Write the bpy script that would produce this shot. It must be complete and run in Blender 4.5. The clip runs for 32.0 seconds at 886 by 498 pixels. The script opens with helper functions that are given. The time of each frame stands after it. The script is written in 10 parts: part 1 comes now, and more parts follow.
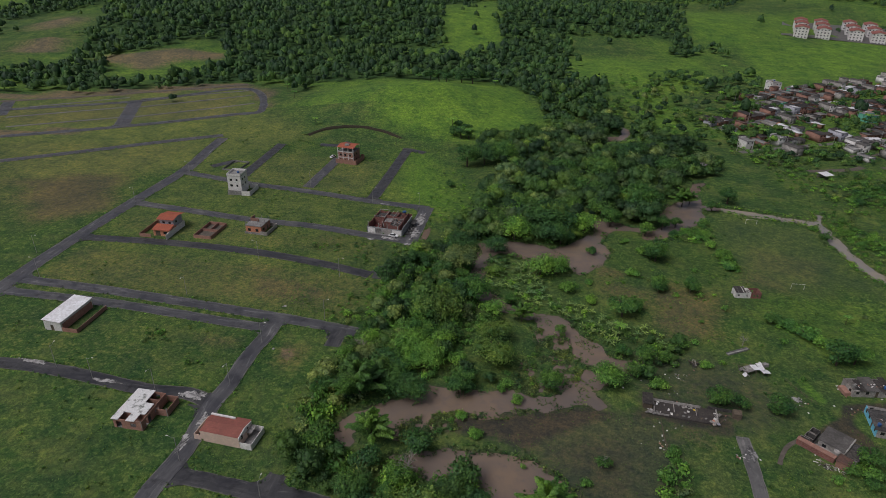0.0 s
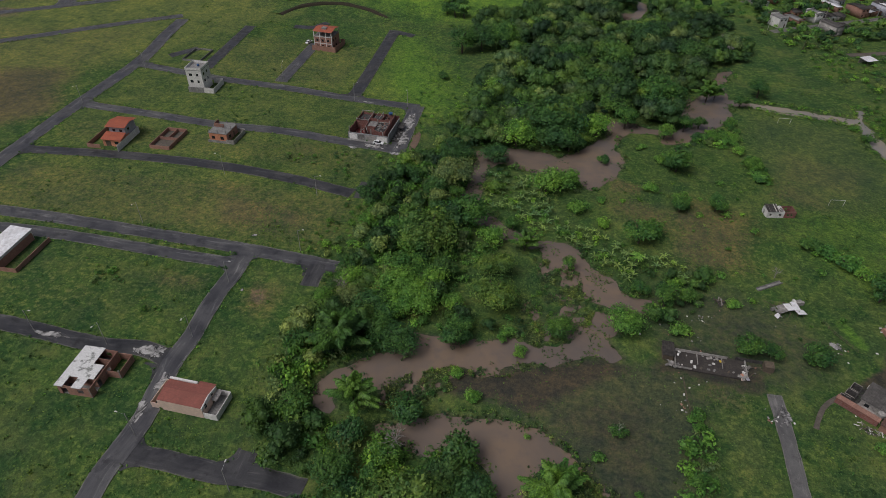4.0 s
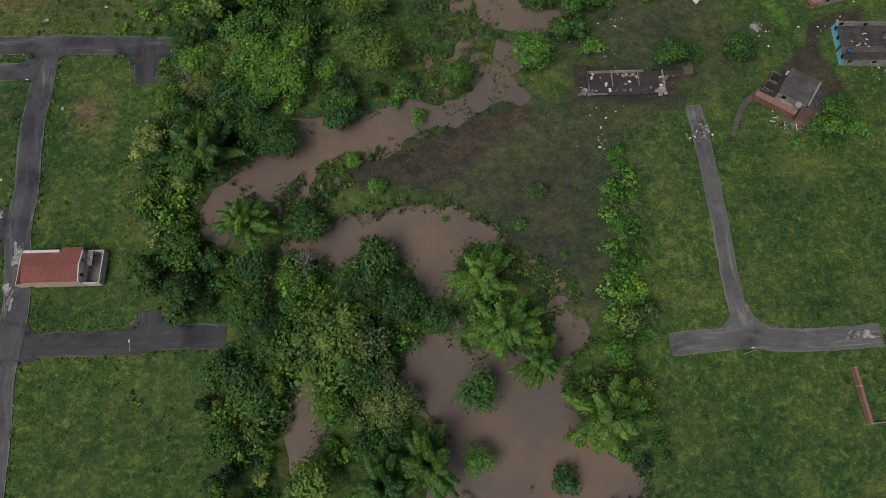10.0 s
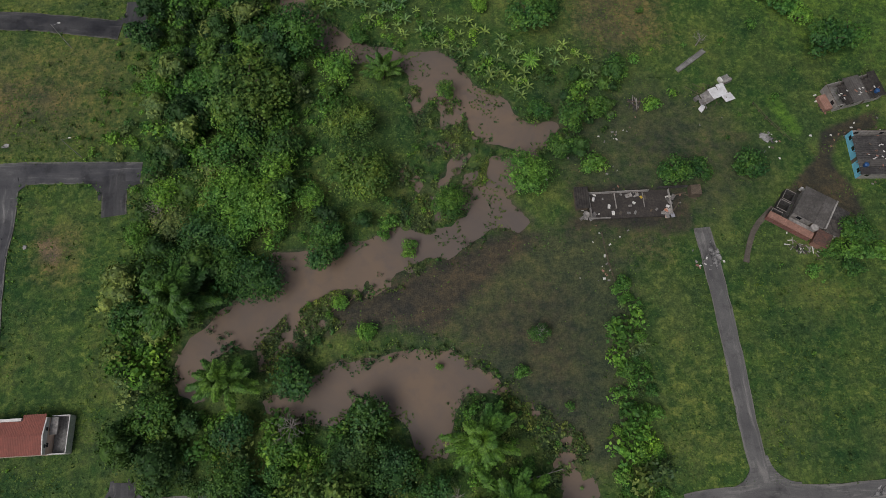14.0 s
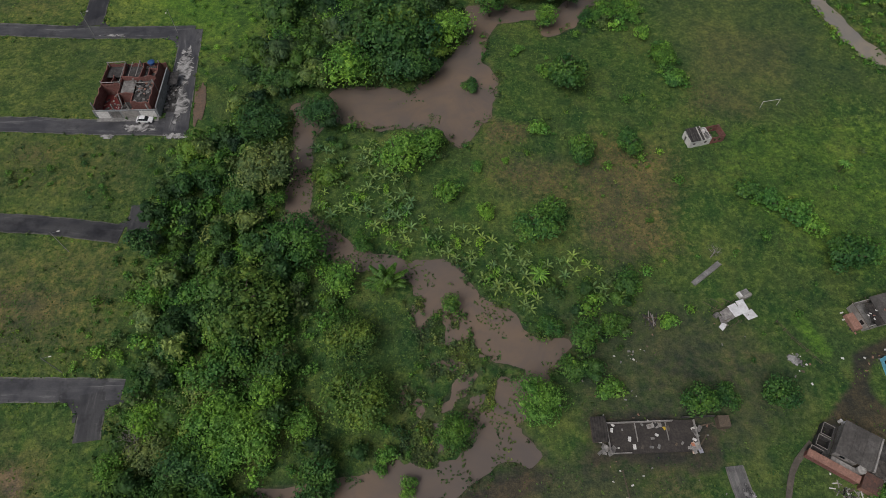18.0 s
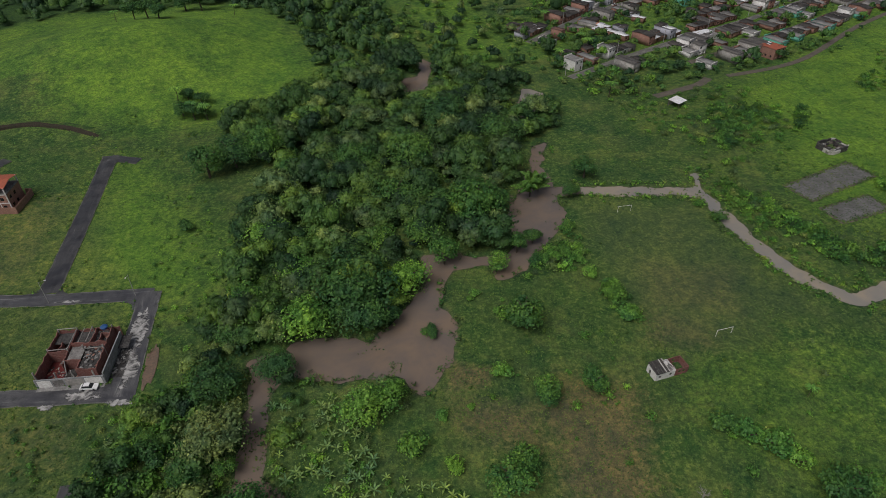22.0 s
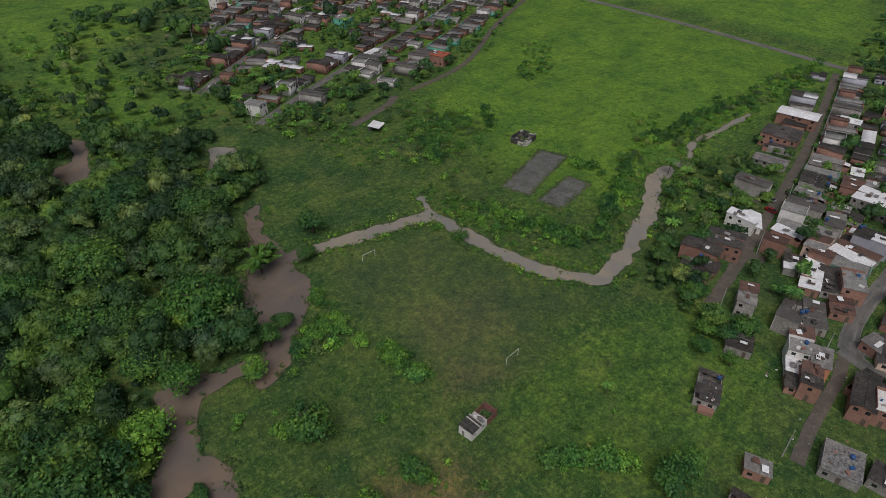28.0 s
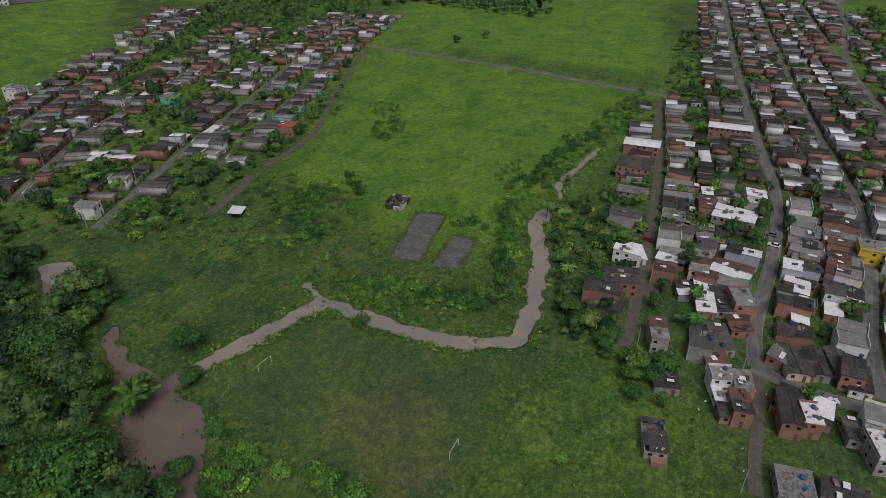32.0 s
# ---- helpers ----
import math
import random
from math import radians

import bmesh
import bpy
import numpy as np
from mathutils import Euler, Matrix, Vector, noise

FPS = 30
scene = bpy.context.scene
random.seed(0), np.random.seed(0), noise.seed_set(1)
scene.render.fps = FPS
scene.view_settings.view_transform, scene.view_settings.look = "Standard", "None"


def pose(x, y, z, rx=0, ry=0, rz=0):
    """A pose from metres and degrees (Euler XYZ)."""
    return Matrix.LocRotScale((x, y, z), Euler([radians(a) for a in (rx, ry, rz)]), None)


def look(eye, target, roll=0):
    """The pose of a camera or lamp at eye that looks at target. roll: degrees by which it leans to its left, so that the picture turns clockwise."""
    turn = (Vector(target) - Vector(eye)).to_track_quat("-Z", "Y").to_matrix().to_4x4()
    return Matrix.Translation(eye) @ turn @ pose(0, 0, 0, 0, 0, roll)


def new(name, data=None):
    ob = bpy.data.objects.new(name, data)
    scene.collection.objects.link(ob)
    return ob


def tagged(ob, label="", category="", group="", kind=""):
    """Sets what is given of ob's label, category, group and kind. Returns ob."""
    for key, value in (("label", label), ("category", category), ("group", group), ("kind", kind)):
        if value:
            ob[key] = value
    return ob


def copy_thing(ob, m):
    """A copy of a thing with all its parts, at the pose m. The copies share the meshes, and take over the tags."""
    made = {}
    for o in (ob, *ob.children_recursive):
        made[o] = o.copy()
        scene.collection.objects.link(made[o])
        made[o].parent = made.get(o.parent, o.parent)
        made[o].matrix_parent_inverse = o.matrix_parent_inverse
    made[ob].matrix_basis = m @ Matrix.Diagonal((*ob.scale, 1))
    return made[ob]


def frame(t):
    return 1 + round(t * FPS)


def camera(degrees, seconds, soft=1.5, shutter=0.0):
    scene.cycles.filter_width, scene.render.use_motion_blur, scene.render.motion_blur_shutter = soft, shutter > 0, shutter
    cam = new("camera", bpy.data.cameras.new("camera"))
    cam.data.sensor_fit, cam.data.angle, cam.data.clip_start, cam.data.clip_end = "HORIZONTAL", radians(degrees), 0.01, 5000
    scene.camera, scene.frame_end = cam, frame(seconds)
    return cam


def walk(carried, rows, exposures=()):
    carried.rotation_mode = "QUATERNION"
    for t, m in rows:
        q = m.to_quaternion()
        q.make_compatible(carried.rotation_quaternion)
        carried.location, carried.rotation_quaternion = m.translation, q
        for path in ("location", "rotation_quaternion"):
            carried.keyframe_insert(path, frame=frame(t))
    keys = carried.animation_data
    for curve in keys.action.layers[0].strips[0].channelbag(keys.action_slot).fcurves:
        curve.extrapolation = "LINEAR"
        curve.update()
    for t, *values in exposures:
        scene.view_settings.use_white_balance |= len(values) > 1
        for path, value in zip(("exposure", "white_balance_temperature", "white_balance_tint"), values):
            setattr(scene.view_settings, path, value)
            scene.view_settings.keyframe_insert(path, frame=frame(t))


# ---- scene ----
cam = camera(70.47, 32.0, soft=0.8)


def view(x, y, z, yaw, pitch, roll):
    """A pose from the eye, the heading (left of +y), the tilt and the lean, in degrees."""
    a, b = radians(yaw), radians(pitch)
    way = Vector((-math.sin(a) * math.cos(b), math.cos(a) * math.cos(b), math.sin(b)))
    return look((x, y, z), Vector((x, y, z)) + way, roll)


PATH = [
    (0, 56.06, -276.72, 121.97, 10.233, -27.280, 1.081),
    (0.5, 55.56, -272.41, 121.90, 10.203, -27.250, 1.061),
    (1, 55.11, -268.25, 121.84, 10.193, -27.387, 1.025),
    (1.5, 54.62, -264.23, 121.70, 10.157, -28.572, 1.042),
    (2, 54.00, -259.98, 121.47, 10.070, -30.531, 1.017),
    (2.5, 53.22, -255.71, 121.25, 9.955, -32.567, 1.008),
    (4.5, 50.28, -239.84, 120.75, 8.976, -41.113, 0.997),
    (5, 49.73, -236.38, 120.80, 7.806, -43.375, 0.994),
    (5.5, 49.38, -232.99, 121.01, 5.928, -45.707, 1.024),
    (6, 49.34, -229.84, 121.22, 3.861, -48.017, 1.011),
    (6.5, 49.69, -227.00, 121.48, 2.030, -50.259, 0.923),
    (7, 50.02, -224.30, 121.61, 0.254, -52.922, 0.828),
    (7.5, 50.31, -221.95, 121.71, -0.937, -55.919, 0.684),
    (8, 50.49, -219.50, 121.67, -1.779, -58.931, 0.625),
    (8.5, 50.83, -216.63, 121.67, -2.479, -62.009, 0.456),
    (9, 51.24, -213.50, 121.76, -3.168, -65.093, 0.206),
    (9.5, 51.76, -210.43, 121.76, -3.876, -68.011, 0.015),
    (10, 52.20, -207.52, 121.74, -4.648, -70.686, -0.134),
    (10.5, 52.59, -204.24, 121.72, -5.147, -71.671, -0.251),
    (11, 52.99, -200.69, 121.73, -5.219, -71.372, -0.324),
    (11.5, 53.30, -197.14, 121.77, -5.386, -71.104, -0.344),
    (12, 53.55, -193.56, 121.83, -5.561, -70.873, -0.289),
    (12.5, 53.74, -189.72, 121.92, -5.906, -70.731, -0.126),
    (13, 53.93, -185.63, 122.09, -6.186, -70.742, 0.040),
    (13.5, 54.40, -181.13, 122.28, -6.418, -70.909, 0.217),
    (15.5, 55.88, -168.55, 122.33, -6.397, -67.451, -0.023),
    (16, 56.16, -165.72, 122.18, -6.453, -66.067, -0.037),
    (16.5, 56.45, -163.12, 122.17, -6.272, -64.381, -0.071),
    (17, 56.77, -160.51, 122.13, -5.760, -62.603, -0.219),
    (17.5, 57.00, -158.37, 122.13, -5.326, -60.887, -0.318),
    (18, 57.47, -156.50, 122.31, -5.037, -58.914, -0.308),
    (18.5, 57.70, -155.03, 122.35, -5.095, -56.365, -0.229),
    (19, 57.72, -154.20, 122.42, -5.337, -53.598, -0.080),
    (19.5, 57.94, -153.57, 122.44, -5.419, -50.810, -0.029),
    (20, 58.23, -153.25, 122.32, -5.358, -48.174, -0.075),
    (20.5, 58.54, -152.94, 122.14, -5.281, -45.546, -0.111),
    (21, 58.51, -152.75, 122.04, -6.185, -42.972, -0.153),
    (21.5, 58.52, -152.20, 121.86, -8.059, -40.314, -0.153),
    (22, 58.95, -151.30, 121.69, -9.861, -37.935, -0.163),
    (22.5, 59.55, -150.00, 121.52, -11.424, -37.370, -0.162),
    (23, 60.19, -148.39, 121.34, -12.998, -37.321, -0.186),
    (23.5, 60.82, -146.53, 121.06, -14.750, -37.201, -0.223),
    (24, 61.37, -144.67, 120.65, -16.695, -37.020, -0.301),
    (24.5, 62.36, -142.65, 120.01, -19.197, -36.786, -0.339),
    (25, 63.27, -140.27, 119.13, -22.324, -36.558, -0.214),
    (25.5, 63.93, -137.80, 118.30, -25.563, -36.391, -0.096),
    (27.5, 64.58, -125.60, 117.74, -38.186, -35.989, 0.476),
    (28, 65.00, -122.65, 117.80, -40.634, -35.834, 0.398),
    (28.5, 65.53, -119.72, 118.02, -42.676, -35.674, 0.260),
    (29, 66.15, -117.00, 118.30, -44.617, -35.563, 0.087),
    (29.5, 66.62, -113.92, 118.50, -46.689, -35.222, -0.005),
    (30, 66.69, -110.67, 118.54, -48.902, -34.641, -0.009),
    (30.5, 66.79, -107.82, 118.45, -50.151, -34.026, 0.018),
    (31, 67.13, -105.40, 118.30, -51.247, -33.261, 0.014),
    (31.5, 67.35, -103.07, 118.29, -53.820, -32.442, -0.110),
    (32, 67.44, -100.84, 118.44, -56.840, -31.584, -0.376),
]
walk(cam, [(t, view(*row)) for t, *row in PATH], exposures=[(0.0, 0.0, 6280, 16.5), (5.0, 0.0, 6340, 14.5), (11.0, 0.0, 6420, 13.5), (16.0, 0.03, 6400, 13.5), (20.0, 0.03, 6410, 13), (25.0, 0.03, 6410, 13), (29.0, -0.05, 6330, 14), (32.0, -0.07, 6310, 15)])

# ---- daylight: an overcast sky ----
world = bpy.data.worlds.new("overcast_sky")
scene.world = world
world.use_nodes = True
wn, wl = world.node_tree.nodes, world.node_tree.links
wn.clear()
sky = wn.new("ShaderNodeTexSky")
sky.sky_type, sky.sun_disc = "NISHITA", False
sky.sun_elevation, sky.sun_rotation = radians(56), radians(228)
sky.air_density, sky.dust_density, sky.ozone_density = 1.0, 4.0, 1.0
bg, wout = wn.new("ShaderNodeBackground"), wn.new("ShaderNodeOutputWorld")
hsv = wn.new("ShaderNodeHueSaturation")
hsv.inputs["Saturation"].default_value = 0.55
wl.new(sky.outputs[0], hsv.inputs["Color"])
wl.new(hsv.outputs[0], bg.inputs[0])
bg.inputs[1].default_value = 0.056
wl.new(bg.outputs[0], wout.inputs[0])
sun_data = bpy.data.lights.new("sun", "SUN")
sun_data.energy, sun_data.angle, sun_data.color = 1.75, radians(35), (1.0, 0.975, 0.94)
sun = new("sun", sun_data)
sun.matrix_world = look((0, 0, 300), (-300 * math.sin(radians(228)), -300 * math.cos(radians(228)), -145))


# ---- materials ----
def noise_node(nt, co, scale, detail=4, rough=0.6):
    n = nt.nodes.new("ShaderNodeTexNoise")
    n.inputs["Scale"].default_value, n.inputs["Detail"].default_value, n.inputs["Roughness"].default_value = scale, detail, rough
    nt.links.new(co, n.inputs["Vector"])
    return n.outputs["Fac"]


def mixed(nt, fac, a, b, kind="MIX"):
    m = nt.nodes.new("ShaderNodeMix")
    m.data_type, m.blend_type = "RGBA", kind
    for key, v in ((0, fac), (6, a), (7, b)):
        if isinstance(v, (float, int)):
            m.inputs[key].default_value = v
        elif isinstance(v, tuple):
            m.inputs[key].default_value = (*v, 1)
        else:
            nt.links.new(v, m.inputs[key])
    return m.outputs[2]


def base(name, rough=0.85, metal=0.0, spec=0.3):
    m = bpy.data.materials.new(name)
    m.use_nodes = True
    nt = m.node_tree
    b = nt.nodes["Principled BSDF"]
    b.inputs["Roughness"].default_value, b.inputs["Metallic"].default_value = rough, metal
    b.inputs["Specular IOR Level"].default_value = spec
    return m, nt, b


def bump(nt, b, height, strength, dist):
    n = nt.nodes.new("ShaderNodeBump")
    n.inputs["Strength"].default_value, n.inputs["Distance"].default_value = strength, dist
    nt.links.new(height, n.inputs["Height"])
    nt.links.new(n.outputs[0], b.inputs["Normal"])


def position(nt):
    return nt.nodes.new("ShaderNodeNewGeometry").outputs["Position"]


def worn(name, a, b, c=None, scale=0.4, fine=4.0, rough=0.85, relief=0.3, tint=0.0, metal=0.0, cut=(0.4, 0.6), spec=0.3):
    """A surface of colour a with blotches of b at one scale and grain towards c at a finer one; tint varies it from object to object."""
    m, nt, bs = base(name, rough, metal, spec)
    pos = position(nt)
    big, small = noise_node(nt, pos, scale, 5), noise_node(nt, pos, fine, 3)
    col = mixed(nt, ramp_node_fac(nt, big, *cut), a, b)
    col = mixed(nt, ramp_node_fac(nt, small, 0.35, 0.75), col, c or tuple(v * 0.72 for v in a))
    if tint:
        h = nt.nodes.new("ShaderNodeHueSaturation")
        r = nt.nodes.new("ShaderNodeObjectInfo").outputs["Random"]
        mr = nt.nodes.new("ShaderNodeMapRange")
        mr.inputs["From Max"].default_value = 2.0
        mr.inputs["To Min"].default_value, mr.inputs["To Max"].default_value = 1 - 1.5 * tint, 1 + 1.5 * tint
        both = nt.nodes.new("ShaderNodeMath")
        nt.links.new(r, both.inputs[0])
        nt.links.new(nt.nodes.new("ShaderNodeNewGeometry").outputs["Random Per Island"], both.inputs[1])
        nt.links.new(both.outputs[0], mr.inputs["Value"])
        nt.links.new(mr.outputs[0], h.inputs["Value"])
        nt.links.new(col, h.inputs["Color"])
        col = h.outputs[0]
    nt.links.new(col, bs.inputs["Base Color"])
    if relief:
        bump(nt, bs, small, relief, 0.05)
    return m


def ramp_node_fac(nt, fac, lo, hi):
    mr = nt.nodes.new("ShaderNodeMapRange")
    mr.inputs["From Min"].default_value, mr.inputs["From Max"].default_value = lo, hi
    nt.links.new(fac, mr.inputs["Value"])
    return mr.outputs[0]


def foliage(name, dark, light, rough=0.6, own_tint=True):
    """Leaves: each clump has its own green, with some light passing through."""
    m, nt, b = base(name, rough, 0.0, 0.25)
    geo = nt.nodes.new("ShaderNodeNewGeometry")
    big = noise_node(nt, geo.outputs["Position"], 0.13, 3)
    r = nt.nodes.new("ShaderNodeObjectInfo").outputs["Random"]
    col = mixed(nt, geo.outputs["Random Per Island"], dark, light)
    warm = mixed(nt, ramp_node_fac(nt, big, 0.35, 0.65), (0.66, 0.78, 0.85), (1.42, 1.25, 0.8))
    warm = mixed(nt, ramp_node_fac(nt, noise_node(nt, geo.outputs["Position"], 0.035, 2), 0.38, 0.62), warm, mixed(nt, 1.0, warm, (1.2, 1.22, 1.05), "MULTIPLY"))
    col = mixed(nt, 1.0, col, warm, "MULTIPLY")
    # random flecks break up large cards; they also paint dark gaps and highlights
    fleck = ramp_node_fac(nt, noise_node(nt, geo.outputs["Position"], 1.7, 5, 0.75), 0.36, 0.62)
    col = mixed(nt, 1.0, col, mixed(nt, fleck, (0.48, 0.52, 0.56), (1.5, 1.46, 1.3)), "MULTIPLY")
    tone = nt.nodes.new("ShaderNodeAttribute")
    tone.attribute_name = "tone"
    col = mixed(nt, 1.0, col, mixed(nt, ramp_node_fac(nt, tone.outputs["Fac"], 0.0, 0.04), (1.0, 1.0, 1.0), mixed(nt, ramp_node_fac(nt, tone.outputs["Fac"], 0.05, 1.0), (0.55, 0.62, 0.68), (1.6, 1.5, 1.2))), "MULTIPLY")
    if own_tint:
        col = mixed(nt, 1.0, col, mixed(nt, r, (0.7, 0.78, 0.8), (1.3, 1.2, 1.0)), "MULTIPLY")
    nt.links.new(col, b.inputs["Base Color"])
    tr = nt.nodes.new("ShaderNodeBsdfTranslucent")
    nt.links.new(col, tr.inputs["Color"])
    mx = nt.nodes.new("ShaderNodeMixShader")
    mx.inputs[0].default_value = 0.16
    out = nt.nodes["Material Output"]
    nt.links.new(b.outputs[0], mx.inputs[1])
    nt.links.new(tr.outputs[0], mx.inputs[2])
    nt.links.new(mx.outputs[0], out.inputs["Surface"])
    return m


def ground_material():
    m, nt, b = base("grassland", 0.9, 0.0, 0.15)
    pos = position(nt)
    wide, mid, small, tiny = (noise_node(nt, pos, s, d, 0.65) for s, d in ((0.018, 4), (0.11, 5), (0.55, 5), (3.0, 5)))
    col = mixed(nt, ramp_node_fac(nt, wide, 0.38, 0.62), (0.045, 0.096, 0.028), (0.07, 0.108, 0.034))
    col = mixed(nt, ramp_node_fac(nt, mid, 0.45, 0.6), col, (0.034, 0.085, 0.026))
    col = mixed(nt, ramp_node_fac(nt, noise_node(nt, pos, 0.07, 5, 0.7), 0.5, 0.64), col, (0.1, 0.132, 0.045))
    col = mixed(nt, ramp_node_fac(nt, small, 0.5, 0.64), col, (0.1, 0.15, 0.046))
    col = mixed(nt, ramp_node_fac(nt, noise_node(nt, pos, 0.2, 5, 0.7), 0.64, 0.82), col, (0.085, 0.09, 0.042))
    def attr(name):
        a = nt.nodes.new("ShaderNodeAttribute")
        a.attribute_name = name
        return a.outputs["Fac"]
    def masked(name, lo, hi, colour, amount=0.9):
        nonlocal col
        s = nt.nodes.new("ShaderNodeMath")
        s.operation = "ADD"
        nt.links.new(attr(name), s.inputs[0])
        o = nt.nodes.new("ShaderNodeMath")
        o.operation = "MULTIPLY_ADD"
        nt.links.new(small, o.inputs[0])
        o.inputs[1].default_value, o.inputs[2].default_value = 1.2, -0.6
        nt.links.new(o.outputs[0], s.inputs[1])
        f = nt.nodes.new("ShaderNodeMath")
        f.operation = "MULTIPLY"
        nt.links.new(ramp_node_fac(nt, s.outputs[0], lo, hi), f.inputs[0])
        f.inputs[1].default_value = amount
        col = mixed(nt, f.outputs[0], col, colour)
        return f.outputs[0]
    masked("lush", 0.25, 0.9, (0.122, 0.23, 0.034), 0.88)
    masked("straw", 0.25, 0.95, (0.145, 0.17, 0.055), 0.85)
    col = mixed(nt, ramp_node_fac(nt, mid, 0.5, 0.6), col, mixed(nt, 0.4, col, (0.04, 0.088, 0.026)))
    col = mixed(nt, ramp_node_fac(nt, noise_node(nt, pos, 0.31, 5, 0.7), 0.54, 0.66), col, mixed(nt, 0.45, col, (0.115, 0.165, 0.05)))
    # dark undergrowth green under the forest, standing in for canopy shade too
    masked("shady_floor", 0.3, 0.8, (0.034, 0.072, 0.026), 0.9)
    masked("dry", 0.3, 0.9, (0.15, 0.125, 0.066), 0.85)
    masked("field", 0.2, 0.8, (0.08, 0.112, 0.044), 0.7)
    masked("bog", 0.25, 0.85, (0.066, 0.076, 0.048), 0.88)
    wetness = masked("mud", 0.25, 0.8, (0.06, 0.052, 0.043), 0.95)
    masked("earth", 0.3, 0.7, (0.16, 0.125, 0.09), 0.9)
    clump = ramp_node_fac(nt, noise_node(nt, pos, 1.1, 4, 0.75), 0.38, 0.62)
    col = mixed(nt, clump, mixed(nt, 1.0, col, (0.68, 0.74, 0.76), "MULTIPLY"), mixed(nt, 1.0, col, (1.24, 1.2, 1.12), "MULTIPLY"))
    swell = ramp_node_fac(nt, noise_node(nt, pos, 0.38, 4, 0.62), 0.36, 0.66)
    col = mixed(nt, swell, mixed(nt, 1.0, col, (0.66, 0.76, 0.8), "MULTIPLY"), mixed(nt, 1.0, col, (1.3, 1.24, 1.05), "MULTIPLY"))
    speck = ramp_node_fac(nt, tiny, 0.38, 0.64)
    col = mixed(nt, speck, mixed(nt, 1.0, col, (0.78, 0.8, 0.82), "MULTIPLY"), mixed(nt, 1.0, col, (1.18, 1.16, 1.12), "MULTIPLY"))
    patchy = ramp_node_fac(nt, noise_node(nt, pos, 0.045, 6, 0.72), 0.36, 0.64)
    col = mixed(nt, patchy, mixed(nt, 1.0, col, (0.66, 0.76, 0.82), "MULTIPLY"), mixed(nt, 1.0, col, (1.3, 1.2, 1.0), "MULTIPLY"))
    col = mixed(nt, 1.0, col, (1.06, 1.035, 1.09), "MULTIPLY")
    nt.links.new(col, b.inputs["Base Color"])
    rr = nt.nodes.new("ShaderNodeMapRange")
    rr.inputs["To Min"].default_value, rr.inputs["To Max"].default_value = 0.9, 0.5
    nt.links.new(wetness, rr.inputs["Value"])
    nt.links.new(rr.outputs[0], b.inputs["Roughness"])
    bump(nt, b, tiny, 0.6, 0.3)
    return m


def water_material(name, silt, rough=0.06):
    """Opaque flood water: drifts of browner silt and of greyer reflective tone put into the colour, faint ripples."""
    m, nt, b = base(name, rough, 0.0, 0.5)
    pos = position(nt)
    n = nt.nodes.new("ShaderNodeTexNoise")
    for key, v in (("Scale", 0.045), ("Detail", 5), ("Roughness", 0.6), ("Distortion", 1.2)):
        n.inputs[key].default_value = v
    nt.links.new(pos, n.inputs["Vector"])
    col = mixed(nt, ramp_node_fac(nt, n.outputs["Fac"], 0.35, 0.66), tuple(v * k for v, k in zip(silt, (1.1, 1.0, 0.86))), tuple(v * k for v, k in zip(silt, (0.74, 0.77, 0.82))))
    col = mixed(nt, ramp_node_fac(nt, noise_node(nt, pos, 0.3, 5, 0.65), 0.5, 0.72), col, tuple(v * 0.84 for v in silt))
    nt.links.new(col, b.inputs["Base Color"])
    b.inputs["IOR"].default_value = 1.33
    bump(nt, b, noise_node(nt, pos, 1.6, 3), 0.05, 0.05)
    return m


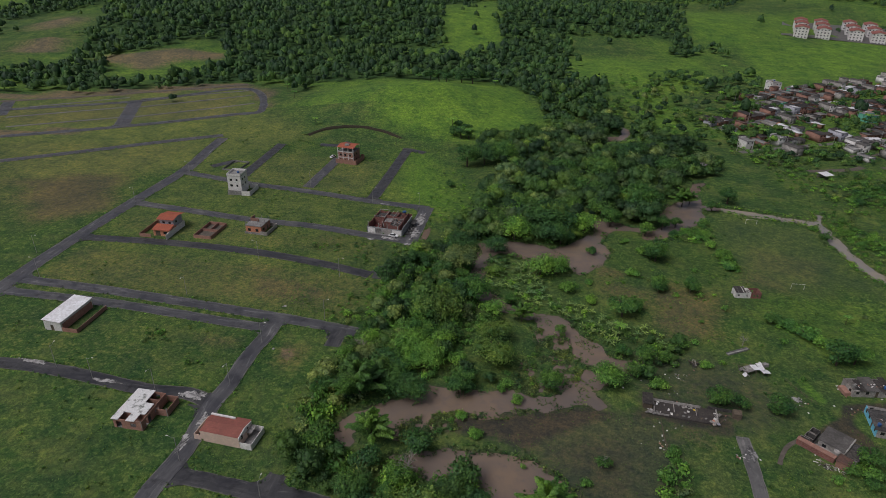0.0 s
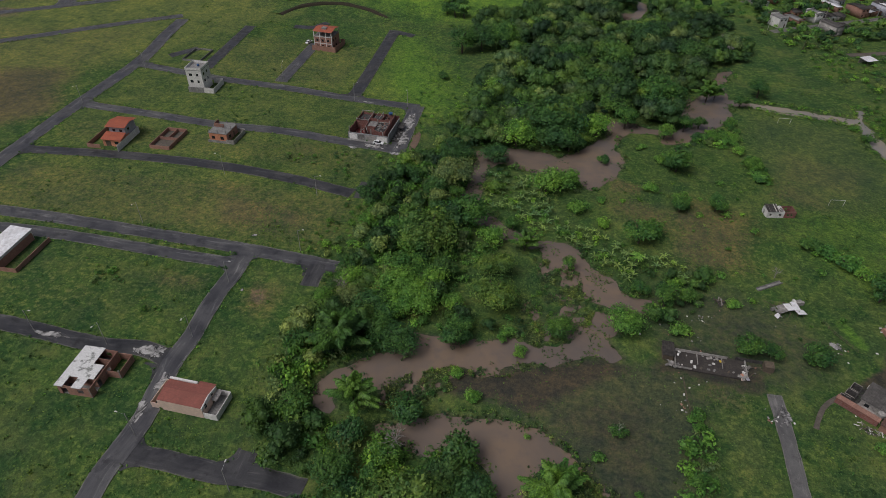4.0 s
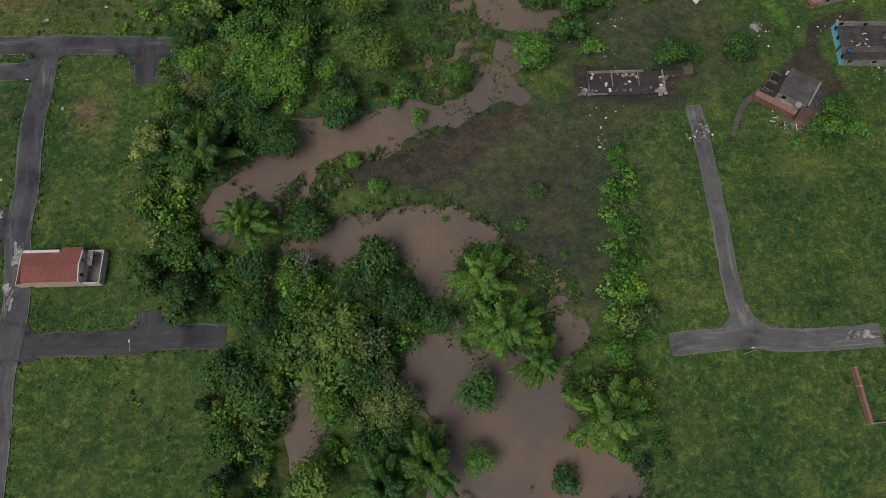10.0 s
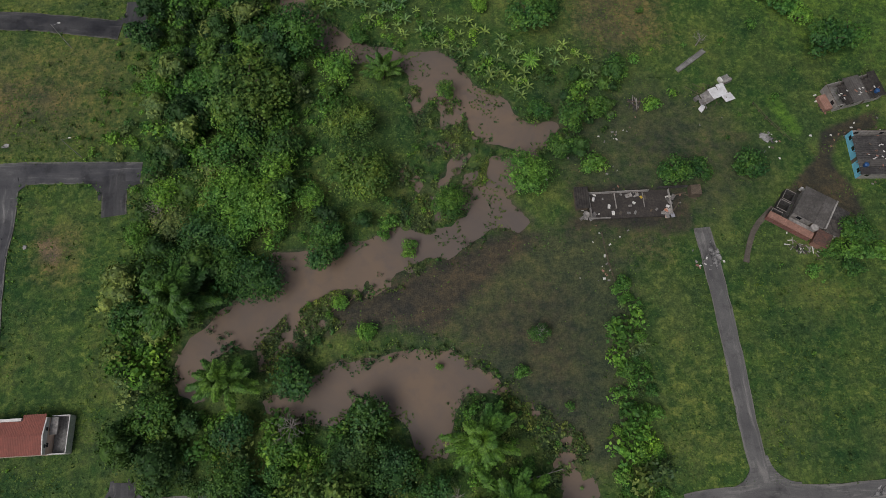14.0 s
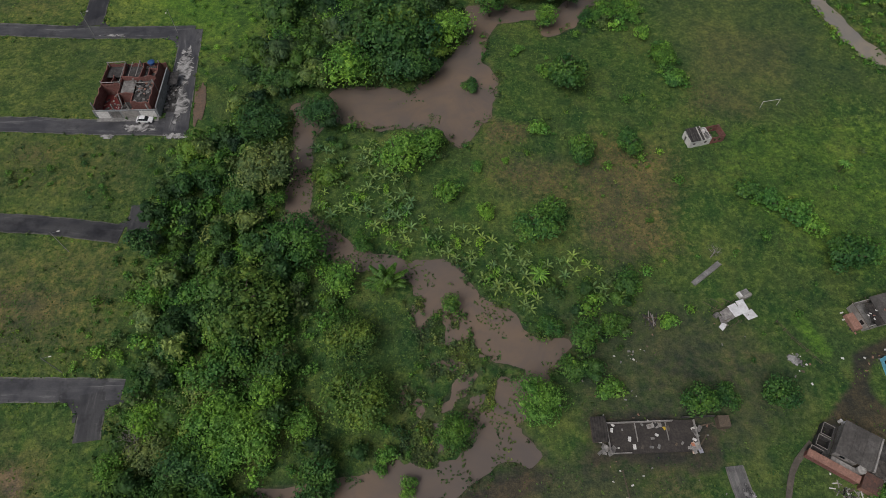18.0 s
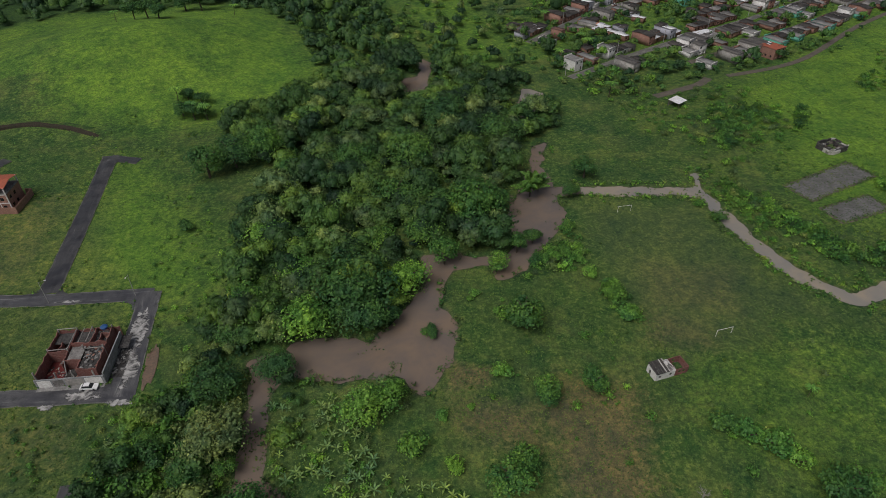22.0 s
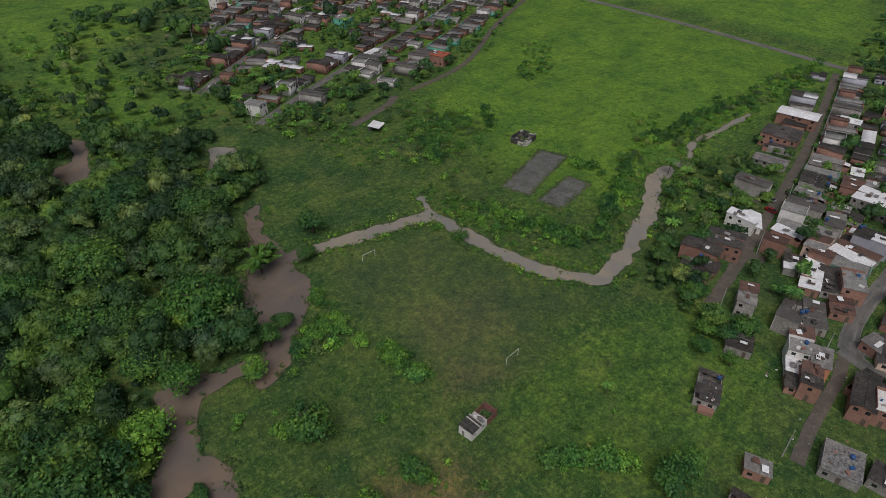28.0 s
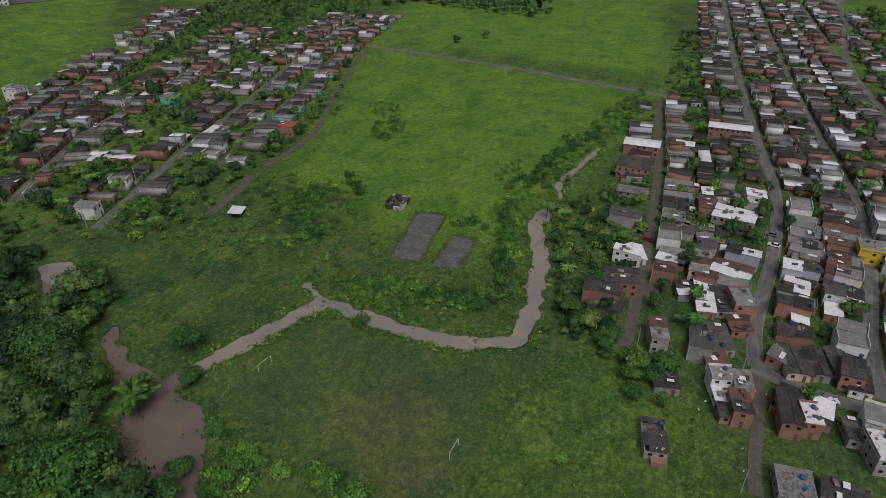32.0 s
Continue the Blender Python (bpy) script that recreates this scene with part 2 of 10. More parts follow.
def damp_road(name, a, b, streak, rough=(0.28, 0.75), silty=0.5):
    """Old asphalt: patched, washed with silt in streaks that run along it, damp and glossy in places, dirt towards its edges."""
    m, nt, bs = base(name, 0.6, 0.0, 0.4)
    pos = position(nt)
    at = nt.nodes.new("ShaderNodeAttribute")
    at.attribute_name = "track"
    sep = nt.nodes.new("ShaderNodeSeparateXYZ")
    nt.links.new(at.outputs["Vector"], sep.inputs[0])
    stretch = nt.nodes.new("ShaderNodeMapping")
    stretch.inputs["Scale"].default_value = (0.09, 0.62, 1.0)
    nt.links.new(at.outputs["Vector"], stretch.inputs["Vector"])
    big, mid, fine = noise_node(nt, pos, 0.09, 5, 0.7), noise_node(nt, pos, 0.45, 6, 0.75), noise_node(nt, pos, 5.0, 4, 0.7)
    run = nt.nodes.new("ShaderNodeTexNoise")
    for key, v in (("Scale", 1.0), ("Detail", 6), ("Roughness", 0.66), ("Distortion", 0.8)):
        run.inputs[key].default_value = v
    nt.links.new(stretch.outputs[0], run.inputs["Vector"])
    col = mixed(nt, ramp_node_fac(nt, big, 0.4, 0.62), a, b)
    col = mixed(nt, ramp_node_fac(nt, noise_node(nt, pos, 0.23, 5, 0.7), 0.52, 0.68), col, tuple(v * 0.62 for v in a))
    col = mixed(nt, ramp_node_fac(nt, run.outputs["Fac"], 0.42, 0.6), mixed(nt, 1.0, col, (0.85, 0.85, 0.86), "MULTIPLY"), mixed(nt, 1.0, col, (1.18, 1.18, 1.16), "MULTIPLY"))
    col = mixed(nt, ramp_node_fac(nt, run.outputs["Fac"], 0.6 - 0.1 * silty, 0.74 - 0.1 * silty), col, streak)
    rim = nt.nodes.new("ShaderNodeMath")
    rim.operation = "MULTIPLY_ADD"
    nt.links.new(mid, rim.inputs[0])
    rim.inputs[1].default_value = 1.4
    nt.links.new(sep.outputs["Z"], rim.inputs[2])
    col = mixed(nt, ramp_node_fac(nt, rim.outputs[0], 1.42, 1.72), col, tuple(0.5 * (p + q) for p, q in zip(streak, (0.1, 0.1, 0.07))))
    col = mixed(nt, ramp_node_fac(nt, fine, 0.4, 0.75), col, mixed(nt, 1.0, col, (1.35, 1.34, 1.3), "MULTIPLY"))
    nt.links.new(col, bs.inputs["Base Color"])
    mr = nt.nodes.new("ShaderNodeMapRange")
    mr.inputs["From Min"].default_value, mr.inputs["From Max"].default_value = 0.42, 0.58
    mr.inputs["To Min"].default_value, mr.inputs["To Max"].default_value = rough
    nt.links.new(big, mr.inputs["Value"])
    nt.links.new(mr.outputs[0], bs.inputs["Roughness"])
    bump(nt, bs, fine, 0.2, 0.03)
    return m


def wash(name, road, pale):
    """Silt left by running water: pale curling streaks over dark wet paving."""
    m, nt, bs = base(name, 0.7, 0.0, 0.3)
    pos = position(nt)
    n = nt.nodes.new("ShaderNodeTexNoise")
    for key, v in (("Scale", 0.33), ("Detail", 6), ("Roughness", 0.62), ("Distortion", 1.6)):
        n.inputs[key].default_value = v
    nt.links.new(pos, n.inputs["Vector"])
    col = mixed(nt, ramp_node_fac(nt, n.outputs["Fac"], 0.4, 0.62), road, pale)
    fine = noise_node(nt, pos, 3.0, 4, 0.7)
    col = mixed(nt, ramp_node_fac(nt, fine, 0.5, 0.75), col, mixed(nt, 1.0, col, (0.6, 0.6, 0.6), "MULTIPLY"))
    nt.links.new(col, bs.inputs["Base Color"])
    bump(nt, bs, fine, 0.2, 0.02)
    # the silt thins out raggedly towards its rim
    at = nt.nodes.new("ShaderNodeAttribute")
    at.attribute_name = "cover"
    s = nt.nodes.new("ShaderNodeMath")
    s.operation = "MULTIPLY_ADD"
    nt.links.new(n.outputs["Fac"], s.inputs[0])
    s.inputs[1].default_value = 2.2
    nt.links.new(at.outputs["Fac"], s.inputs[2])
    mx, clear = nt.nodes.new("ShaderNodeMixShader"), nt.nodes.new("ShaderNodeBsdfTransparent")
    nt.links.new(ramp_node_fac(nt, s.outputs[0], 1.05, 1.45), mx.inputs[0])
    nt.links.new(clear.outputs[0], mx.inputs[1])
    nt.links.new(bs.outputs[0], mx.inputs[2])
    nt.links.new(mx.outputs[0], nt.nodes["Material Output"].inputs["Surface"])
    return m


M_GROUND = ground_material()
M_WATER = water_material("muddy_water", (0.182, 0.147, 0.122))
# the pale grey here carries the sky's reflection in the base colour
M_STREAM = water_material("grey_stream_water", (0.28, 0.26, 0.225))
M_ASPHALT = damp_road("dark_asphalt", (0.032, 0.032, 0.035), (0.05, 0.05, 0.052), (0.12, 0.117, 0.112), silty=0.0)
M_ROAD = damp_road("worn_grey_asphalt", (0.05, 0.05, 0.055), (0.078, 0.078, 0.081), (0.2, 0.196, 0.19), silty=0.1)
M_LANE = damp_road("pale_worn_asphalt", (0.095, 0.093, 0.091), (0.125, 0.122, 0.118), (0.23, 0.22, 0.205), (0.45, 0.8), 0.4)
M_STREET = damp_road("dusty_street_paving", (0.1, 0.097, 0.091), (0.145, 0.138, 0.128), (0.24, 0.228, 0.21), (0.6, 0.85), 0.4)
M_SILT = wash("pale_washed_silt", (0.075, 0.074, 0.072), (0.42, 0.41, 0.39))
M_DIRT = worn("bare_dirt", (0.15, 0.125, 0.1), (0.105, 0.092, 0.075), (0.075, 0.067, 0.055), 0.3, 2.0, 0.95, 0.4)
M_BRICK = worn("red_clay_brick", (0.36, 0.2, 0.15), (0.28, 0.15, 0.112), (0.2, 0.115, 0.088), 0.5, 3.5, 0.9, 0.4, 0.2)
M_PLASTER = worn("weathered_plaster", (0.4, 0.38, 0.35), (0.25, 0.235, 0.215), (0.17, 0.16, 0.148), 0.35, 1.8, 0.85, 0.15, 0.2)
M_WHITE = worn("white_paint", (0.78, 0.77, 0.74), (0.66, 0.645, 0.61), (0.5, 0.48, 0.45), 0.4, 2.2, 0.7, 0.1)
M_PINK = worn("cream_pink_render", (0.66, 0.5, 0.4), (0.58, 0.44, 0.35), (0.5, 0.39, 0.32), 0.3, 1.5, 0.85, 0.1)
M_CONCRETE = worn("grey_concrete", (0.3, 0.295, 0.28), (0.2, 0.195, 0.185), (0.13, 0.128, 0.12), 0.5, 2.5, 0.9, 0.2, 0.12)
M_MOSSY = worn("mould_stained_white_slab", (0.7, 0.7, 0.68), (0.12, 0.13, 0.11), (0.5, 0.5, 0.48), 0.55, 3.0, 0.85, 0.2, cut=(0.55, 0.62))
M_BLACKSLAB = worn("mould_black_slab", (0.075, 0.073, 0.07), (0.12, 0.117, 0.11), (0.3, 0.29, 0.28), 0.4, 1.5, 0.9, 0.2, cut=(0.45, 0.6))
M_SHEET = worn("aged_fibre_cement", (0.05, 0.045, 0.041), (0.09, 0.08, 0.07), (0.02, 0.019, 0.018), 0.3, 1.6, 0.9, 0.2, 0.45)
M_SHEETL = worn("pale_fibre_cement", (0.3, 0.285, 0.265), (0.17, 0.16, 0.15), (0.1, 0.095, 0.09), 0.4, 2.0, 0.85, 0.2, 0.3)
M_TILE = worn("old_clay_tile", (0.17, 0.085, 0.06), (0.1, 0.062, 0.05), (0.06, 0.045, 0.04), 0.4, 2.5, 0.9, 0.3, 0.4)
M_TILER = worn("new_red_clay_tile", (0.42, 0.115, 0.06), (0.34, 0.1, 0.058), (0.26, 0.085, 0.055), 0.4, 2.5, 0.85, 0.2)
M_ROOFRED = worn("faded_red_roof_tile", (0.3, 0.11, 0.085), (0.24, 0.095, 0.075), (0.2, 0.085, 0.07), 0.3, 2.0, 0.9, 0.2)
M_TILEB = worn("brown_red_tile", (0.3, 0.105, 0.08), (0.24, 0.088, 0.068), (0.2, 0.08, 0.062), 0.3, 2.0, 0.85, 0.2)
M_METAL = worn("white_metal_sheet", (0.82, 0.83, 0.84), (0.7, 0.7, 0.7), (0.55, 0.54, 0.53), 0.3, 1.4, 0.45, 0.05, 0.08)
M_STAINED = worn("stained_white_wall", (0.52, 0.5, 0.46), (0.13, 0.13, 0.11), (0.3, 0.29, 0.26), 0.6, 2.6, 0.9, 0.2, cut=(0.5, 0.62))
M_GREYWALL = worn("grey_rendered_wall", (0.36, 0.37, 0.37), (0.24, 0.245, 0.245), (0.16, 0.162, 0.16), 0.45, 2.0, 0.9, 0.2)
M_OLDRED = worn("weathered_red_masonry", (0.2, 0.07, 0.055), (0.13, 0.055, 0.045), (0.24, 0.14, 0.12), 0.5, 2.6, 0.9, 0.4)
M_SOOT = worn("sooty_rubble", (0.055, 0.052, 0.05), (0.1, 0.095, 0.09), (0.028, 0.027, 0.026), 0.5, 2.4, 0.95, 0.4)
M_VERGE = worn("reddish_dirt_verge", (0.2, 0.13, 0.09), (0.15, 0.11, 0.08), (0.1, 0.08, 0.06), 0.3, 2.0, 0.95, 0.4)
M_OLDSHEET = worn("mid_grey_fibre_cement", (0.125, 0.118, 0.108), (0.09, 0.084, 0.076), (0.06, 0.056, 0.052), 0.35, 1.8, 0.9, 0.2, 0.15)
M_DARK = worn("dark_room", (0.03, 0.028, 0.026), (0.05, 0.046, 0.042), None, 0.5, 2.0, 0.95, 0.0)
M_WOOD = worn("weathered_wood", (0.17, 0.13, 0.09), (0.11, 0.088, 0.065), (0.07, 0.058, 0.046), 1.0, 6.0, 0.9, 0.3)
M_BARK = worn("bark", (0.1, 0.078, 0.055), (0.065, 0.053, 0.04), (0.045, 0.037, 0.03), 1.0, 6.0, 0.95, 0.5)
M_DEAD = worn("bleached_dead_wood", (0.3, 0.28, 0.25), (0.22, 0.2, 0.18), None, 1.0, 5.0, 0.9, 0.3)
M_BLUE = worn("sky_blue_paint", (0.22, 0.62, 0.8), (0.17, 0.5, 0.68), None, 0.5, 2.5, 0.7, 0.1)
M_TANK = worn("blue_plastic", (0.03, 0.1, 0.26), (0.03, 0.08, 0.2), None, 0.8, 3.0, 0.45, 0.0)
M_GREEN = worn("mint_green_paint", (0.16, 0.5, 0.36), (0.12, 0.38, 0.28), None, 0.5, 2.5, 0.7, 0.1)
M_YELLOW = worn("yellow_paint", (0.7, 0.5, 0.06), (0.58, 0.42, 0.06), None, 0.5, 2.5, 0.7, 0.1)
M_ORANGE = worn("salmon_paint", (0.6, 0.26, 0.15), (0.48, 0.22, 0.14), None, 0.5, 2.5, 0.75, 0.1, 0.2)
M_LILAC = worn("grey_lilac_paint", (0.42, 0.42, 0.47), (0.34, 0.34, 0.38), None, 0.5, 2.5, 0.75, 0.1)
M_CAR = worn("white_car_paint", (0.75, 0.75, 0.75), (0.7, 0.7, 0.7), (0.65, 0.65, 0.65), 0.5, 2.0, 0.25, 0.0, spec=0.5)
M_CARR = worn("red_car_paint", (0.3, 0.02, 0.02), (0.28, 0.02, 0.02), None, 0.5, 2.0, 0.25, 0.0, spec=0.5)
M_CARG = worn("silver_car_paint", (0.3, 0.31, 0.32), (0.26, 0.27, 0.28), None, 0.5, 2.0, 0.3, 0.0, metal=0.4)
M_GLASS = worn("dark_window_glass", (0.02, 0.023, 0.026), (0.03, 0.033, 0.035), None, 0.5, 2.0, 0.08, 0.0, spec=0.5)
M_RUBBER = worn("tyre_rubber", (0.02, 0.02, 0.02), (0.03, 0.03, 0.03), None, 1.0, 4.0, 0.9, 0.0)
M_POLE = worn("pale_concrete_pole", (0.4, 0.39, 0.37), (0.3, 0.29, 0.27), None, 0.8, 3.0, 0.85, 0.1)
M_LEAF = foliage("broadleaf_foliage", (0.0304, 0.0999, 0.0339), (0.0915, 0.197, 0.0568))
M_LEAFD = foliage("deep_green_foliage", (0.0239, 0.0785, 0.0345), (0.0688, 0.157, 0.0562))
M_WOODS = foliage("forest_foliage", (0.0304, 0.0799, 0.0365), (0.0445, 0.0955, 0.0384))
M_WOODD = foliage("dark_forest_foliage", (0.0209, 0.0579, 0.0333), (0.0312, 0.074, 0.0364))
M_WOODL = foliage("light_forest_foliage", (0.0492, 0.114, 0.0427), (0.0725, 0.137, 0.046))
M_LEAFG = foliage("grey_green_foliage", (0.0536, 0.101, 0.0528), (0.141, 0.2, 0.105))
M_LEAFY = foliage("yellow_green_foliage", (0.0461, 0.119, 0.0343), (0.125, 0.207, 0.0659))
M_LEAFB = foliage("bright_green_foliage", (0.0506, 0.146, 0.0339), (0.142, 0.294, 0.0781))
M_BANANA = foliage("banana_leaf", (0.085, 0.165, 0.062), (0.17, 0.26, 0.125))
M_TUFT = foliage("grass_tufts", (0.042, 0.084, 0.024), (0.085, 0.142, 0.046), 0.8, False)
M_TUFTL = foliage("bright_meadow_tufts", (0.07, 0.14, 0.022), (0.115, 0.19, 0.036), 0.8, False)
M_BAMBOO = foliage("bamboo_leaf", (0.042, 0.11, 0.028), (0.088, 0.19, 0.05), 0.5)
M_MARSH = foliage("marsh_weed", (0.045, 0.08, 0.04), (0.1, 0.14, 0.07), 0.8)


# ---- mesh helpers ----
COARSE = 1


class Mesh:
    """Gathers boxes, plates and tubes into one mesh."""

    def __init__(self):
        self.v, self.f = [], []

    def add(self, verts, faces):
        k = len(self.v)
        self.v += [tuple(p) for p in verts]
        self.f += [tuple(i + k for i in q) for q in faces]
        return self

    def box(self, x0, y0, z0, x1, y1, z1, m=None):
        p = [(x, y, z) for z in (z0, z1) for x, y in ((x0, y0), (x1, y0), (x1, y1), (x0, y1))]
        if m is not None:
            p = [m @ Vector(q) for q in p]
        return self.add(p, [(3, 2, 1, 0), (4, 5, 6, 7), (0, 1, 5, 4), (1, 2, 6, 5), (2, 3, 7, 6), (3, 0, 4, 7)])

    def beam(self, a, b, r0, r1=None, n=6):
        """A tapered tube from a to b."""
        a, b, r1 = Vector(a), Vector(b), r0 if r1 is None else r1
        q = (b - a).to_track_quat("Z", "Y").to_matrix()
        ring = [q @ Vector((math.cos(6.2832 * i / n), math.sin(6.2832 * i / n), 0)) for i in range(n)]
        verts = [a + v * r0 for v in ring] + [b + v * r1 for v in ring]
        return self.add(verts, [(i, (i + 1) % n, n + (i + 1) % n, n + i) for i in range(n)] + [tuple(range(n))[::-1], tuple(range(n, 2 * n))])

    def corrugated(self, x0, x1, y0, y1, z0, z1, pitch=0.5, deep=0.05, thick=0.03, lap=2.2):
        """One ridged plate (coarser where COARSE is above 1) whose ridges run along y, from z0 at y0 to z1 at y1, with a small step where each course laps the next."""
        n = max(3, int((x1 - x0) / pitch / COARSE) * 2)
        rows = max(1, round(abs(y1 - y0) / lap / COARSE))
        up = 0.02 if z1 > z0 else -0.02
        line = []
        for r in range(rows):
            for q, e in ((r / rows, up), ((r + 1) / rows, -up)):
                line.append((y0 + (y1 - y0) * q, z0 + (z1 - z0) * q + e))
        m = len(line)
        top = [(x0 + (x1 - x0) * i / n, y, z + deep * (i % 2)) for i in range(n + 1) for y, z in line]
        low = [(x, y, z - thick) for x, y, z in top]
        k = len(top)
        f = []
        for i in range(n):
            for j in range(m - 1):
                a, b = i * m + j, (i + 1) * m + j
                f.append((a, b, b + 1, a + 1))
            for j in (0, m - 1):
                a, b = i * m + j, (i + 1) * m + j
                f.append((a, a + k, b + k, b) if j == 0 else (b, b + k, a + k, a))
            f.append((k + i * m, k + i * m + m - 1, k + (i + 1) * m + m - 1, k + (i + 1) * m))
        return self.add(top + low, f)

    def data(self, name, material):
        me = bpy.data.meshes.new(name)
        me.from_pydata(self.v, [], self.f)
        me.materials.append(material)
        me.validate()
        return me


def part(name, shape, material, parent=None, label="", at=None):
    """Links a gathered mesh as one object under its thing."""
    ob = new(name, shape if isinstance(shape, bpy.types.Mesh) else shape.data(name, material))
    if parent is not None:
        ob.parent = parent
    if at is not None:
        ob.matrix_basis = at
    if label:
        ob["label"] = label
    return ob


def thing(name, label, category, group="", at=None, kind=""):
    ob = tagged(new(name), label, category, group, kind)
    ob.empty_display_size = 0.5
    if at is not None:
        ob.matrix_basis = at
    return ob


def big_mesh(name, verts, faces, material, smooth=False):
    """A mesh from arrays of vertices and of faces of one size."""
    me = bpy.data.meshes.new(name)
    verts, faces = np.asarray(verts, np.float32), np.asarray(faces, np.int32)
    k = faces.shape[1]
    me.vertices.add(len(verts))
    me.vertices.foreach_set("co", verts.ravel())
    me.loops.add(faces.size)
    me.loops.foreach_set("vertex_index", faces.ravel())
    me.polygons.add(len(faces))
    me.polygons.foreach_set("loop_start", np.arange(0, faces.size, k, dtype=np.int32))
    me.polygons.foreach_set("loop_total", np.full(len(faces), k, np.int32))
    if smooth:
        me.polygons.foreach_set("use_smooth", np.ones(len(faces), bool))
    me.materials.append(material)
    me.update(calc_edges=True)
    return me


# ---- the plan ----
PONDS = [
    [(28.4, -35), (37.2, -31.8), (43.2, -29.9), (50.9, -29), (58.5, -32.5), (65.9, -27.3), (72.3, -19.8), (76.4, -12.8), (78.8, -0), (87, 1.1), (95.2, -3.6), (105.8, -3.9), (113.9, -0.5), (110, -8.6), (105.2, -13.9), (99.2, -14), (98.6, -8.6), (92.7, -7.2), (86.6, -7.3), (83.1, -13.5), (80.7, -20.8), (82.1, -25.7), (83.7, -30.5), (82.7, -36.9), (79.2, -44.8), (74.5, -51.9), (71.3, -55.2), (68.6, -54), (67.1, -47.3), (57.8, -45.3), (49.1, -45.3), (37.5, -41.7), (34.1, -45.5), (33.3, -54.4), (30.1, -57.5), (28.5, -53.9), (29.7, -43.1)],
]
PONDS += [
    [(113.9, 30.5), (129.2, 22.3), (130.8, 16.2), (125.1, 5.1), (119.1, -0.2), (112.7, -4.8), (109.9, -12), (104.2, -13.5), (102.4, -8.8), (105.2, -3.2), (111.4, 1.5), (109.2, 5.5), (108.6, 12)],
    [(132.3, 63.2), (138.7, 64), (131.6, 47.4), (132.3, 32.4), (143.2, 29.9), (141.3, 25.9), (130.5, 25.4), (128.6, 20.7), (114.6, 26.6), (120.7, 35.3), (126.8, 49.4)],
    [(144.1, 118.1), (152.1, 110.9), (145.9, 95.9), (134.7, 86), (132.6, 93.8)],
    [(100.6, 167.9), (107.3, 155.3), (96.9, 115.1), (91.2, 112), (86, 129.7), (89.1, 138.5), (98.4, 142.9)],
]
PONDS += [
    [(4.8, -150.3), (5, -154.7), (6.8, -159.7), (10.8, -161.9), (12.5, -159.1), (10.7, -155.2), (12.4, -151.7), (17.1, -150.2), (24.1, -150.3), (26.5, -146.7), (31.3, -145.9), (36.1, -143.7), (46, -139.4), (56, -136.9), (61.1, -134.7), (67.7, -131.1), (76.4, -132), (77.5, -128.5), (73.6, -124.5), (71.7, -119.1), (67.7, -120.2), (65.7, -127.4), (57.8, -130.2), (55.2, -124.2), (49.2, -129.3), (41.5, -132.8), (32.9, -134.7), (25, -131.8), (24.3, -138.6), (14.7, -146.8), (12.4, -149.8)],
]
PONDS += [
    [(21.6, -162.3), (26.2, -160.4), (30.9, -157.2), (38, -154.8), (47.4, -154.5), (56.7, -154.7), (63.3, -159.1), (68.5, -164.5), (61.6, -163.8), (57.9, -167.1), (56.8, -171.6), (56, -174.4), (51.5, -174), (47.6, -167.2), (39.9, -162.9), (36.2, -167.3), (30.6, -166.8)],
    [(48, -185.7), (50.4, -182.5), (54.8, -182.2), (60.2, -185.3), (65.5, -187.7), (76.7, -186.1), (78.1, -179.9), (82, -180.7), (83.6, -184.8), (79.6, -189.6), (75.7, -193.6), (74.9, -199.8), (78.4, -204.9), (78.8, -215.3), (49, -213.7), (52.6, -203.6), (47.6, -197.4), (43.5, -190.9)],
]
PONDS += [
    [(24, -189.3), (27.8, -189.1), (31.9, -193.1), (30, -200.9), (27.3, -205.5), (23.2, -208.8), (23.4, -199.3)],
]
PONDS += [
    [(75.8, -193), (77.2, -198.4), (80.5, -204), (84.3, -208.2), (89.4, -213.6), (88, -217.5), (63.5, -215), (70.3, -201)],
    [(54.7, -86.3), (62.6, -87.7), (67.8, -95.3), (73.9, -99.5), (78.3, -105.3), (88.3, -107.9), (84.6, -114.1), (77.1, -113.3), (71.7, -110.6), (67.7, -112.3), (76.1, -116.1), (73.8, -123.6), (77.3, -129.2), (80.1, -131.1), (69, -131.2), (61.2, -136.3), (56.9, -131.2), (57.4, -125.9), (65.3, -126.8), (67.2, -118.7), (65, -113.5), (60.7, -106.4), (55.8, -96.8)],
]
CHANNELS = [
    ([(30.5, -52.3), (31.2, -61.2), (30.2, -71.2), (36.4, -78), (44, -83.1), (54.1, -87.3), (65.6, -89.4), (69.7, -97.3), (75.4, -102.2), (79.8, -109.7), (80.7, -115.1), (72.4, -121.9), (67, -127.4), (59.6, -131.4), (52.8, -131.2), (43.5, -134.2), (34.7, -133.7), (26.9, -135.1), (21.5, -141.6), (11.2, -148.7), (7.4, -154.2)], 3),
    ([(138.1, 28.4), (152.1, 24.9), (168.2, 22.3), (181.5, 19.2), (182.5, 5.8), (184.2, -11.9), (189, -29.9), (197.2, -41.4), (214.5, -37.8), (241.5, -28.3), (262.8, -16), (274.5, -14.3)], 2.9),
    ([(279.5, -14.8), (287.6, -15.1), (303.5, -7.5), (322.3, -8.8), (350.1, -8.4)], 1.3),
]
CHANNELS += [
    ([(181.5, 19.2), (184.6, 26.5), (185.6, 29.5)], 1.7),
]
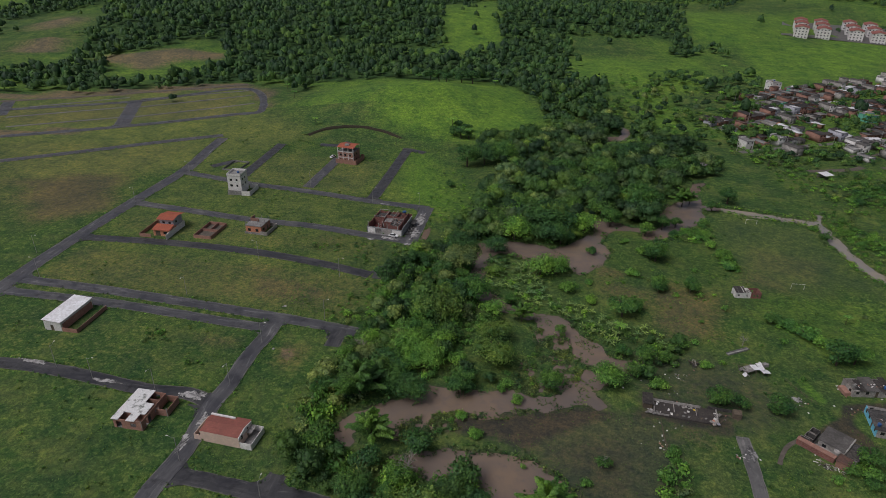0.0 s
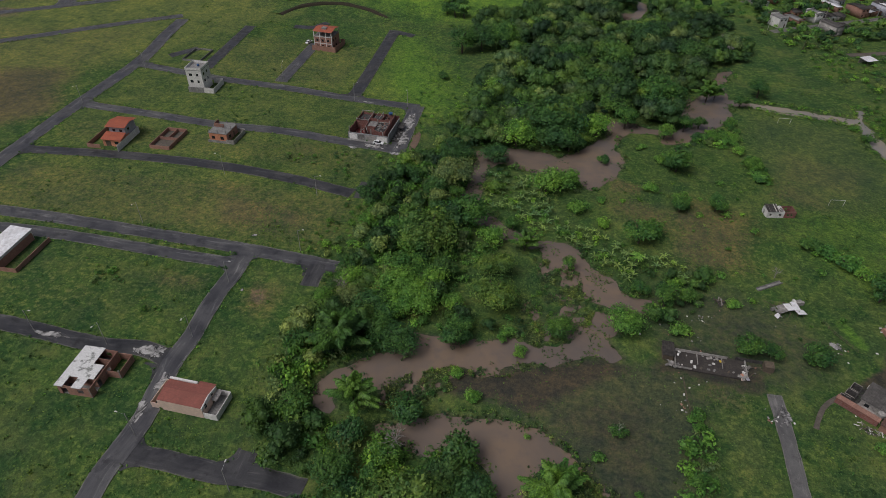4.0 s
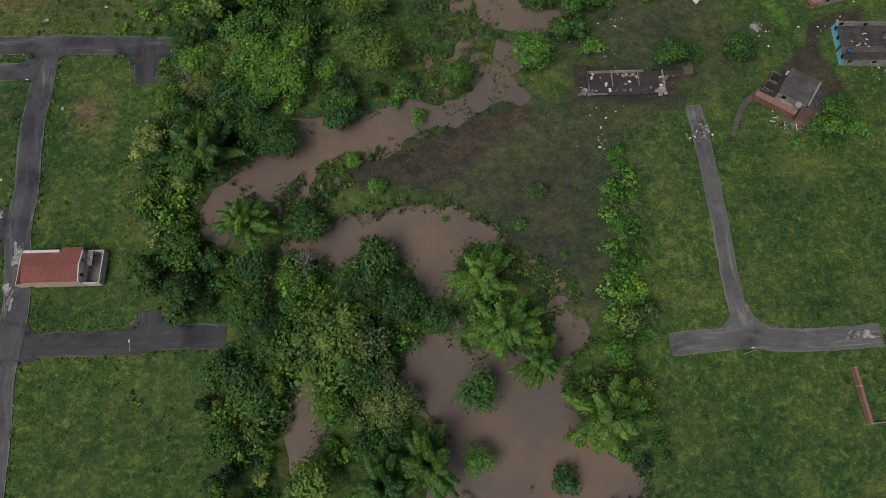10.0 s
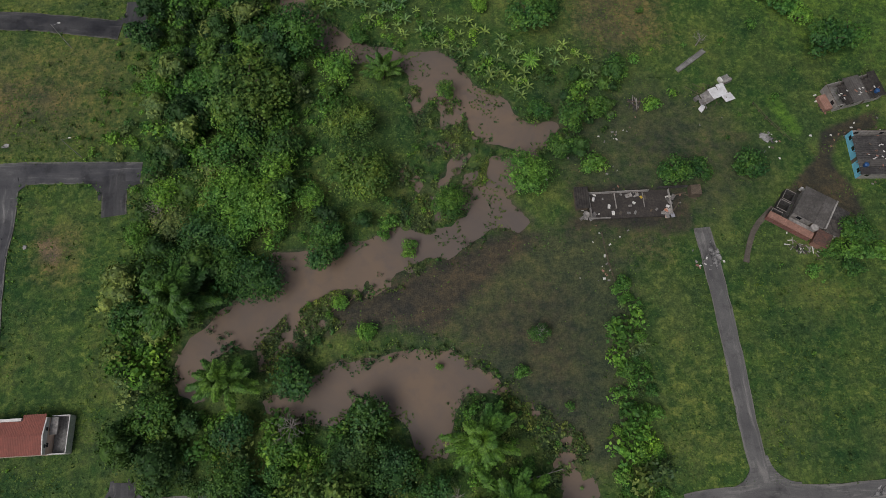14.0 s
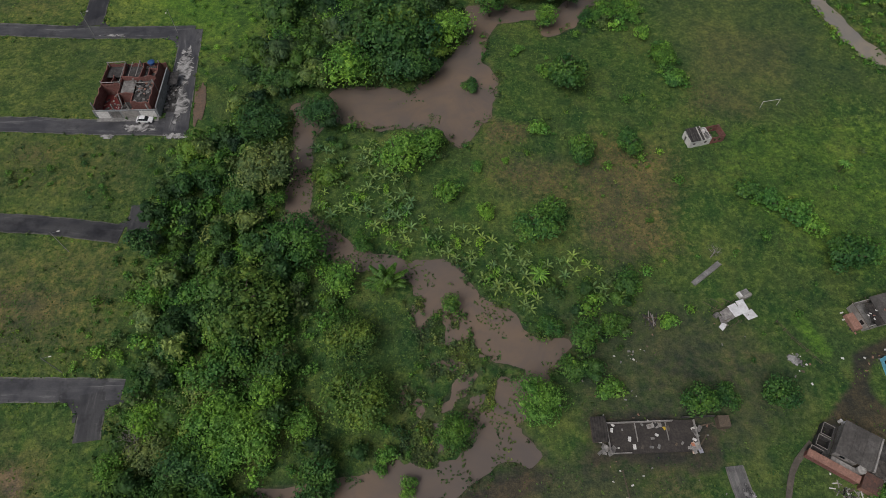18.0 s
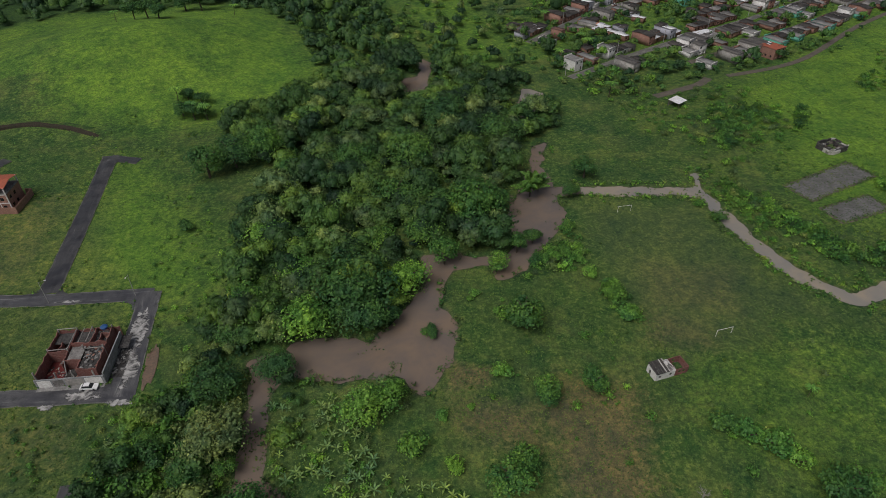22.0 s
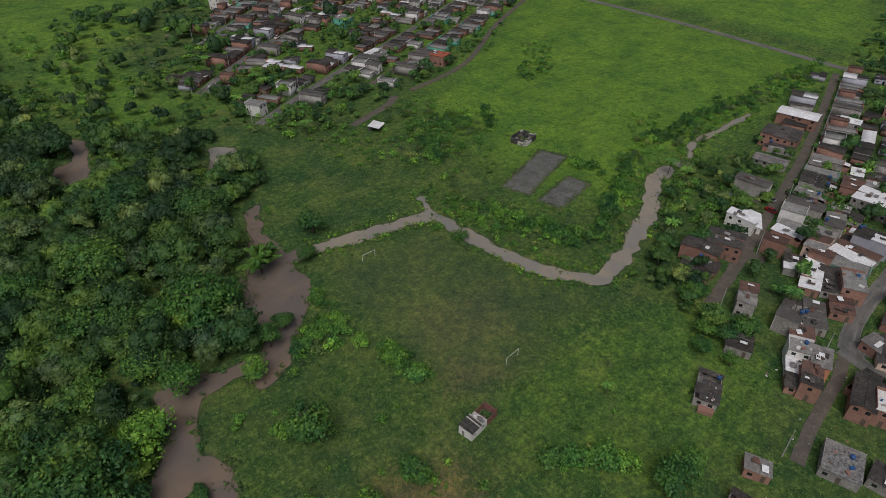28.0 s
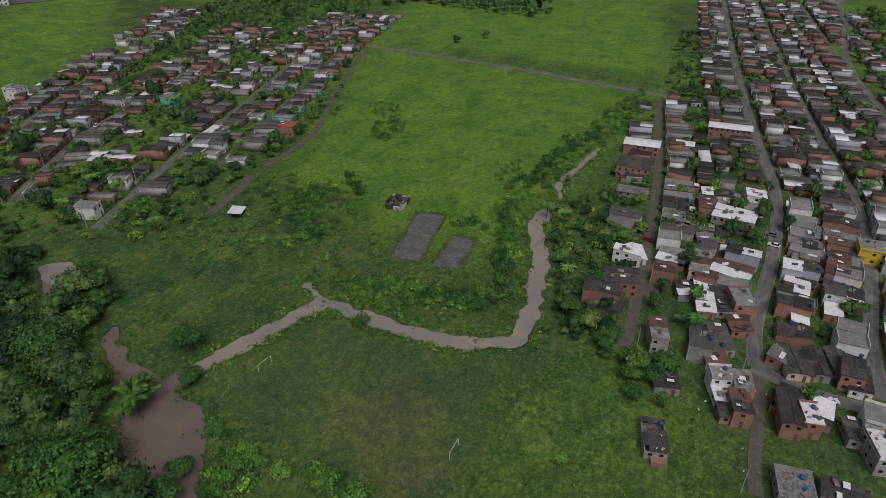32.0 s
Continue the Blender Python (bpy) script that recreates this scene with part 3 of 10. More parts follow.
ROADS = [
    ([(-29.2, -226), (-29.9, -206), (-30.4, -193), (-31, -184), (-30.1, -171.1), (-30.9, -161.4), (-31.9, -152.4), (-31.5, -144.1), (-32.3, -129.5), (-31.4, -117.2), (-31.9, -108.8)], 5.4, M_ROAD, 'worn grey asphalt road with wet silt at its edges'),
    ([(-139.7, -103.3), (-98.7, -103.7), (-43.7, -106.6), (-32.4, -107.3), (-19.5, -108.4), (-3.1, -110.2)], 5.2, M_ROAD, 'worn grey asphalt road with wet silt at its edges'),
    ([(-136.7, -111.9), (-93.3, -111.3), (-48.4, -113.7), (-33.8, -114.1)], 4.8, M_ROAD, 'worn grey asphalt road with wet silt at its edges'),
    ([(-8.8, -110.1), (-8.3, -119.7)], 5.2, M_ASPHALT, 'dark wet asphalt road of the estate'),
    ([(-116.7, -149.2), (-85.7, -148.3), (-55.6, -150.8), (-41.5, -150), (-32.9, -152.5)], 5, M_ASPHALT, 'dark wet asphalt road of the estate'),
    ([(-30.3, -178.2), (-19.6, -178.5), (-8.8, -179.2), (1.9, -178.8), (11.7, -179.6)], 5, M_ASPHALT, 'dark wet asphalt road of the estate'),
    ([(-3.4, -179.7), (-2.9, -173.2)], 4, M_ASPHALT, 'dark wet asphalt road of the estate'),
]
ROADS += [
    ([(-138.9, -66.7), (-100.7, -63.7), (-64.7, -63.6), (-33.7, -66.9), (-9.7, -72)], 5.2, M_ASPHALT, 'dark wet asphalt road of the estate'),
    ([(-6, -74.3), (-6.2, -64.1)], 5, M_ASPHALT, 'dark wet asphalt road of the estate'),
    ([(-139, -28.6), (-106.1, -31.5), (-76.2, -34.5), (-48.8, -34.5), (-24.8, -37.7), (1.6, -40.6)], 5.2, M_ROAD, 'worn grey asphalt road with wet silt at its edges'),
    ([(-141.2, 15.1), (-99.5, 7.5), (-63.7, 3.8), (-30.2, -1.1), (-0.6, -3.5)], 5.2, M_ROAD, 'worn grey asphalt road with wet silt at its edges'),
    ([(-1.5, -2.6), (-1.2, -41.3)], 6.5, M_ROAD, 'worn grey asphalt road with wet silt at its edges'),
    ([(-139.5, -126.2), (-140.7, -102.1), (-142.1, -73), (-142.4, -25.8), (-142.1, 19.4), (-147.5, 53.5), (-150.3, 75.9)], 7, M_ROAD, 'worn grey asphalt road with wet silt at its edges'),
    ([(-258, 1.2), (-216, 33.6), (-179.3, 62.8), (-153.2, 81.4)], 6, M_ROAD, 'worn grey asphalt road with wet silt at its edges'),
    ([(-107.3, 16.8), (-109.6, 74)], 6, M_ASPHALT, 'dark wet asphalt road of the estate'),
    ([(-67.4, 9.3), (-67, 56.9)], 6, M_ROAD, 'worn grey asphalt road with wet silt at its edges'),
]
ROADS += [
    ([(-30.5, 1.9), (-30.7, 31.3), (-31.7, 83.5)], 6, M_ASPHALT, 'dark wet asphalt road of the estate'),
    ([(-86.7, 77.9), (-76.0, 78.5), (-72.6, 84.0), (-70.5, 87.2)], 5, M_ASPHALT, 'dark wet asphalt road of the estate'),
    ([(-31.6, 81.8), (-20.1, 77.3)], 4.5, M_ASPHALT, 'dark wet asphalt road of the estate'),
    ([(-131, 26.8), (-121.8, 38.7)], 5, M_ASPHALT, 'dark wet asphalt road of the estate'),
    ([(-285.2, 46.4), (-228.2, 82.3), (-174, 124.6), (-155.1, 143.5), (-196.4, 202.2), (-257.8, 144.1), (-334.1, 99.3)], 6, M_ROAD, 'worn grey asphalt road with wet silt at its edges'),
    ([(-228.9, 86.2), (-259.1, 147.3)], 10, M_ROAD, 'worn grey asphalt road with wet silt at its edges'),
    ([(-322.6, 86.9), (-348.2, 124.1)], 8, M_ROAD, 'worn grey asphalt road with wet silt at its edges'),
    ([(-321, 110.6), (-269.1, 153.6)], 2.8, M_LANE, 'pale gravelled lane between building plots'),
    ([(-315.6, 84.2), (-253.7, 128)], 2.8, M_LANE, 'pale gravelled lane between building plots'),
    ([(-246, 130), (-182.8, 182.6)], 2.8, M_LANE, 'pale gravelled lane between building plots'),
    ([(-298, 64.8), (-240.8, 103.1)], 2.8, M_LANE, 'pale gravelled lane between building plots'),
    ([(-235.3, 104.5), (-169.2, 159.3)], 2.8, M_LANE, 'pale gravelled lane between building plots'),
    ([(-257.8, 151.1), (-192.1, 196.5)], 2.8, M_LANE, 'pale gravelled lane between building plots'),
    ([(-352.7, 119.4), (-287.1, 158.4), (-202.4, 217.6)], 5, M_DIRT, 'bare dirt track through the grass'),
    ([(114.1, -135.7), (114.2, -146), (113.9, -157.8), (113.3, -170.1), (112.9, -179.4), (113.2, -188.3)], 3.6, M_LANE, 'worn grey asphalt road with wet silt at its edges'),
]
ROADS += [
    ([(98.2, -188.5), (106.1, -188.2), (114.9, -188.5), (123.4, -189.7), (139.9, -190)], 4.6, M_LANE, 'worn grey asphalt road with wet silt at its edges'),
    ([(178.7, -109.4), (190, -107.3), (200.8, -105.9), (211.9, -104.5), (222.9, -101.8)], 3.0, M_DIRT, "dark dirt track running into the village"),
    ([(222.9, -101.8), (238, -98.6), (253.9, -97.5), (292.8, -95.6), (342.1, -88.4), (398.4, -71.5), (492.2, -45.3), (631.1, -9.7), (781.5, 27)], 4.6, M_STREET, 'dusty grey street of the town with patched paving'),
    ([(210.3, -69), (226.9, -65.9), (260.4, -58.7), (294.9, -51.1), (344.9, -38.4), (432.9, -12)], 3.6, M_DIRT, 'bare dirt track through the grass'),
    ([(253.6, -59.9), (256.1, -71.6)], 3.4, M_DIRT, 'bare dirt track through the grass'),
    ([(479.9, -123.5), (585.8, -97.2), (841.5, -72.3)], 4.6, M_STREET, 'dusty grey street of the town with patched paving'),
    ([(222.2, -100.8), (220.1, -113.7), (221.6, -132.5)], 4.2, M_STREET, 'dusty grey street of the town with patched paving'),
    ([(130.2, -132.8), (126, -136), (123.3, -139.8), (121.3, -144.1)], 1.1, M_DIRT, 'bare dirt track through the grass'),
]
ROADS += [
    ([(245.7, 113), (293.2, 125.3), (359.7, 167.6), (446.8, 212.2)], 3, M_DIRT, 'bare dirt track through the grass'),
    ([(446.8, 212.2), (450, 95), (443.8, -13.8)], 5, M_STREET, 'dusty grey street of the town with patched paving'),
    ([(169.9, 124.8), (224, 153.3), (306.2, 190.8), (427.8, 249.7), (527.5, 286.5)], 4.4, M_STREET, 'dusty grey street of the town with patched paving'),
    ([(163.4, 174.5), (223.4, 221.3), (324.8, 271.1), (441.2, 339.5)], 4.4, M_STREET, 'dusty grey street of the town with patched paving'),
    ([(194, 246.5), (223, 269.5), (315.5, 339.3), (460.5, 446)], 4.2, M_STREET, 'dusty grey street of the town with patched paving'),
    ([(200.8, 97.3), (225.8, 105.7), (235.1, 112.5)], 4, M_DIRT, 'bare dirt track through the grass'),
    ([(227, -131.5), (256.6, -127.4), (295.9, -125.4), (348.8, -117.6), (406.7, -100.3), (499.9, -74.3), (638.4, -38.8), (788.6, -2.1)], 4.2, M_STREET, 'dusty grey street of the town with patched paving'),
]
ROADS += [
    ([(257.3, -166.4), (299.9, -164.2), (357.5, -155.7), (417.4, -137.8), (509.9, -112), (647.8, -76.6), (797.9, -40)], 4.2, M_STREET, 'dusty grey street of the town with patched paving'),
    ([(258.6, -193.4), (302.7, -191.1), (363.5, -182), (424.9, -163.8), (516.8, -138.1), (654.4, -102.8), (804.3, -66.3)], 4.2, M_STREET, 'dusty grey street of the town with patched paving'),
    ([(234, 131.5), (316.5, 169.1), (437.3, 227.7), (535.8, 264)], 3.6, M_DIRT, 'bare dirt track through the grass'),
]
PATCHES = [
    ('field', [(134.1, 6.8), (137.8, 17), (154.8, 17.5), (176.6, 10.2), (177.5, -8.5), (182.7, -34.5), (191.3, -48.1), (171.4, -42.7), (157.5, -51.2), (141.3, -48.4), (134.9, -36.1), (131.4, -15.4)], 14, 0.9),
    ('mud', [(32.4, -144), (39.5, -141.1), (49, -139.6), (61.2, -135.8), (73.8, -131.9), (80.8, -134), (72.7, -139.6), (62.3, -147.2), (57.1, -152.6), (48.2, -149.3), (41.3, -149.8), (33.3, -150.1)], 5, 0.95),
    ('mud', [(57.1, -152.6), (66.2, -143.9), (79.7, -140.4), (88.4, -145.1), (86.7, -160.5), (84.9, -175.8), (78.1, -177.2), (72, -167.9), (69.5, -162.1), (63.3, -158)], 14, 0.5),
]
PATCHES += [
    ('bog', [(36.8, -148.1), (49, -139.6), (73.9, -131.3), (96, -134), (97, -148), (93, -167.6), (88, -182), (77.8, -179.2), (69, -165.4), (59.2, -154)], 10, 1.15),
    ('bog', [(93.8, -104.8), (111.9, -102.5), (128.6, -109.8), (126.3, -120), (114.3, -120), (93.4, -117.8)], 16, 0.9),
    ('dry', [(-138, -104), (-6, -104), (-6, -72), (-138, -72)], 10, 0.5),
    ('dry', [(-138, -58), (-6, -62), (-6, -42), (-138, -38)], 10, 0.42),
    ('dry', [(-110, 8), (-36, 4), (-36, 60), (-110, 60)], 12, 0.4),
    ('dry', [(-136, -148), (-38, -148), (-38, -116), (-136, -116)], 12, 0.3),
]
PATCHES += [
    ('straw', [(-140, -112), (-4, -112), (-4, -10), (-30, 62), (-140, 62)], 16, 0.6),
    ('straw', [(-366, 133.9), (-202.4, 217.6), (-146.6, 139.3), (-95.7, 95.6), (-142.1, 19.4), (-219.6, -24.7)], 25, 1.1),
    ('straw', [(99.5, -136.3), (110.7, -136.7), (110.5, -183.7), (95.1, -182.2)], 12, 0.5),
    ('straw', [(118.2, -142.3), (152.7, -151.1), (141, -186.6), (116, -184.2)], 16, 0.25),
    ('dry', [(-330, -60), (-150, -60), (-150, 70), (-330, 40)], 30, 0.45),
    ('dry', [(-330, 50), (-160, 120), (-190, 200), (-330, 110)], 20, 0.6),
]
PATCHES += [
    ('mud', [(130.2, -132.8), (143.7, -121.9), (146.3, -115.9), (160.3, -112.2), (158.7, -116.2), (148.7, -118.5), (145.6, -123.4), (148.9, -131.5), (148.6, -136.7), (143.8, -136.2), (134.7, -137.5)], 2.5, 1.25),
    ('mud', [(103.4, -132.2), (112.4, -133.5), (111.7, -136.8), (105.6, -136.8)], 4, 0.8),
    ('mud', [(85.9, -129), (93.8, -130.5), (91, -135.2), (85.5, -134.3)], 5, 0.8),
    ('dry', [(-24.1, -122.1), (-18.9, -122.7), (-18.2, -131.7), (-22.1, -130.7)], 4, 1.1),
    ('dry', [(123.6, -114), (129.1, -114.6), (130.3, -116.8), (124.8, -116.4)], 3, 1),
    ('mud', [(100.9, -110), (111.6, -109.9), (125.6, -117.6), (122.9, -122.5), (102.8, -120.2)], 12, 0.45),
]
PATCHES += [
    ('lush', [(135.8, -106.7), (138.8, -105.4), (142.3, -115.7), (138.3, -117.1)], 3, 1),
    ('bog', [(98.9, -129.2), (84.8, -131.1), (81.5, -130.8), (83.1, -134.3), (107.4, -135.7), (114.3, -135.3)], 6, 0.8),
    ('dry', [(-60.1, -73), (-44.8, -74.5), (-46.2, -80.4), (-59.5, -78.8)], 14, 1.05),
    ('dry', [(-42.7, -89.7), (-33.9, -90.1), (-32.5, -96.4), (-41.5, -97.3)], 14, 1.05),
    ('dry', [(-62.2, -88.8), (-54.9, -89.5), (-53.7, -98.4), (-60.5, -96.5)], 14, 1.05),
    ('dry', [(-53.3, -122.4), (-39.5, -122.2), (-38.6, -126.2), (-51.4, -126.3)], 14, 1.05),
    ('dry', [(-40.3, -43), (-30, -43.8), (-30.5, -49.1), (-39.6, -48.3)], 14, 1.05),
]
PATCHES += [
    ('mud', [(88, -123.5), (101, -124), (112, -126), (113, -134), (100, -135), (89, -132.5)], 5, 0.95),
    ('bog', [(86, -100), (112, -98), (128, -106), (135, -125), (118, -136), (90, -136), (84, -118)], 12, 0.75),
    ('dry', [(104.9, -74.3), (112.6, -79.7), (114.8, -88.6), (104.5, -89), (96.1, -82.6)], 8, 1.2),
    ('dry', [(97, -61.8), (106.2, -59.1), (119.6, -70.8), (114, -75.1), (100, -72.2)], 8, 1.2),
    ('dry', [(79.7, -45.1), (89.6, -48.1), (87.2, -53.6), (77.2, -52.6)], 6, 1.2),
    ('mud', [(-217.5, -16), (-174.7, 11.7), (-150, -37.3), (-168.2, -61.6)], 30, 0.5),
]
PATCHES += [
    ('dry', [(78.3, -55.6), (97.4, -61.3), (97.4, -75.1), (85.9, -70.5), (77.1, -64.4)], 14, 1.05),
    ('dry', [(101.4, -75.5), (116.1, -77.1), (118.4, -88.5), (104.4, -91.6), (98.1, -84.8)], 14, 1.05),
    ('dry', [(-34.9, -81.3), (-16.8, -86.1), (-17.9, -94.4), (-31.9, -95.6)], 14, 1.05),
    ('dry', [(104.8, -52.3), (125, -60.7), (114.8, -79.1), (97.3, -80.6)], 14, 1.05),
    ('dry', [(144.3, -13.3), (171.5, -22.5), (162.1, -40.8), (137.5, -35)], 14, 1.05),
    ('dry', [(98.1, -132.5), (105.8, -133.3), (104.8, -140.9), (96.2, -140)], 14, 1.05),
    ('dry', [(139.1, -32), (153.1, -42), (148.3, -51.6), (133.4, -46.1)], 14, 1.05),
]
PATCHES += [
    ('dry', [(98.4, -61.8), (123.9, -68.3), (113.1, -88.6), (100.4, -91.8), (96.2, -80.3)], 14, 1.05),
    ('dry', [(-32.4, -81.2), (-18.1, -85.8), (-20.4, -96.9), (-32.8, -94.1)], 14, 1.05),
    ('dry', [(-23.7, -121.9), (-15.8, -122.8), (-15.7, -131.9), (-22.3, -131.1)], 14, 1.05),
    ('dry', [(96.6, -73), (116.7, -76.7), (110.9, -88.9), (96.9, -86)], 14, 1.05),
    ('dry', [(-217.5, -16), (-174.7, 11.7), (-146.4, -37.3), (-168.2, -61.6)], 14, 1.05),
    ('dry', [(-57.1, -79.2), (-28, -81.8), (-26.2, -97.8), (-47.6, -98.6)], 14, 1.05),
    ('lush', [(475.4, 244), (616.5, 300.1), (743.6, 89.7), (607.4, 28.8), (469.1, -8.2)], 40, 0.95),
]
PATCHES += [
    ('lush', [(396.9, 663.6), (468, 545.9), (377.5, 443.4), (258.2, 378.4)], 40, 0.95),
    ('lush', [(-28.9, 4.3), (-32.5, 28.5), (-28.8, 79.5), (-14.4, 76.1), (17.2, 13.9), (19, -7), (3.5, -12.4)], 40, 0.95),
    ('lush', [(135, -50), (190, -52), (214, -66), (205, -100), (165, -104), (140, -92), (128, -70)], 16, 0.5),
    ('lush', [(232.3, 95.3), (460.3, 231.6), (453, -14.5), (302.6, -15.8), (243.9, -18.6), (214.2, 0.6), (226.2, 40.2)], 40, 0.95),
    ('lush', [(-108.6, 268.1), (25.8, 256.9), (55.2, 152.1), (48.5, 104), (-18.3, 99.4), (-64.1, 115.2)], 40, 0.95),
    ('earth', [(-24, -123.6), (-19.9, -123.3), (-18.4, -128.7), (-21, -129.7)], 3, 0.9),
]
PATCHES += [
    ('earth', [(-368.8, 136.9), (-286.2, 178.3), (-210.8, 224.2), (-199.5, 205.5), (-274.7, 161.7), (-352.7, 119.4)], 3, 0.9),
    ('earth', [(-294.6, 56.5), (-255.4, 74.1), (-246, 64.8), (-281.6, 42.4)], 3, 0.9),
    ('earth', [(-193.3, 198.9), (-179.8, 223.7), (-149.9, 146.5), (-152.5, 137.8)], 12, 0.9),
]
NEAR_WOODS = [
    ([(56.7, -166.9), (66.1, -165.5), (71.6, -175.4), (75.1, -189), (66.4, -189.2), (60.5, -184.3), (54.3, -180.4)], 5.5, 0.7, ['broad2','bush1','bush0'], 0.35, 0.9, 'leafy green tree standing in the flood water'),
    ([(76.6, -193.3), (91, -191.6), (98.4, -211.6), (74.4, -207.2)], 5, 0.8, ['bush1','bush0','broad2'], 0.4, 0.9, 'bright green shrub on the pond bank'),
    ([(92.9, -145.3), (96.5, -145.6), (96.8, -168.5), (93, -192.8), (85.5, -192.1), (87.2, -176.9)], 2.6, 0.8, ['bush0','bush1','bush1'], 0.5, 1.2, 'leafy shrub of an overgrown hedge'),
]
NEAR_WOODS += [
    ([(27.8, -170.8), (43.9, -171.6), (48.2, -181.3), (43.5, -189.9), (47.5, -201.4), (52.4, -206.7), (53, -213.9), (23.2, -212.4), (20.8, -188.7), (28.3, -186.9)], 5.2, 0.8, ['broad0','broad1','broad3','broad6','broad5','bush0'], 0.5, 1.4, 'dense broadleaf tree beside the brown pond'),
    ([(-4.7, -135.8), (3.8, -137.9), (14.7, -146.8), (12.5, -161.5), (23.9, -163.7), (35.1, -167.2), (39.9, -162.9), (47.5, -168.4), (52.6, -174.7), (49.6, -183.3), (43.7, -190.1), (34.2, -187.1), (23.5, -189.2), (23.3, -204.3), (11.1, -203.1), (12.8, -178.6), (10.4, -169.4), (-4.6, -158.6)], 4.8, 0.8, ['broad0','broad6','broad4','bush2','broad5','bush3'], 0.4, 1.3, 'dense broadleaf tree beside the brown pond'),
]
NEAR_WOODS += [
    ([(4.8, -45.7), (17.3, -35.7), (31.7, -48.7), (28.6, -72.6), (40.3, -80.3), (45.9, -96), (35.5, -106), (30.4, -123.3), (24.7, -132), (19.3, -140.2), (6.9, -147.2), (-3.8, -153.9), (-5.9, -143.7), (-2.7, -119.5), (3.4, -108.9), (-2.9, -89), (-3.5, -73.8)], 5.2, 0.85, ['broad0','broad1','broad4','broad2','bush0','bush3','bush1'], 0.4, 1.3, 'dense broadleaf tree of the wooded river bank'),
]
MID_WOODS = [
    ([(-8.4, -181.5), (-3.4, -176.7), (-5.5, -140.8), (-2.1, -107.3), (-1.9, -62.3), (13.9, -35.2), (23.7, 24.1), (55, -23.1), (26.7, -93.9), (13.8, -122.9), (6.4, -155), (14, -177)], 4.6, 0.75, 0.4, 1.3),
    ([(11.1, 97.9), (56.3, 142.4), (98.1, 167.2), (148, 123.8), (146, 75.4), (127.1, 63), (113.9, 30.5), (103.3, -1), (79.9, 0.6), (73.9, -18.9), (65.6, -31.8), (39.8, -28.4), (21.8, -30.9), (9, -36.2), (2, -5.3), (17, 19), (37.2, 51.8)], 4.6, 0.9, 0.45, 2.1),
    ([(8.1, -179.2), (21.8, -186.6), (23.2, -212.4), (9.4, -211.6)], 3.4, 0.9, 0.4, 0.9),
]
MID_WOODS += [
    ([(30.7, -105.4), (52.9, -102.5), (57.8, -126.4), (50.6, -130.3), (30.3, -130.3)], 5, 0.6, 0.6, 1.1),
    ([(28.9, 267.5), (74.3, 268.4), (112.8, 195.3), (119.5, 136.7), (150.8, 85.1), (137.4, 67.2), (95.3, 92.8), (73.6, 115.1), (44.8, 177.2)], 6.5, 0.5, 0.6, 1.5),
    ([(83.5, -91.4), (104.9, -95.4), (101.9, -108.1), (87.1, -119.8), (84.3, -108.8), (89.9, -105.3)], 3.8, 0.7, 0.4, 0.8),
    ([(279.4, -14.1), (306.8, -30.4), (282.9, -52), (229.7, -55.3), (214.8, -71.3), (193.5, -74.5), (207.3, -62.7), (209, -48.9), (233.3, -35.1)], 5, 0.75, 0.5, 1.1),
]
MID_WOODS += [
    ([(207.1, -38.2), (227.4, -52.6), (224.7, -66.9), (204.7, -74.1), (203, -57.8)], 3.5, 0.8, 0.35, 0.6),
    ([(154.8, 363), (188.7, 322.5), (166, 219), (176.8, 126.4), (153.1, 144.3), (111.1, 79.6), (62.4, 134.6)], 7.5, 0.4, 0.6, 1.5),
    ([(4.8, -45.7), (17.3, -35.7), (31.7, -48.7), (28.6, -72.6), (40.3, -80.3), (45.9, -96), (35.5, -106), (30.4, -123.3), (24.7, -132), (19.3, -140.2), (6.9, -147.2), (-3.8, -153.9), (-5.9, -143.7), (-2.7, -119.5), (3.4, -108.9), (-2.9, -89), (-3.5, -73.8)], 6.5, 0.6, 0.6, 1.2),
]
SCRUB = [
    ([(221.1, 85.9), (250.9, 78.8), (238.3, 48.2), (201.7, 47.1)], 3.2, 0.7, 0.6, 1.4),
    ([(188.4, 15.9), (212.3, 14.2), (197.5, -4.2), (182.8, -0.7)], 3, 0.7, 0.6, 1.4),
    ([(302.7, 100.1), (337.9, 106.8), (316.8, 82.5), (293.7, 84.7)], 3.2, 0.7, 0.6, 1.4),
    ([(202.6, -12), (221.9, -19.7), (211.9, -29.3), (198.4, -26.1)], 3, 0.7, 0.6, 1.3),
    ([(-14.5, 54.1), (16.9, 53.6), (16.1, 9.8), (15.5, -21.7), (11.7, -41.4), (-2.3, -35.6)], 3.2, 0.14, 0.3, 0.8),
    ([(-3.9, 34.5), (22.5, 26.5), (21.8, -7.4), (12.7, -32.2), (1.1, -22)], 3, 0.2, 0.3, 0.9),
]
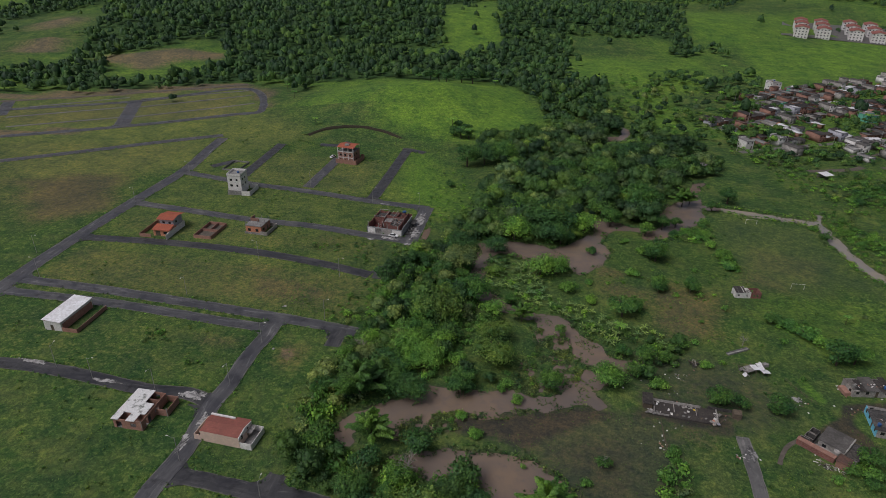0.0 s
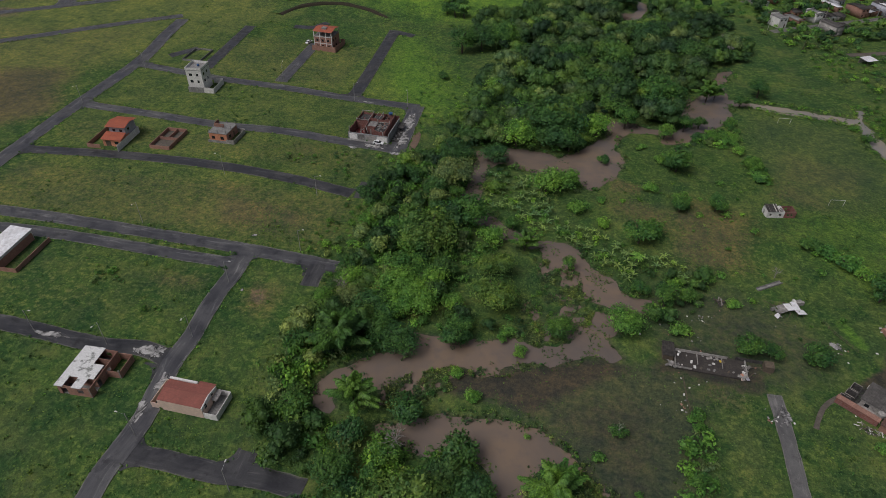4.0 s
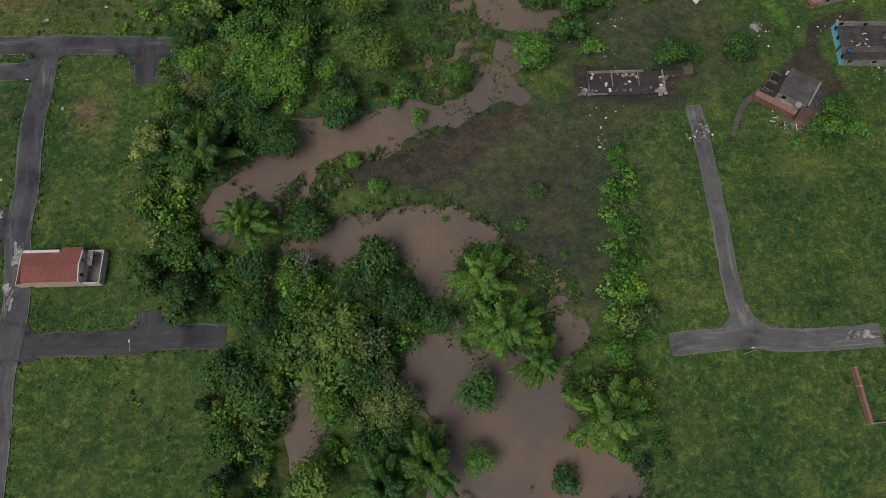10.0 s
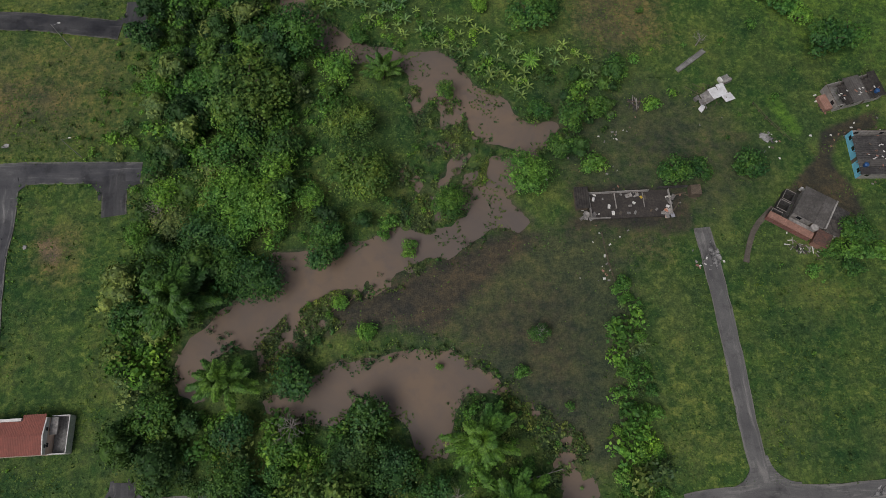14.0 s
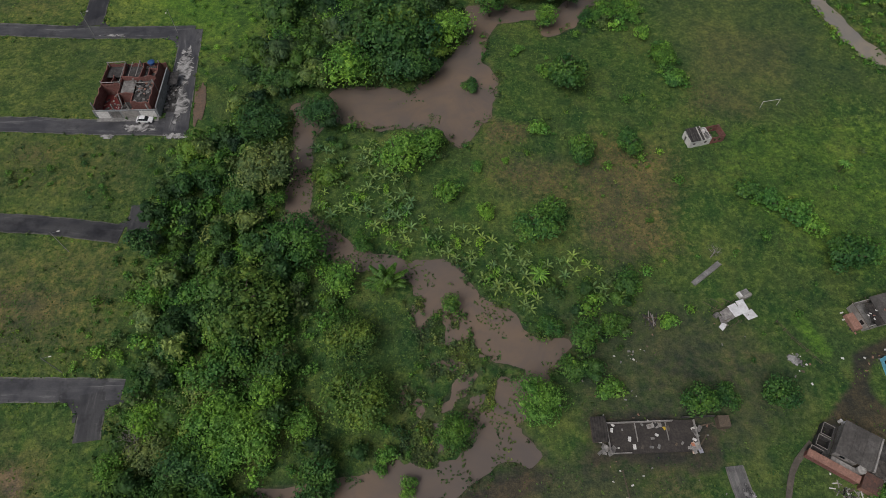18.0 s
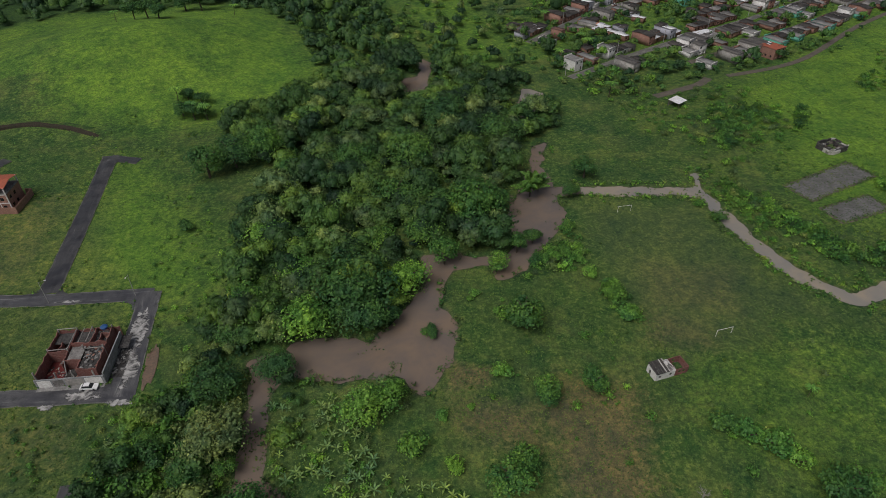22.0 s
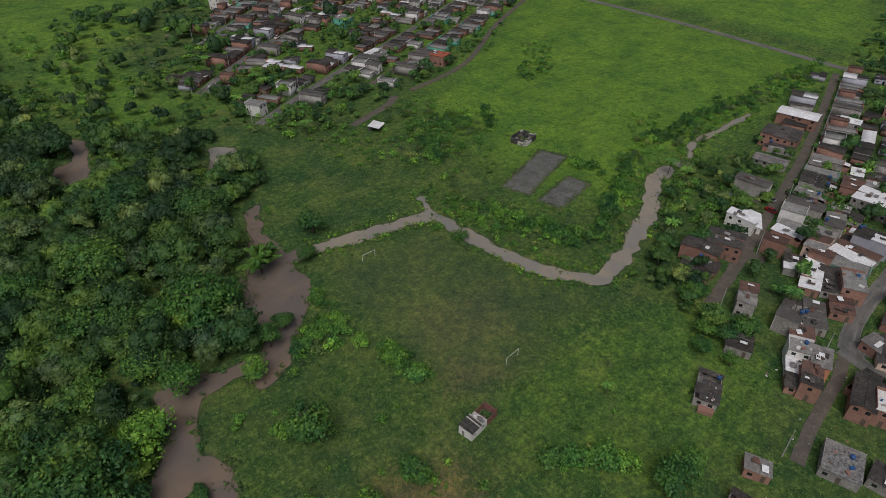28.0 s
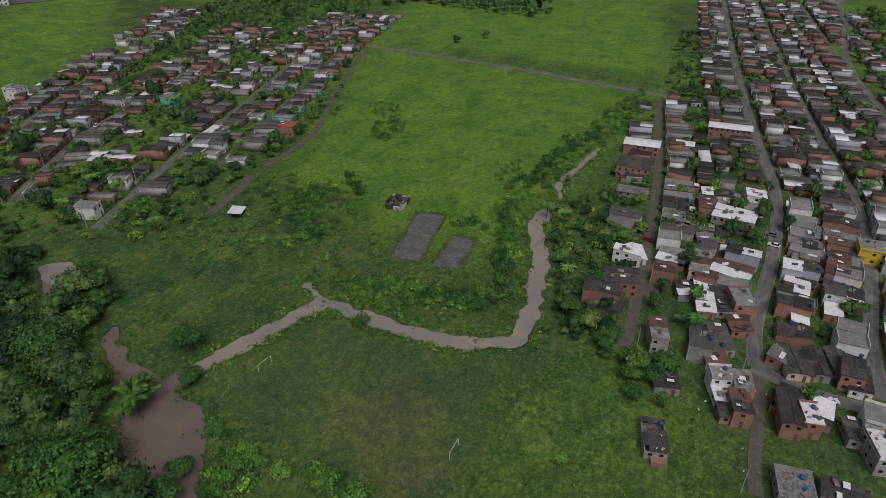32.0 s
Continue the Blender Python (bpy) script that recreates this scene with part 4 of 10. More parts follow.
SCRUB += [
    ([(-73.6, -122.2), (-64.7, -121.4), (-60.1, -130.1), (-68.7, -130.9)], 2.4, 0.7, 0.3, 0.8),
    ([(-41.9, -50.2), (-30.5, -49.1), (-28.1, -57.3), (-39.2, -58.4)], 2.4, 0.7, 0.3, 0.8),
    ([(-50.2, -135), (-44.9, -135.4), (-43.2, -139), (-48.1, -139.4)], 2, 0.8, 0.35, 0.8),
    ([(-26.6, -41.7), (-15.2, -47.6), (-10.5, -66.6), (-18.5, -64.3)], 2.6, 0.7, 0.3, 0.8),
    ([(294.8, -1.8), (344.1, 6), (403.9, 7.7), (446.4, 1), (418.5, -10.4), (370.1, -9), (323, -9.5), (285.1, -14.6)], 3.2, 0.8, 0.6, 1.5),
]
SCRUB += [
    ([(194.5, 25.6), (200.8, 2.2), (202.8, -19.8), (210.9, -33.7), (204.7, -37.6), (194.5, -25.9), (186.3, -5.4), (185.7, 19.5)], 3.6, 0.75, 0.5, 1.2),
    ([(198.5, 26.7), (219.7, 26.8), (231.8, 40.5), (226.3, 54.2), (204.3, 44.5)], 4, 0.5, 0.4, 1.1),
    ([(340.2, 129.6), (370, 128.1), (316.4, 87.1), (299.5, 88.2)], 4, 0.6, 0.6, 1.3),
    ([(201.8, 60.8), (236.7, 57.9), (190.7, 19), (178.2, 28.1)], 5, 0.5, 0.5, 1.3),
    ([(302.9, 25.5), (316.6, 18.5), (279.3, -7.4), (233.2, -23.5), (235.8, -15.2), (267.9, -1)], 3.4, 0.8, 0.5, 1.3),
]
SCRUB += [
    ([(34.5, -49.1), (48.7, -48.8), (56.8, -55.3), (58, -72.7), (68.3, -77.2), (80.6, -84.9), (93.3, -87.9), (104.5, -96.8), (101, -100.8), (87.1, -93.3), (83, -101.7), (75, -96.4), (67, -88), (54.4, -83.5), (47.2, -74.7), (36.6, -71.9), (34.2, -59.8)], 3.2, 0.55, 0.4, 1),
    ([(195.8, 24.1), (218, -22.6), (207.4, -29.7), (190.9, -6.1), (185.8, 14.2)], 3, 0.85, 0.5, 1.2),
    ([(182.7, 106.9), (248.4, 101.9), (235.6, 70.5), (198.1, 47.7), (177.9, 64.6)], 4.5, 0.6, 0.6, 1.4),
    ([(97.2, -24), (136.8, -45.1), (105.6, -73.4), (77.8, -61.9)], 6, 0.4, 0.35, 1),
]
SCRUB += [
    ([(34.6, -45.3), (57.1, -51.6), (58, -72.7), (75.8, -81.2), (87.9, -88.9), (88.5, -99.4), (78.5, -98.3), (67, -88), (54.3, -85.1), (36.6, -73.5), (34.2, -59.8)], 3.6, 0.55, 0.4, 1.1),
    ([(298.5, -50.2), (335.2, -70.7), (279.6, -82.9), (263.4, -69.6)], 4, 0.8, 1, 1.8),
    ([(275.2, -16.4), (286.9, -36.9), (259.2, -59.6), (242.1, -45.2), (245.4, -32.8)], 4, 0.7, 0.9, 1.6),
    ([(188, 320.3), (192.8, 193.5), (216.7, 124.8), (190, 95.9), (168.4, 128.3), (163.3, 167.6), (156, 235.7)], 7, 0.6, 0.8, 1.8),
]
SCRUB += [
    ([(168.2, 161.9), (208.2, 134.5), (178.6, 87.3), (163.3, 119.1)], 5, 0.7, 0.8, 1.8),
    ([(110.1, 342), (158.1, 238.2), (159.5, 118.9), (124.2, 109.3), (101.8, 181.6), (88.2, 225.5)], 9, 0.5, 0.9, 2.2),
    ([(-7.9, -44.2), (4.8, -45.7), (-2.8, -73.9), (-4.2, -88.9), (3.4, -108.9), (-2.7, -119.5), (-13.3, -105.7), (-17.4, -101.3), (-11.7, -88), (-10.2, -77.7), (-3.7, -62.3)], 2.7, 0.8, 0.35, 1),
    ([(87.1, -43.7), (182.9, -54.6), (164, -100.6), (124.8, -116.1), (89.7, -106.7), (92.2, -79.9)], 7, 0.35, 0.35, 1),
]
SCRUB += [
    ([(253.7, 1.2), (263.4, -3), (252.5, -17.2), (229.6, -30.8), (202.4, -37.1), (202.5, -32.9), (228.8, -24.6)], 5, 0.55, 0.5, 1.2),
    ([(126.4, 8.9), (130.7, -2.5), (128, -17.3), (121.1, -14.9), (111.6, -14.4), (111.8, -9.6), (119.9, -5.2)], 3, 0.8, 0.7, 1.4),
    ([(131.1, -18), (133.5, -27.8), (136.9, -37), (131.2, -40.6), (126.1, -29.8)], 3, 0.8, 0.7, 1.3),
    ([(113.2, -3.3), (130, -1.7), (128.9, -13.4), (115, -16.3), (107.1, -16.7)], 3, 0.8, 0.6, 1.3),
    ([(126.9, -19.7), (135.7, -30.5), (134.7, -39.5), (126.9, -31.9)], 3, 0.75, 0.6, 1.2),
]
SCRUB += [
    ([(54.9, -45.9), (68.8, -45.2), (66, -59), (55.1, -57.7)], 3, 0.8, 0.7, 1.3),
    ([(95.8, -23.5), (109.2, -26.7), (107.9, -37.4), (94.5, -31.8)], 3, 0.6, 0.5, 1.1),
    ([(136.3, -69.4), (144.3, -70.3), (149.6, -83.4), (146.8, -86), (137.2, -79)], 3.4, 0.75, 0.6, 1.3),
]
CLEARINGS = [[(-14.5, 54.1), (16.9, 53.6), (16.1, 9.8), (15.5, -21.7), (11.7, -41.4), (-2.3, -35.6)], [(-3.9, 34.5), (22.5, 26.5), (21.8, -7.4), (12.7, -32.2), (1.1, -22)], [(-12.9, 67.6), (5.3, 80), (15.6, 32.3), (21.7, 2.2), (15.3, -15.2), (6.3, -21.4), (-1.1, -2.3)], [(33.3, -94.4), (53.2, -98.1), (63.3, -109), (62.1, -119.3), (51.4, -120.6), (39.4, -125.4), (30.4, -118.2), (28.2, -107.6)], [(-20.8, 91.2), (-9.9, 77.1), (2.7, 44.8), (18.7, 17.1), (21.7, 2.5), (18.4, -7.8), (20.4, -20.1), (15.8, -35.0), (9.8, -44.3), (3.2, -47.4), (-0.3, -18.1), (-8.9, 22.8)]]
FOREST = [(-429.1, 202.3), (-712.2, 508.9), (-622.2, 775.7), (48.4, 1025.3), (215.8, 507.2), (148.6, 311.8), (82.1, 197.6), (44.2, 204.7), (13.7, 253.8), (-104.8, 222.4), (-193.5, 242.7), (-220.4, 212.7), (-290.6, 163.2)]
MEADOWS = [
    [(-105, 99.7), (-137.2, 158), (-147.8, 232.2), (-98.3, 268.5), (-7.5, 269.9), (44.2, 204.7), (47.4, 137.4), (3.9, 74), (-17.7, 79.4)],
    [(56.9, 479.6), (170.7, 494), (158.6, 314.5), (120.6, 328), (69.7, 396.7)],
    [(260.7, 767), (450.3, 1022.3), (466.3, 666.5), (347.3, 365.1), (220, 380.9)],
    [(-373, 141.5), (-239.1, -3.6), (-97.1, 30.1), (-102.7, 93.9), (-175.2, 224.9), (-215.5, 203.4), (-287.1, 158.4)],
    [(-650.8, 442.4), (-591.8, 582.4), (-463.5, 383.8), (-386.1, 239.8), (-429.1, 202.3)],
    [(-343.3, 213.7), (-343.2, 326.6), (-304.7, 372.8), (-254.1, 276.6), (-287.1, 194.8)],
]
MEADOWS += [
    [(146.7, 149.3), (317.8, 500.9), (458.8, 561.2), (598.6, 329.8), (433.2, 178), (287.5, 104.9), (198, 68.6)],
    [(200.3, 65), (293.2, 125.3), (359.7, 167.6), (475.4, 244), (456.8, -10), (374.6, -33.7), (260.1, -29.1)],
    [(274.6, -52.1), (737.8, 99.3), (864.4, -110.3), (323.5, -128.9)],
    [(453.1, 225.7), (603.7, 263.6), (605.1, 32.7), (447.7, -5.9)],
    [(-57.4, 2.3), (-102.2, 118.7), (-20.1, 94), (21.3, -6.6), (19.3, -56.3)],
    [(141.9, 122.7), (190, 95.9), (204.6, 57.5), (183.1, 27.8), (136.4, 71)],
    [(126.5, 428.9), (178.1, 286.2), (189.4, 108.8), (161, 61.7), (144.3, 92.6), (118.9, 159.9), (80.5, 184.6)],
]
BARE = [
    [(213.4, 18.4), (246.3, 27.5), (251.9, 18.9), (217, 5.5)],
    [(217.5, 2), (239.7, 7.2), (240.1, -2.9), (218.3, -7.3)],
    [(-22, -36), (-5, -36), (-5, -19), (-22, -19)],
]
MARSHES = [[(20.6, -151.2), (26.5, -145.4), (36.2, -141.1), (48.5, -138.3), (57.3, -136.1), (53.2, -141.4), (40.9, -144.2), (35.7, -152.7), (28.6, -157), (21.7, -156.3)], [(53.6, -94), (66.3, -94), (68.5, -107), (72.6, -112.9), (70.3, -120.4), (65.8, -127.3), (57.3, -131.1), (49.6, -127.9), (51.8, -115.7), (57.3, -108.5)], [(67.3, -164.4), (76, -168.8), (82, -174.1), (83.2, -179.9), (77.8, -186), (73.6, -184.5), (72.7, -175.5), (68.9, -170.5)]]
TOWN_GREEN = [[(146.7, 149.3), (217.7, 295.2), (520, 459.9), (598.6, 329.8), (319.5, 132.7), (232.4, 105.9), (181, 95.4)], [(223.2, -60.1), (328.5, -24.1), (445.9, -13.2), (508.8, -72), (333.3, -128.6), (216.2, -132.7), (207.8, -112.7), (213.7, -83.2)], [(445.9, -13.2), (609.8, 25), (800, -112.5), (333.3, -128.6), (452.4, -79.6)]]
BANANAS = [(34.5, -49.1), (48.7, -48.8), (56.8, -55.3), (58, -72.7), (68.3, -77.2), (80.6, -84.9), (93.3, -87.9), (104.5, -96.8), (101, -100.8), (87.1, -93.3), (83, -101.7), (75, -96.4), (67, -88), (54.4, -83.5), (47.2, -74.7), (36.6, -71.9), (34.2, -59.8)]
MEADOWS += [
    [(58, 390.8), (196, 429), (207, 344), (165.3, 267.5), (120.6, 271.6), (64.4, 299.9)],
    [(106.6, 269), (153.4, 280.1), (147.3, 130.8), (117.9, 148.2), (98.6, 200.9)],
    [(243.7, 508.6), (424.7, 564.3), (359.2, 395.6), (234.2, 355.2)],
    [(-156, 832.7), (-72.9, 948), (-11.3, 433.9), (-61.8, 372.1)],
    [(204.5, 789.6), (323.5, 743.5), (262.9, 481.6), (193.6, 472.4)],
    [(-190.4, 415.1), (-64.9, 370.5), (-71.8, 408.8), (-165.3, 400)],
]
EARTHWORKS = [
    [(-579, 366.4), (-558.9, 395.5), (-607.4, 501.7), (-462.9, 410.5), (-451.6, 374.5), (-490.1, 349.7)],
    [(-484.5, 263.5), (-498.4, 293.7), (-482.5, 314.7), (-427.9, 304.2), (-413.8, 281)],
    [(-366, 252.8), (-367.7, 280.7), (-322.2, 326.3), (-277.8, 322.7), (-267.2, 290.9), (-303.8, 263.7), (-304.5, 221), (-348.9, 245.1)],
]
LARGE_TREES = [
    ('big2', 21.9, -95.8, 1.56, 10.3, 'broad yellow-green tree with an open crown'),
    ('big2', 42.5, -104.6, 0.92, 6.1, 'broad yellow-green tree with an open crown'),
    ('big2', 44, -117.1, 1.16, 7.6, 'broad yellow-green tree with an open crown'),
    ('big4', 78.8, -120.8, 0.89, 5.9, 'dense bright green tree over the shrubs'),
    ('big0', 62, -125.4, 0.71, 4.7, 'spreading green broadleaf tree with a wide crown'),
    ('broad0', 36.9, -129.9, 1.16, 4.3, 'rounded green tree beside the flood water'),
    ('bush1', 53, -133.5, 1.01, 2, 'rounded leafy shrub on the river meadow'),
    ('big4', 18.4, -119.7, 1.1, 7.3, 'dense bright green tree over the shrubs'),
    ('big4', 25.1, -122.6, 0.99, 6.5, 'dense bright green tree over the shrubs'),
    ('big4', 18.2, -125.2, 0.91, 6, 'dense bright green tree over the shrubs'),
    ('big0', 32, -80.4, 1.21, 8, 'spreading green broadleaf tree with a wide crown'),
    ('broad0', 4.5, -86.4, 1.48, 5.5, 'rounded green tree beside the flood water'),
    ('broad2', 10.9, -91.2, 1.26, 4.7, 'rounded green tree beside the flood water'),
    ('big3', 23.9, -60.3, 1.32, 8.7, 'large grey-green tree with a rounded crown'),
    ('big1', 21.4, -45.8, 1.17, 7.7, 'large dark green broadleaf tree'),
    ('big5', 18.2, -66.4, 0.87, 5.7, 'wide green tree of the river wood'),
]
LARGE_TREES += [
    ('plume0', 50.9, -92, 0.81, 5.4, 'large feathery bamboo clump with arching plumes'),
    ('broad2', 41.2, -90.2, 1.21, 4.5, 'rounded green tree beside the flood water'),
    ('broad0', 64.4, -98.3, 0.8, 3, 'rounded green tree beside the flood water'),
    ('broad0', 46.4, -82, 0.8, 3, 'rounded green tree beside the flood water'),
    ('broad2', 55.7, -58.5, 1.74, 6.5, 'rounded green tree beside the flood water'),
    ('broad2', 62.1, -55.6, 1.37, 5.1, 'rounded green tree beside the flood water'),
    ('broad2', 42.9, -28.4, 1.98, 7.3, 'rounded green tree beside the flood water'),
    ('big1', 57.9, -26.9, 1.36, 9, 'large dark green broadleaf tree'),
    ('broad4', 101.7, -35.7, 1.76, 6.5, 'rounded green tree beside the flood water'),
    ('bush1', 75.1, -74.3, 1.42, 2.8, 'rounded leafy shrub on the river meadow'),
    ('broad4', 85.6, -81.5, 1.62, 6, 'rounded green tree beside the flood water'),
    ('broad4', 90.4, -76.5, 1.11, 4.1, 'rounded green tree beside the flood water'),
    ('broad0', 90.9, -109, 1.25, 4.6, 'rounded green tree beside the flood water'),
    ('broad1', 86.2, -114.9, 0.89, 3.3, 'rounded green tree beside the flood water'),
    ('broad4', 84.4, -105.7, 0.83, 3.1, 'rounded green tree beside the flood water'),
    ('broad4', 96.9, -106.4, 0.85, 3.1, 'rounded green tree beside the flood water'),
]
LARGE_TREES += [
    ('bush1', 93.6, -118.8, 1.81, 3.6, 'rounded leafy shrub on the river meadow'),
    ('broad4', 102.8, -96.7, 0.97, 3.6, 'rounded green tree beside the flood water'),
    ('bush1', 109.5, -105.6, 1.3, 2.6, 'rounded leafy shrub on the river meadow'),
    ('broad4', 110.1, -123.5, 1.18, 4.4, 'rounded green tree beside the flood water'),
    ('broad4', 115.8, -123.5, 0.86, 3.2, 'rounded green tree beside the flood water'),
    ('broad0', 126.1, -123.9, 1.24, 4.6, 'rounded green tree beside the flood water'),
    ('bush2', 137.4, -74.2, 2.1, 4.2, 'rounded leafy shrub on the river meadow'),
    ('bush1', 142.3, -78.1, 1.92, 3.8, 'rounded leafy shrub on the river meadow'),
    ('bush1', 145.9, -81.7, 2.3, 4.6, 'rounded leafy shrub on the river meadow'),
    ('bush1', 149, -86.1, 1.92, 3.8, 'rounded leafy shrub on the river meadow'),
    ('broad0', 150.8, -96, 1.63, 6, 'rounded green tree beside the flood water'),
    ('broad0', 156.7, -94.3, 1.46, 5.4, 'rounded green tree beside the flood water'),
    ('broad4', 111.9, -59.1, 1.13, 4.2, 'rounded green tree beside the flood water'),
    ('broad4', 100.1, -61.4, 0.99, 3.7, 'rounded green tree beside the flood water'),
    ('bush1', 91.4, -50, 1.71, 3.4, 'rounded leafy shrub on the river meadow'),
    ('bush1', 131.2, -36.6, 1.92, 3.8, 'rounded leafy shrub on the river meadow'),
]
LARGE_TREES += [
    ('broad0', 100.4, -34.5, 1.32, 4.9, 'rounded green tree beside the flood water'),
    ('bush1', 74.1, -60.5, 1, 2, 'rounded leafy shrub on the river meadow'),
    ('bush0', 66.3, -68.4, 2.07, 4.1, 'rounded leafy shrub on the river meadow'),
    ('bush2', 75.2, -33.8, 1.2, 2.4, 'rounded leafy shrub on the river meadow'),
    ('big1', 12.8, -130, 1.09, 7.2, 'large dark green broadleaf tree'),
    ('big5', 7.1, -135.5, 0.82, 5.4, 'wide green tree of the river wood'),
    ('big3', 11.1, -115.4, 0.75, 5, 'large grey-green tree with a rounded crown'),
    ('big3', 4.8, -123.8, 0.75, 5, 'large grey-green tree with a rounded crown'),
    ('broad2', 33.7, -121.3, 0.95, 3.5, 'rounded green tree beside the flood water'),
    ('bush1', 49, -127.6, 1.28, 2.6, 'rounded leafy shrub on the river meadow'),
    ('broad0', 14.5, -109.8, 1.52, 5.6, 'rounded green tree beside the flood water'),
    ('broad0', 20.1, -107.9, 1.34, 5, 'rounded green tree beside the flood water'),
    ('broad2', 27.1, -114.7, 1.3, 4.8, 'rounded green tree beside the flood water'),
    ('broad1', 8.2, -101.6, 1.4, 5.2, 'rounded green tree beside the flood water'),
    ('broad0', 18.6, -101.4, 1.54, 5.7, 'rounded green tree beside the flood water'),
    ('broad2', 1.3, -90.2, 1.11, 4.1, 'rounded green tree beside the flood water'),
]
LARGE_TREES += [
    ('plume1', 8.1, -141.8, 1.44, 9.5, 'large feathery bamboo clump with arching plumes'),
    ('plume0', 16.5, -157.8, 1.1, 7.3, 'large feathery bamboo clump with arching plumes'),
    ('plume1', 62.6, -173.2, 1.21, 8, 'large feathery bamboo clump with arching plumes'),
    ('plume0', 66, -184, 1.27, 8.4, 'large feathery bamboo clump with arching plumes'),
    ('plume1', 71.5, -190.4, 0.99, 6.6, 'large feathery bamboo clump with arching plumes'),
    ('plume0', 82.3, -201.4, 1.4, 9.2, 'large feathery bamboo clump with arching plumes'),
    ('broad1', 28.2, -158.5, 1.34, 5, 'rounded green tree beside the flood water'),
    ('broad5', 41.5, -167.1, 1.37, 5.1, 'rounded green tree beside the flood water'),
    ('broad1', 17.7, -167.3, 1.2, 4.4, 'rounded green tree beside the flood water'),
    ('big2', 32.2, -183.8, 1.53, 10.1, 'broad yellow-green tree with an open crown'),
    ('big2', 38.8, -174.3, 0.85, 5.6, 'broad yellow-green tree with an open crown'),
    ('big1', 45.5, -175.6, 0.88, 5.8, 'large dark green broadleaf tree'),
    ('big1', 17.4, -176.2, 0.82, 5.4, 'large dark green broadleaf tree'),
    ('big3', 43.1, -195.8, 0.89, 5.9, 'large grey-green tree with a rounded crown'),
    ('broad2', 59.7, -194.7, 1.29, 4.8, 'rounded green tree beside the flood water'),
    ('broad4', 26.8, -170.5, 1.14, 4.2, 'rounded green tree beside the flood water'),
]
LARGE_TREES += [
    ('broad0', 53.2, -180.4, 1.09, 4, 'rounded green tree beside the flood water'),
    ('big5', 21.5, -183.6, 0.75, 5, 'wide green tree of the river wood'),
    ('big5', 32.9, -195.1, 0.77, 5.1, 'wide green tree of the river wood'),
    ('big1', 22.3, -139, 0.91, 6, 'large dark green broadleaf tree'),
    ('big5', 16.1, -134.2, 0.83, 5.5, 'wide green tree of the river wood'),
    ('broad1', 35.5, -133.7, 1.18, 4.4, 'rounded green tree beside the flood water'),
    ('broad2', 87.2, -189.7, 0.95, 3.5, 'rounded green tree beside the flood water'),
    ('broad4', 11.4, -187.1, 1.12, 4.2, 'rounded green tree beside the flood water'),
    ('broad1', 17.5, -193.4, 1.25, 4.6, 'rounded green tree beside the flood water'),
    ('bush1', 42.8, -150.6, 1.2, 2.4, 'rounded leafy shrub on the river meadow'),
    ('bush1', 37.9, -143.4, 1.04, 2.1, 'rounded leafy shrub on the river meadow'),
    ('broad4', 76.4, -154.6, 0.68, 2.5, 'rounded green tree beside the flood water'),
    ('bush1', 71.9, -161.1, 0.98, 2, 'rounded leafy shrub on the river meadow'),
    ('broad4', 143.9, -140.4, 1.05, 3.9, 'rounded green tree beside the flood water'),
    ('bush1', 148, -144.7, 1.56, 3.1, 'rounded leafy shrub on the river meadow'),
    ('bush1', 143.1, -143.8, 1.73, 3.5, 'rounded leafy shrub on the river meadow'),
]
LARGE_TREES += [
    ('big1', 58.6, -18.4, 2.06, 13.6, 'large dark green broadleaf tree'),
    ('broad2', 72.7, -14.6, 1.87, 6.9, 'rounded green tree beside the flood water'),
    ('big0', 99.4, 16.5, 1.99, 13.1, 'spreading green broadleaf tree with a wide crown'),
    ('big1', 98.7, 83.8, 1.72, 11.3, 'large dark green broadleaf tree'),
    ('big1', 120.4, 66, 1.64, 10.9, 'large dark green broadleaf tree'),
    ('big5', 80.6, 55, 1.78, 11.8, 'wide green tree of the river wood'),
    ('broad4', 73.2, 29.6, 2.1, 7.8, 'rounded green tree beside the flood water'),
    ('big0', 61.9, 55.2, 1.46, 9.6, 'spreading green broadleaf tree with a wide crown'),
    ('big5', 27.4, 72, 1.56, 10.3, 'wide green tree of the river wood'),
    ('broad1', 62.9, -28.3, 1.56, 5.8, 'rounded green tree beside the flood water'),
    ('broad2', 45.5, -26.3, 1.68, 6.2, 'rounded green tree beside the flood water'),
    ('big1', 35.8, -40.5, 0.9, 5.9, 'large dark green broadleaf tree'),
    ('plume1', 121.2, 27.3, 1.14, 7.5, 'large feathery bamboo clump with arching plumes'),
    ('broad0', 108.2, -2.8, 1.19, 4.4, 'rounded green tree beside the flood water'),
    ('broad1', 114.5, 0.8, 0.88, 3.2, 'rounded green tree beside the flood water'),
    ('broad0', 99.8, -10.6, 1.26, 4.7, 'rounded green tree beside the flood water'),
]
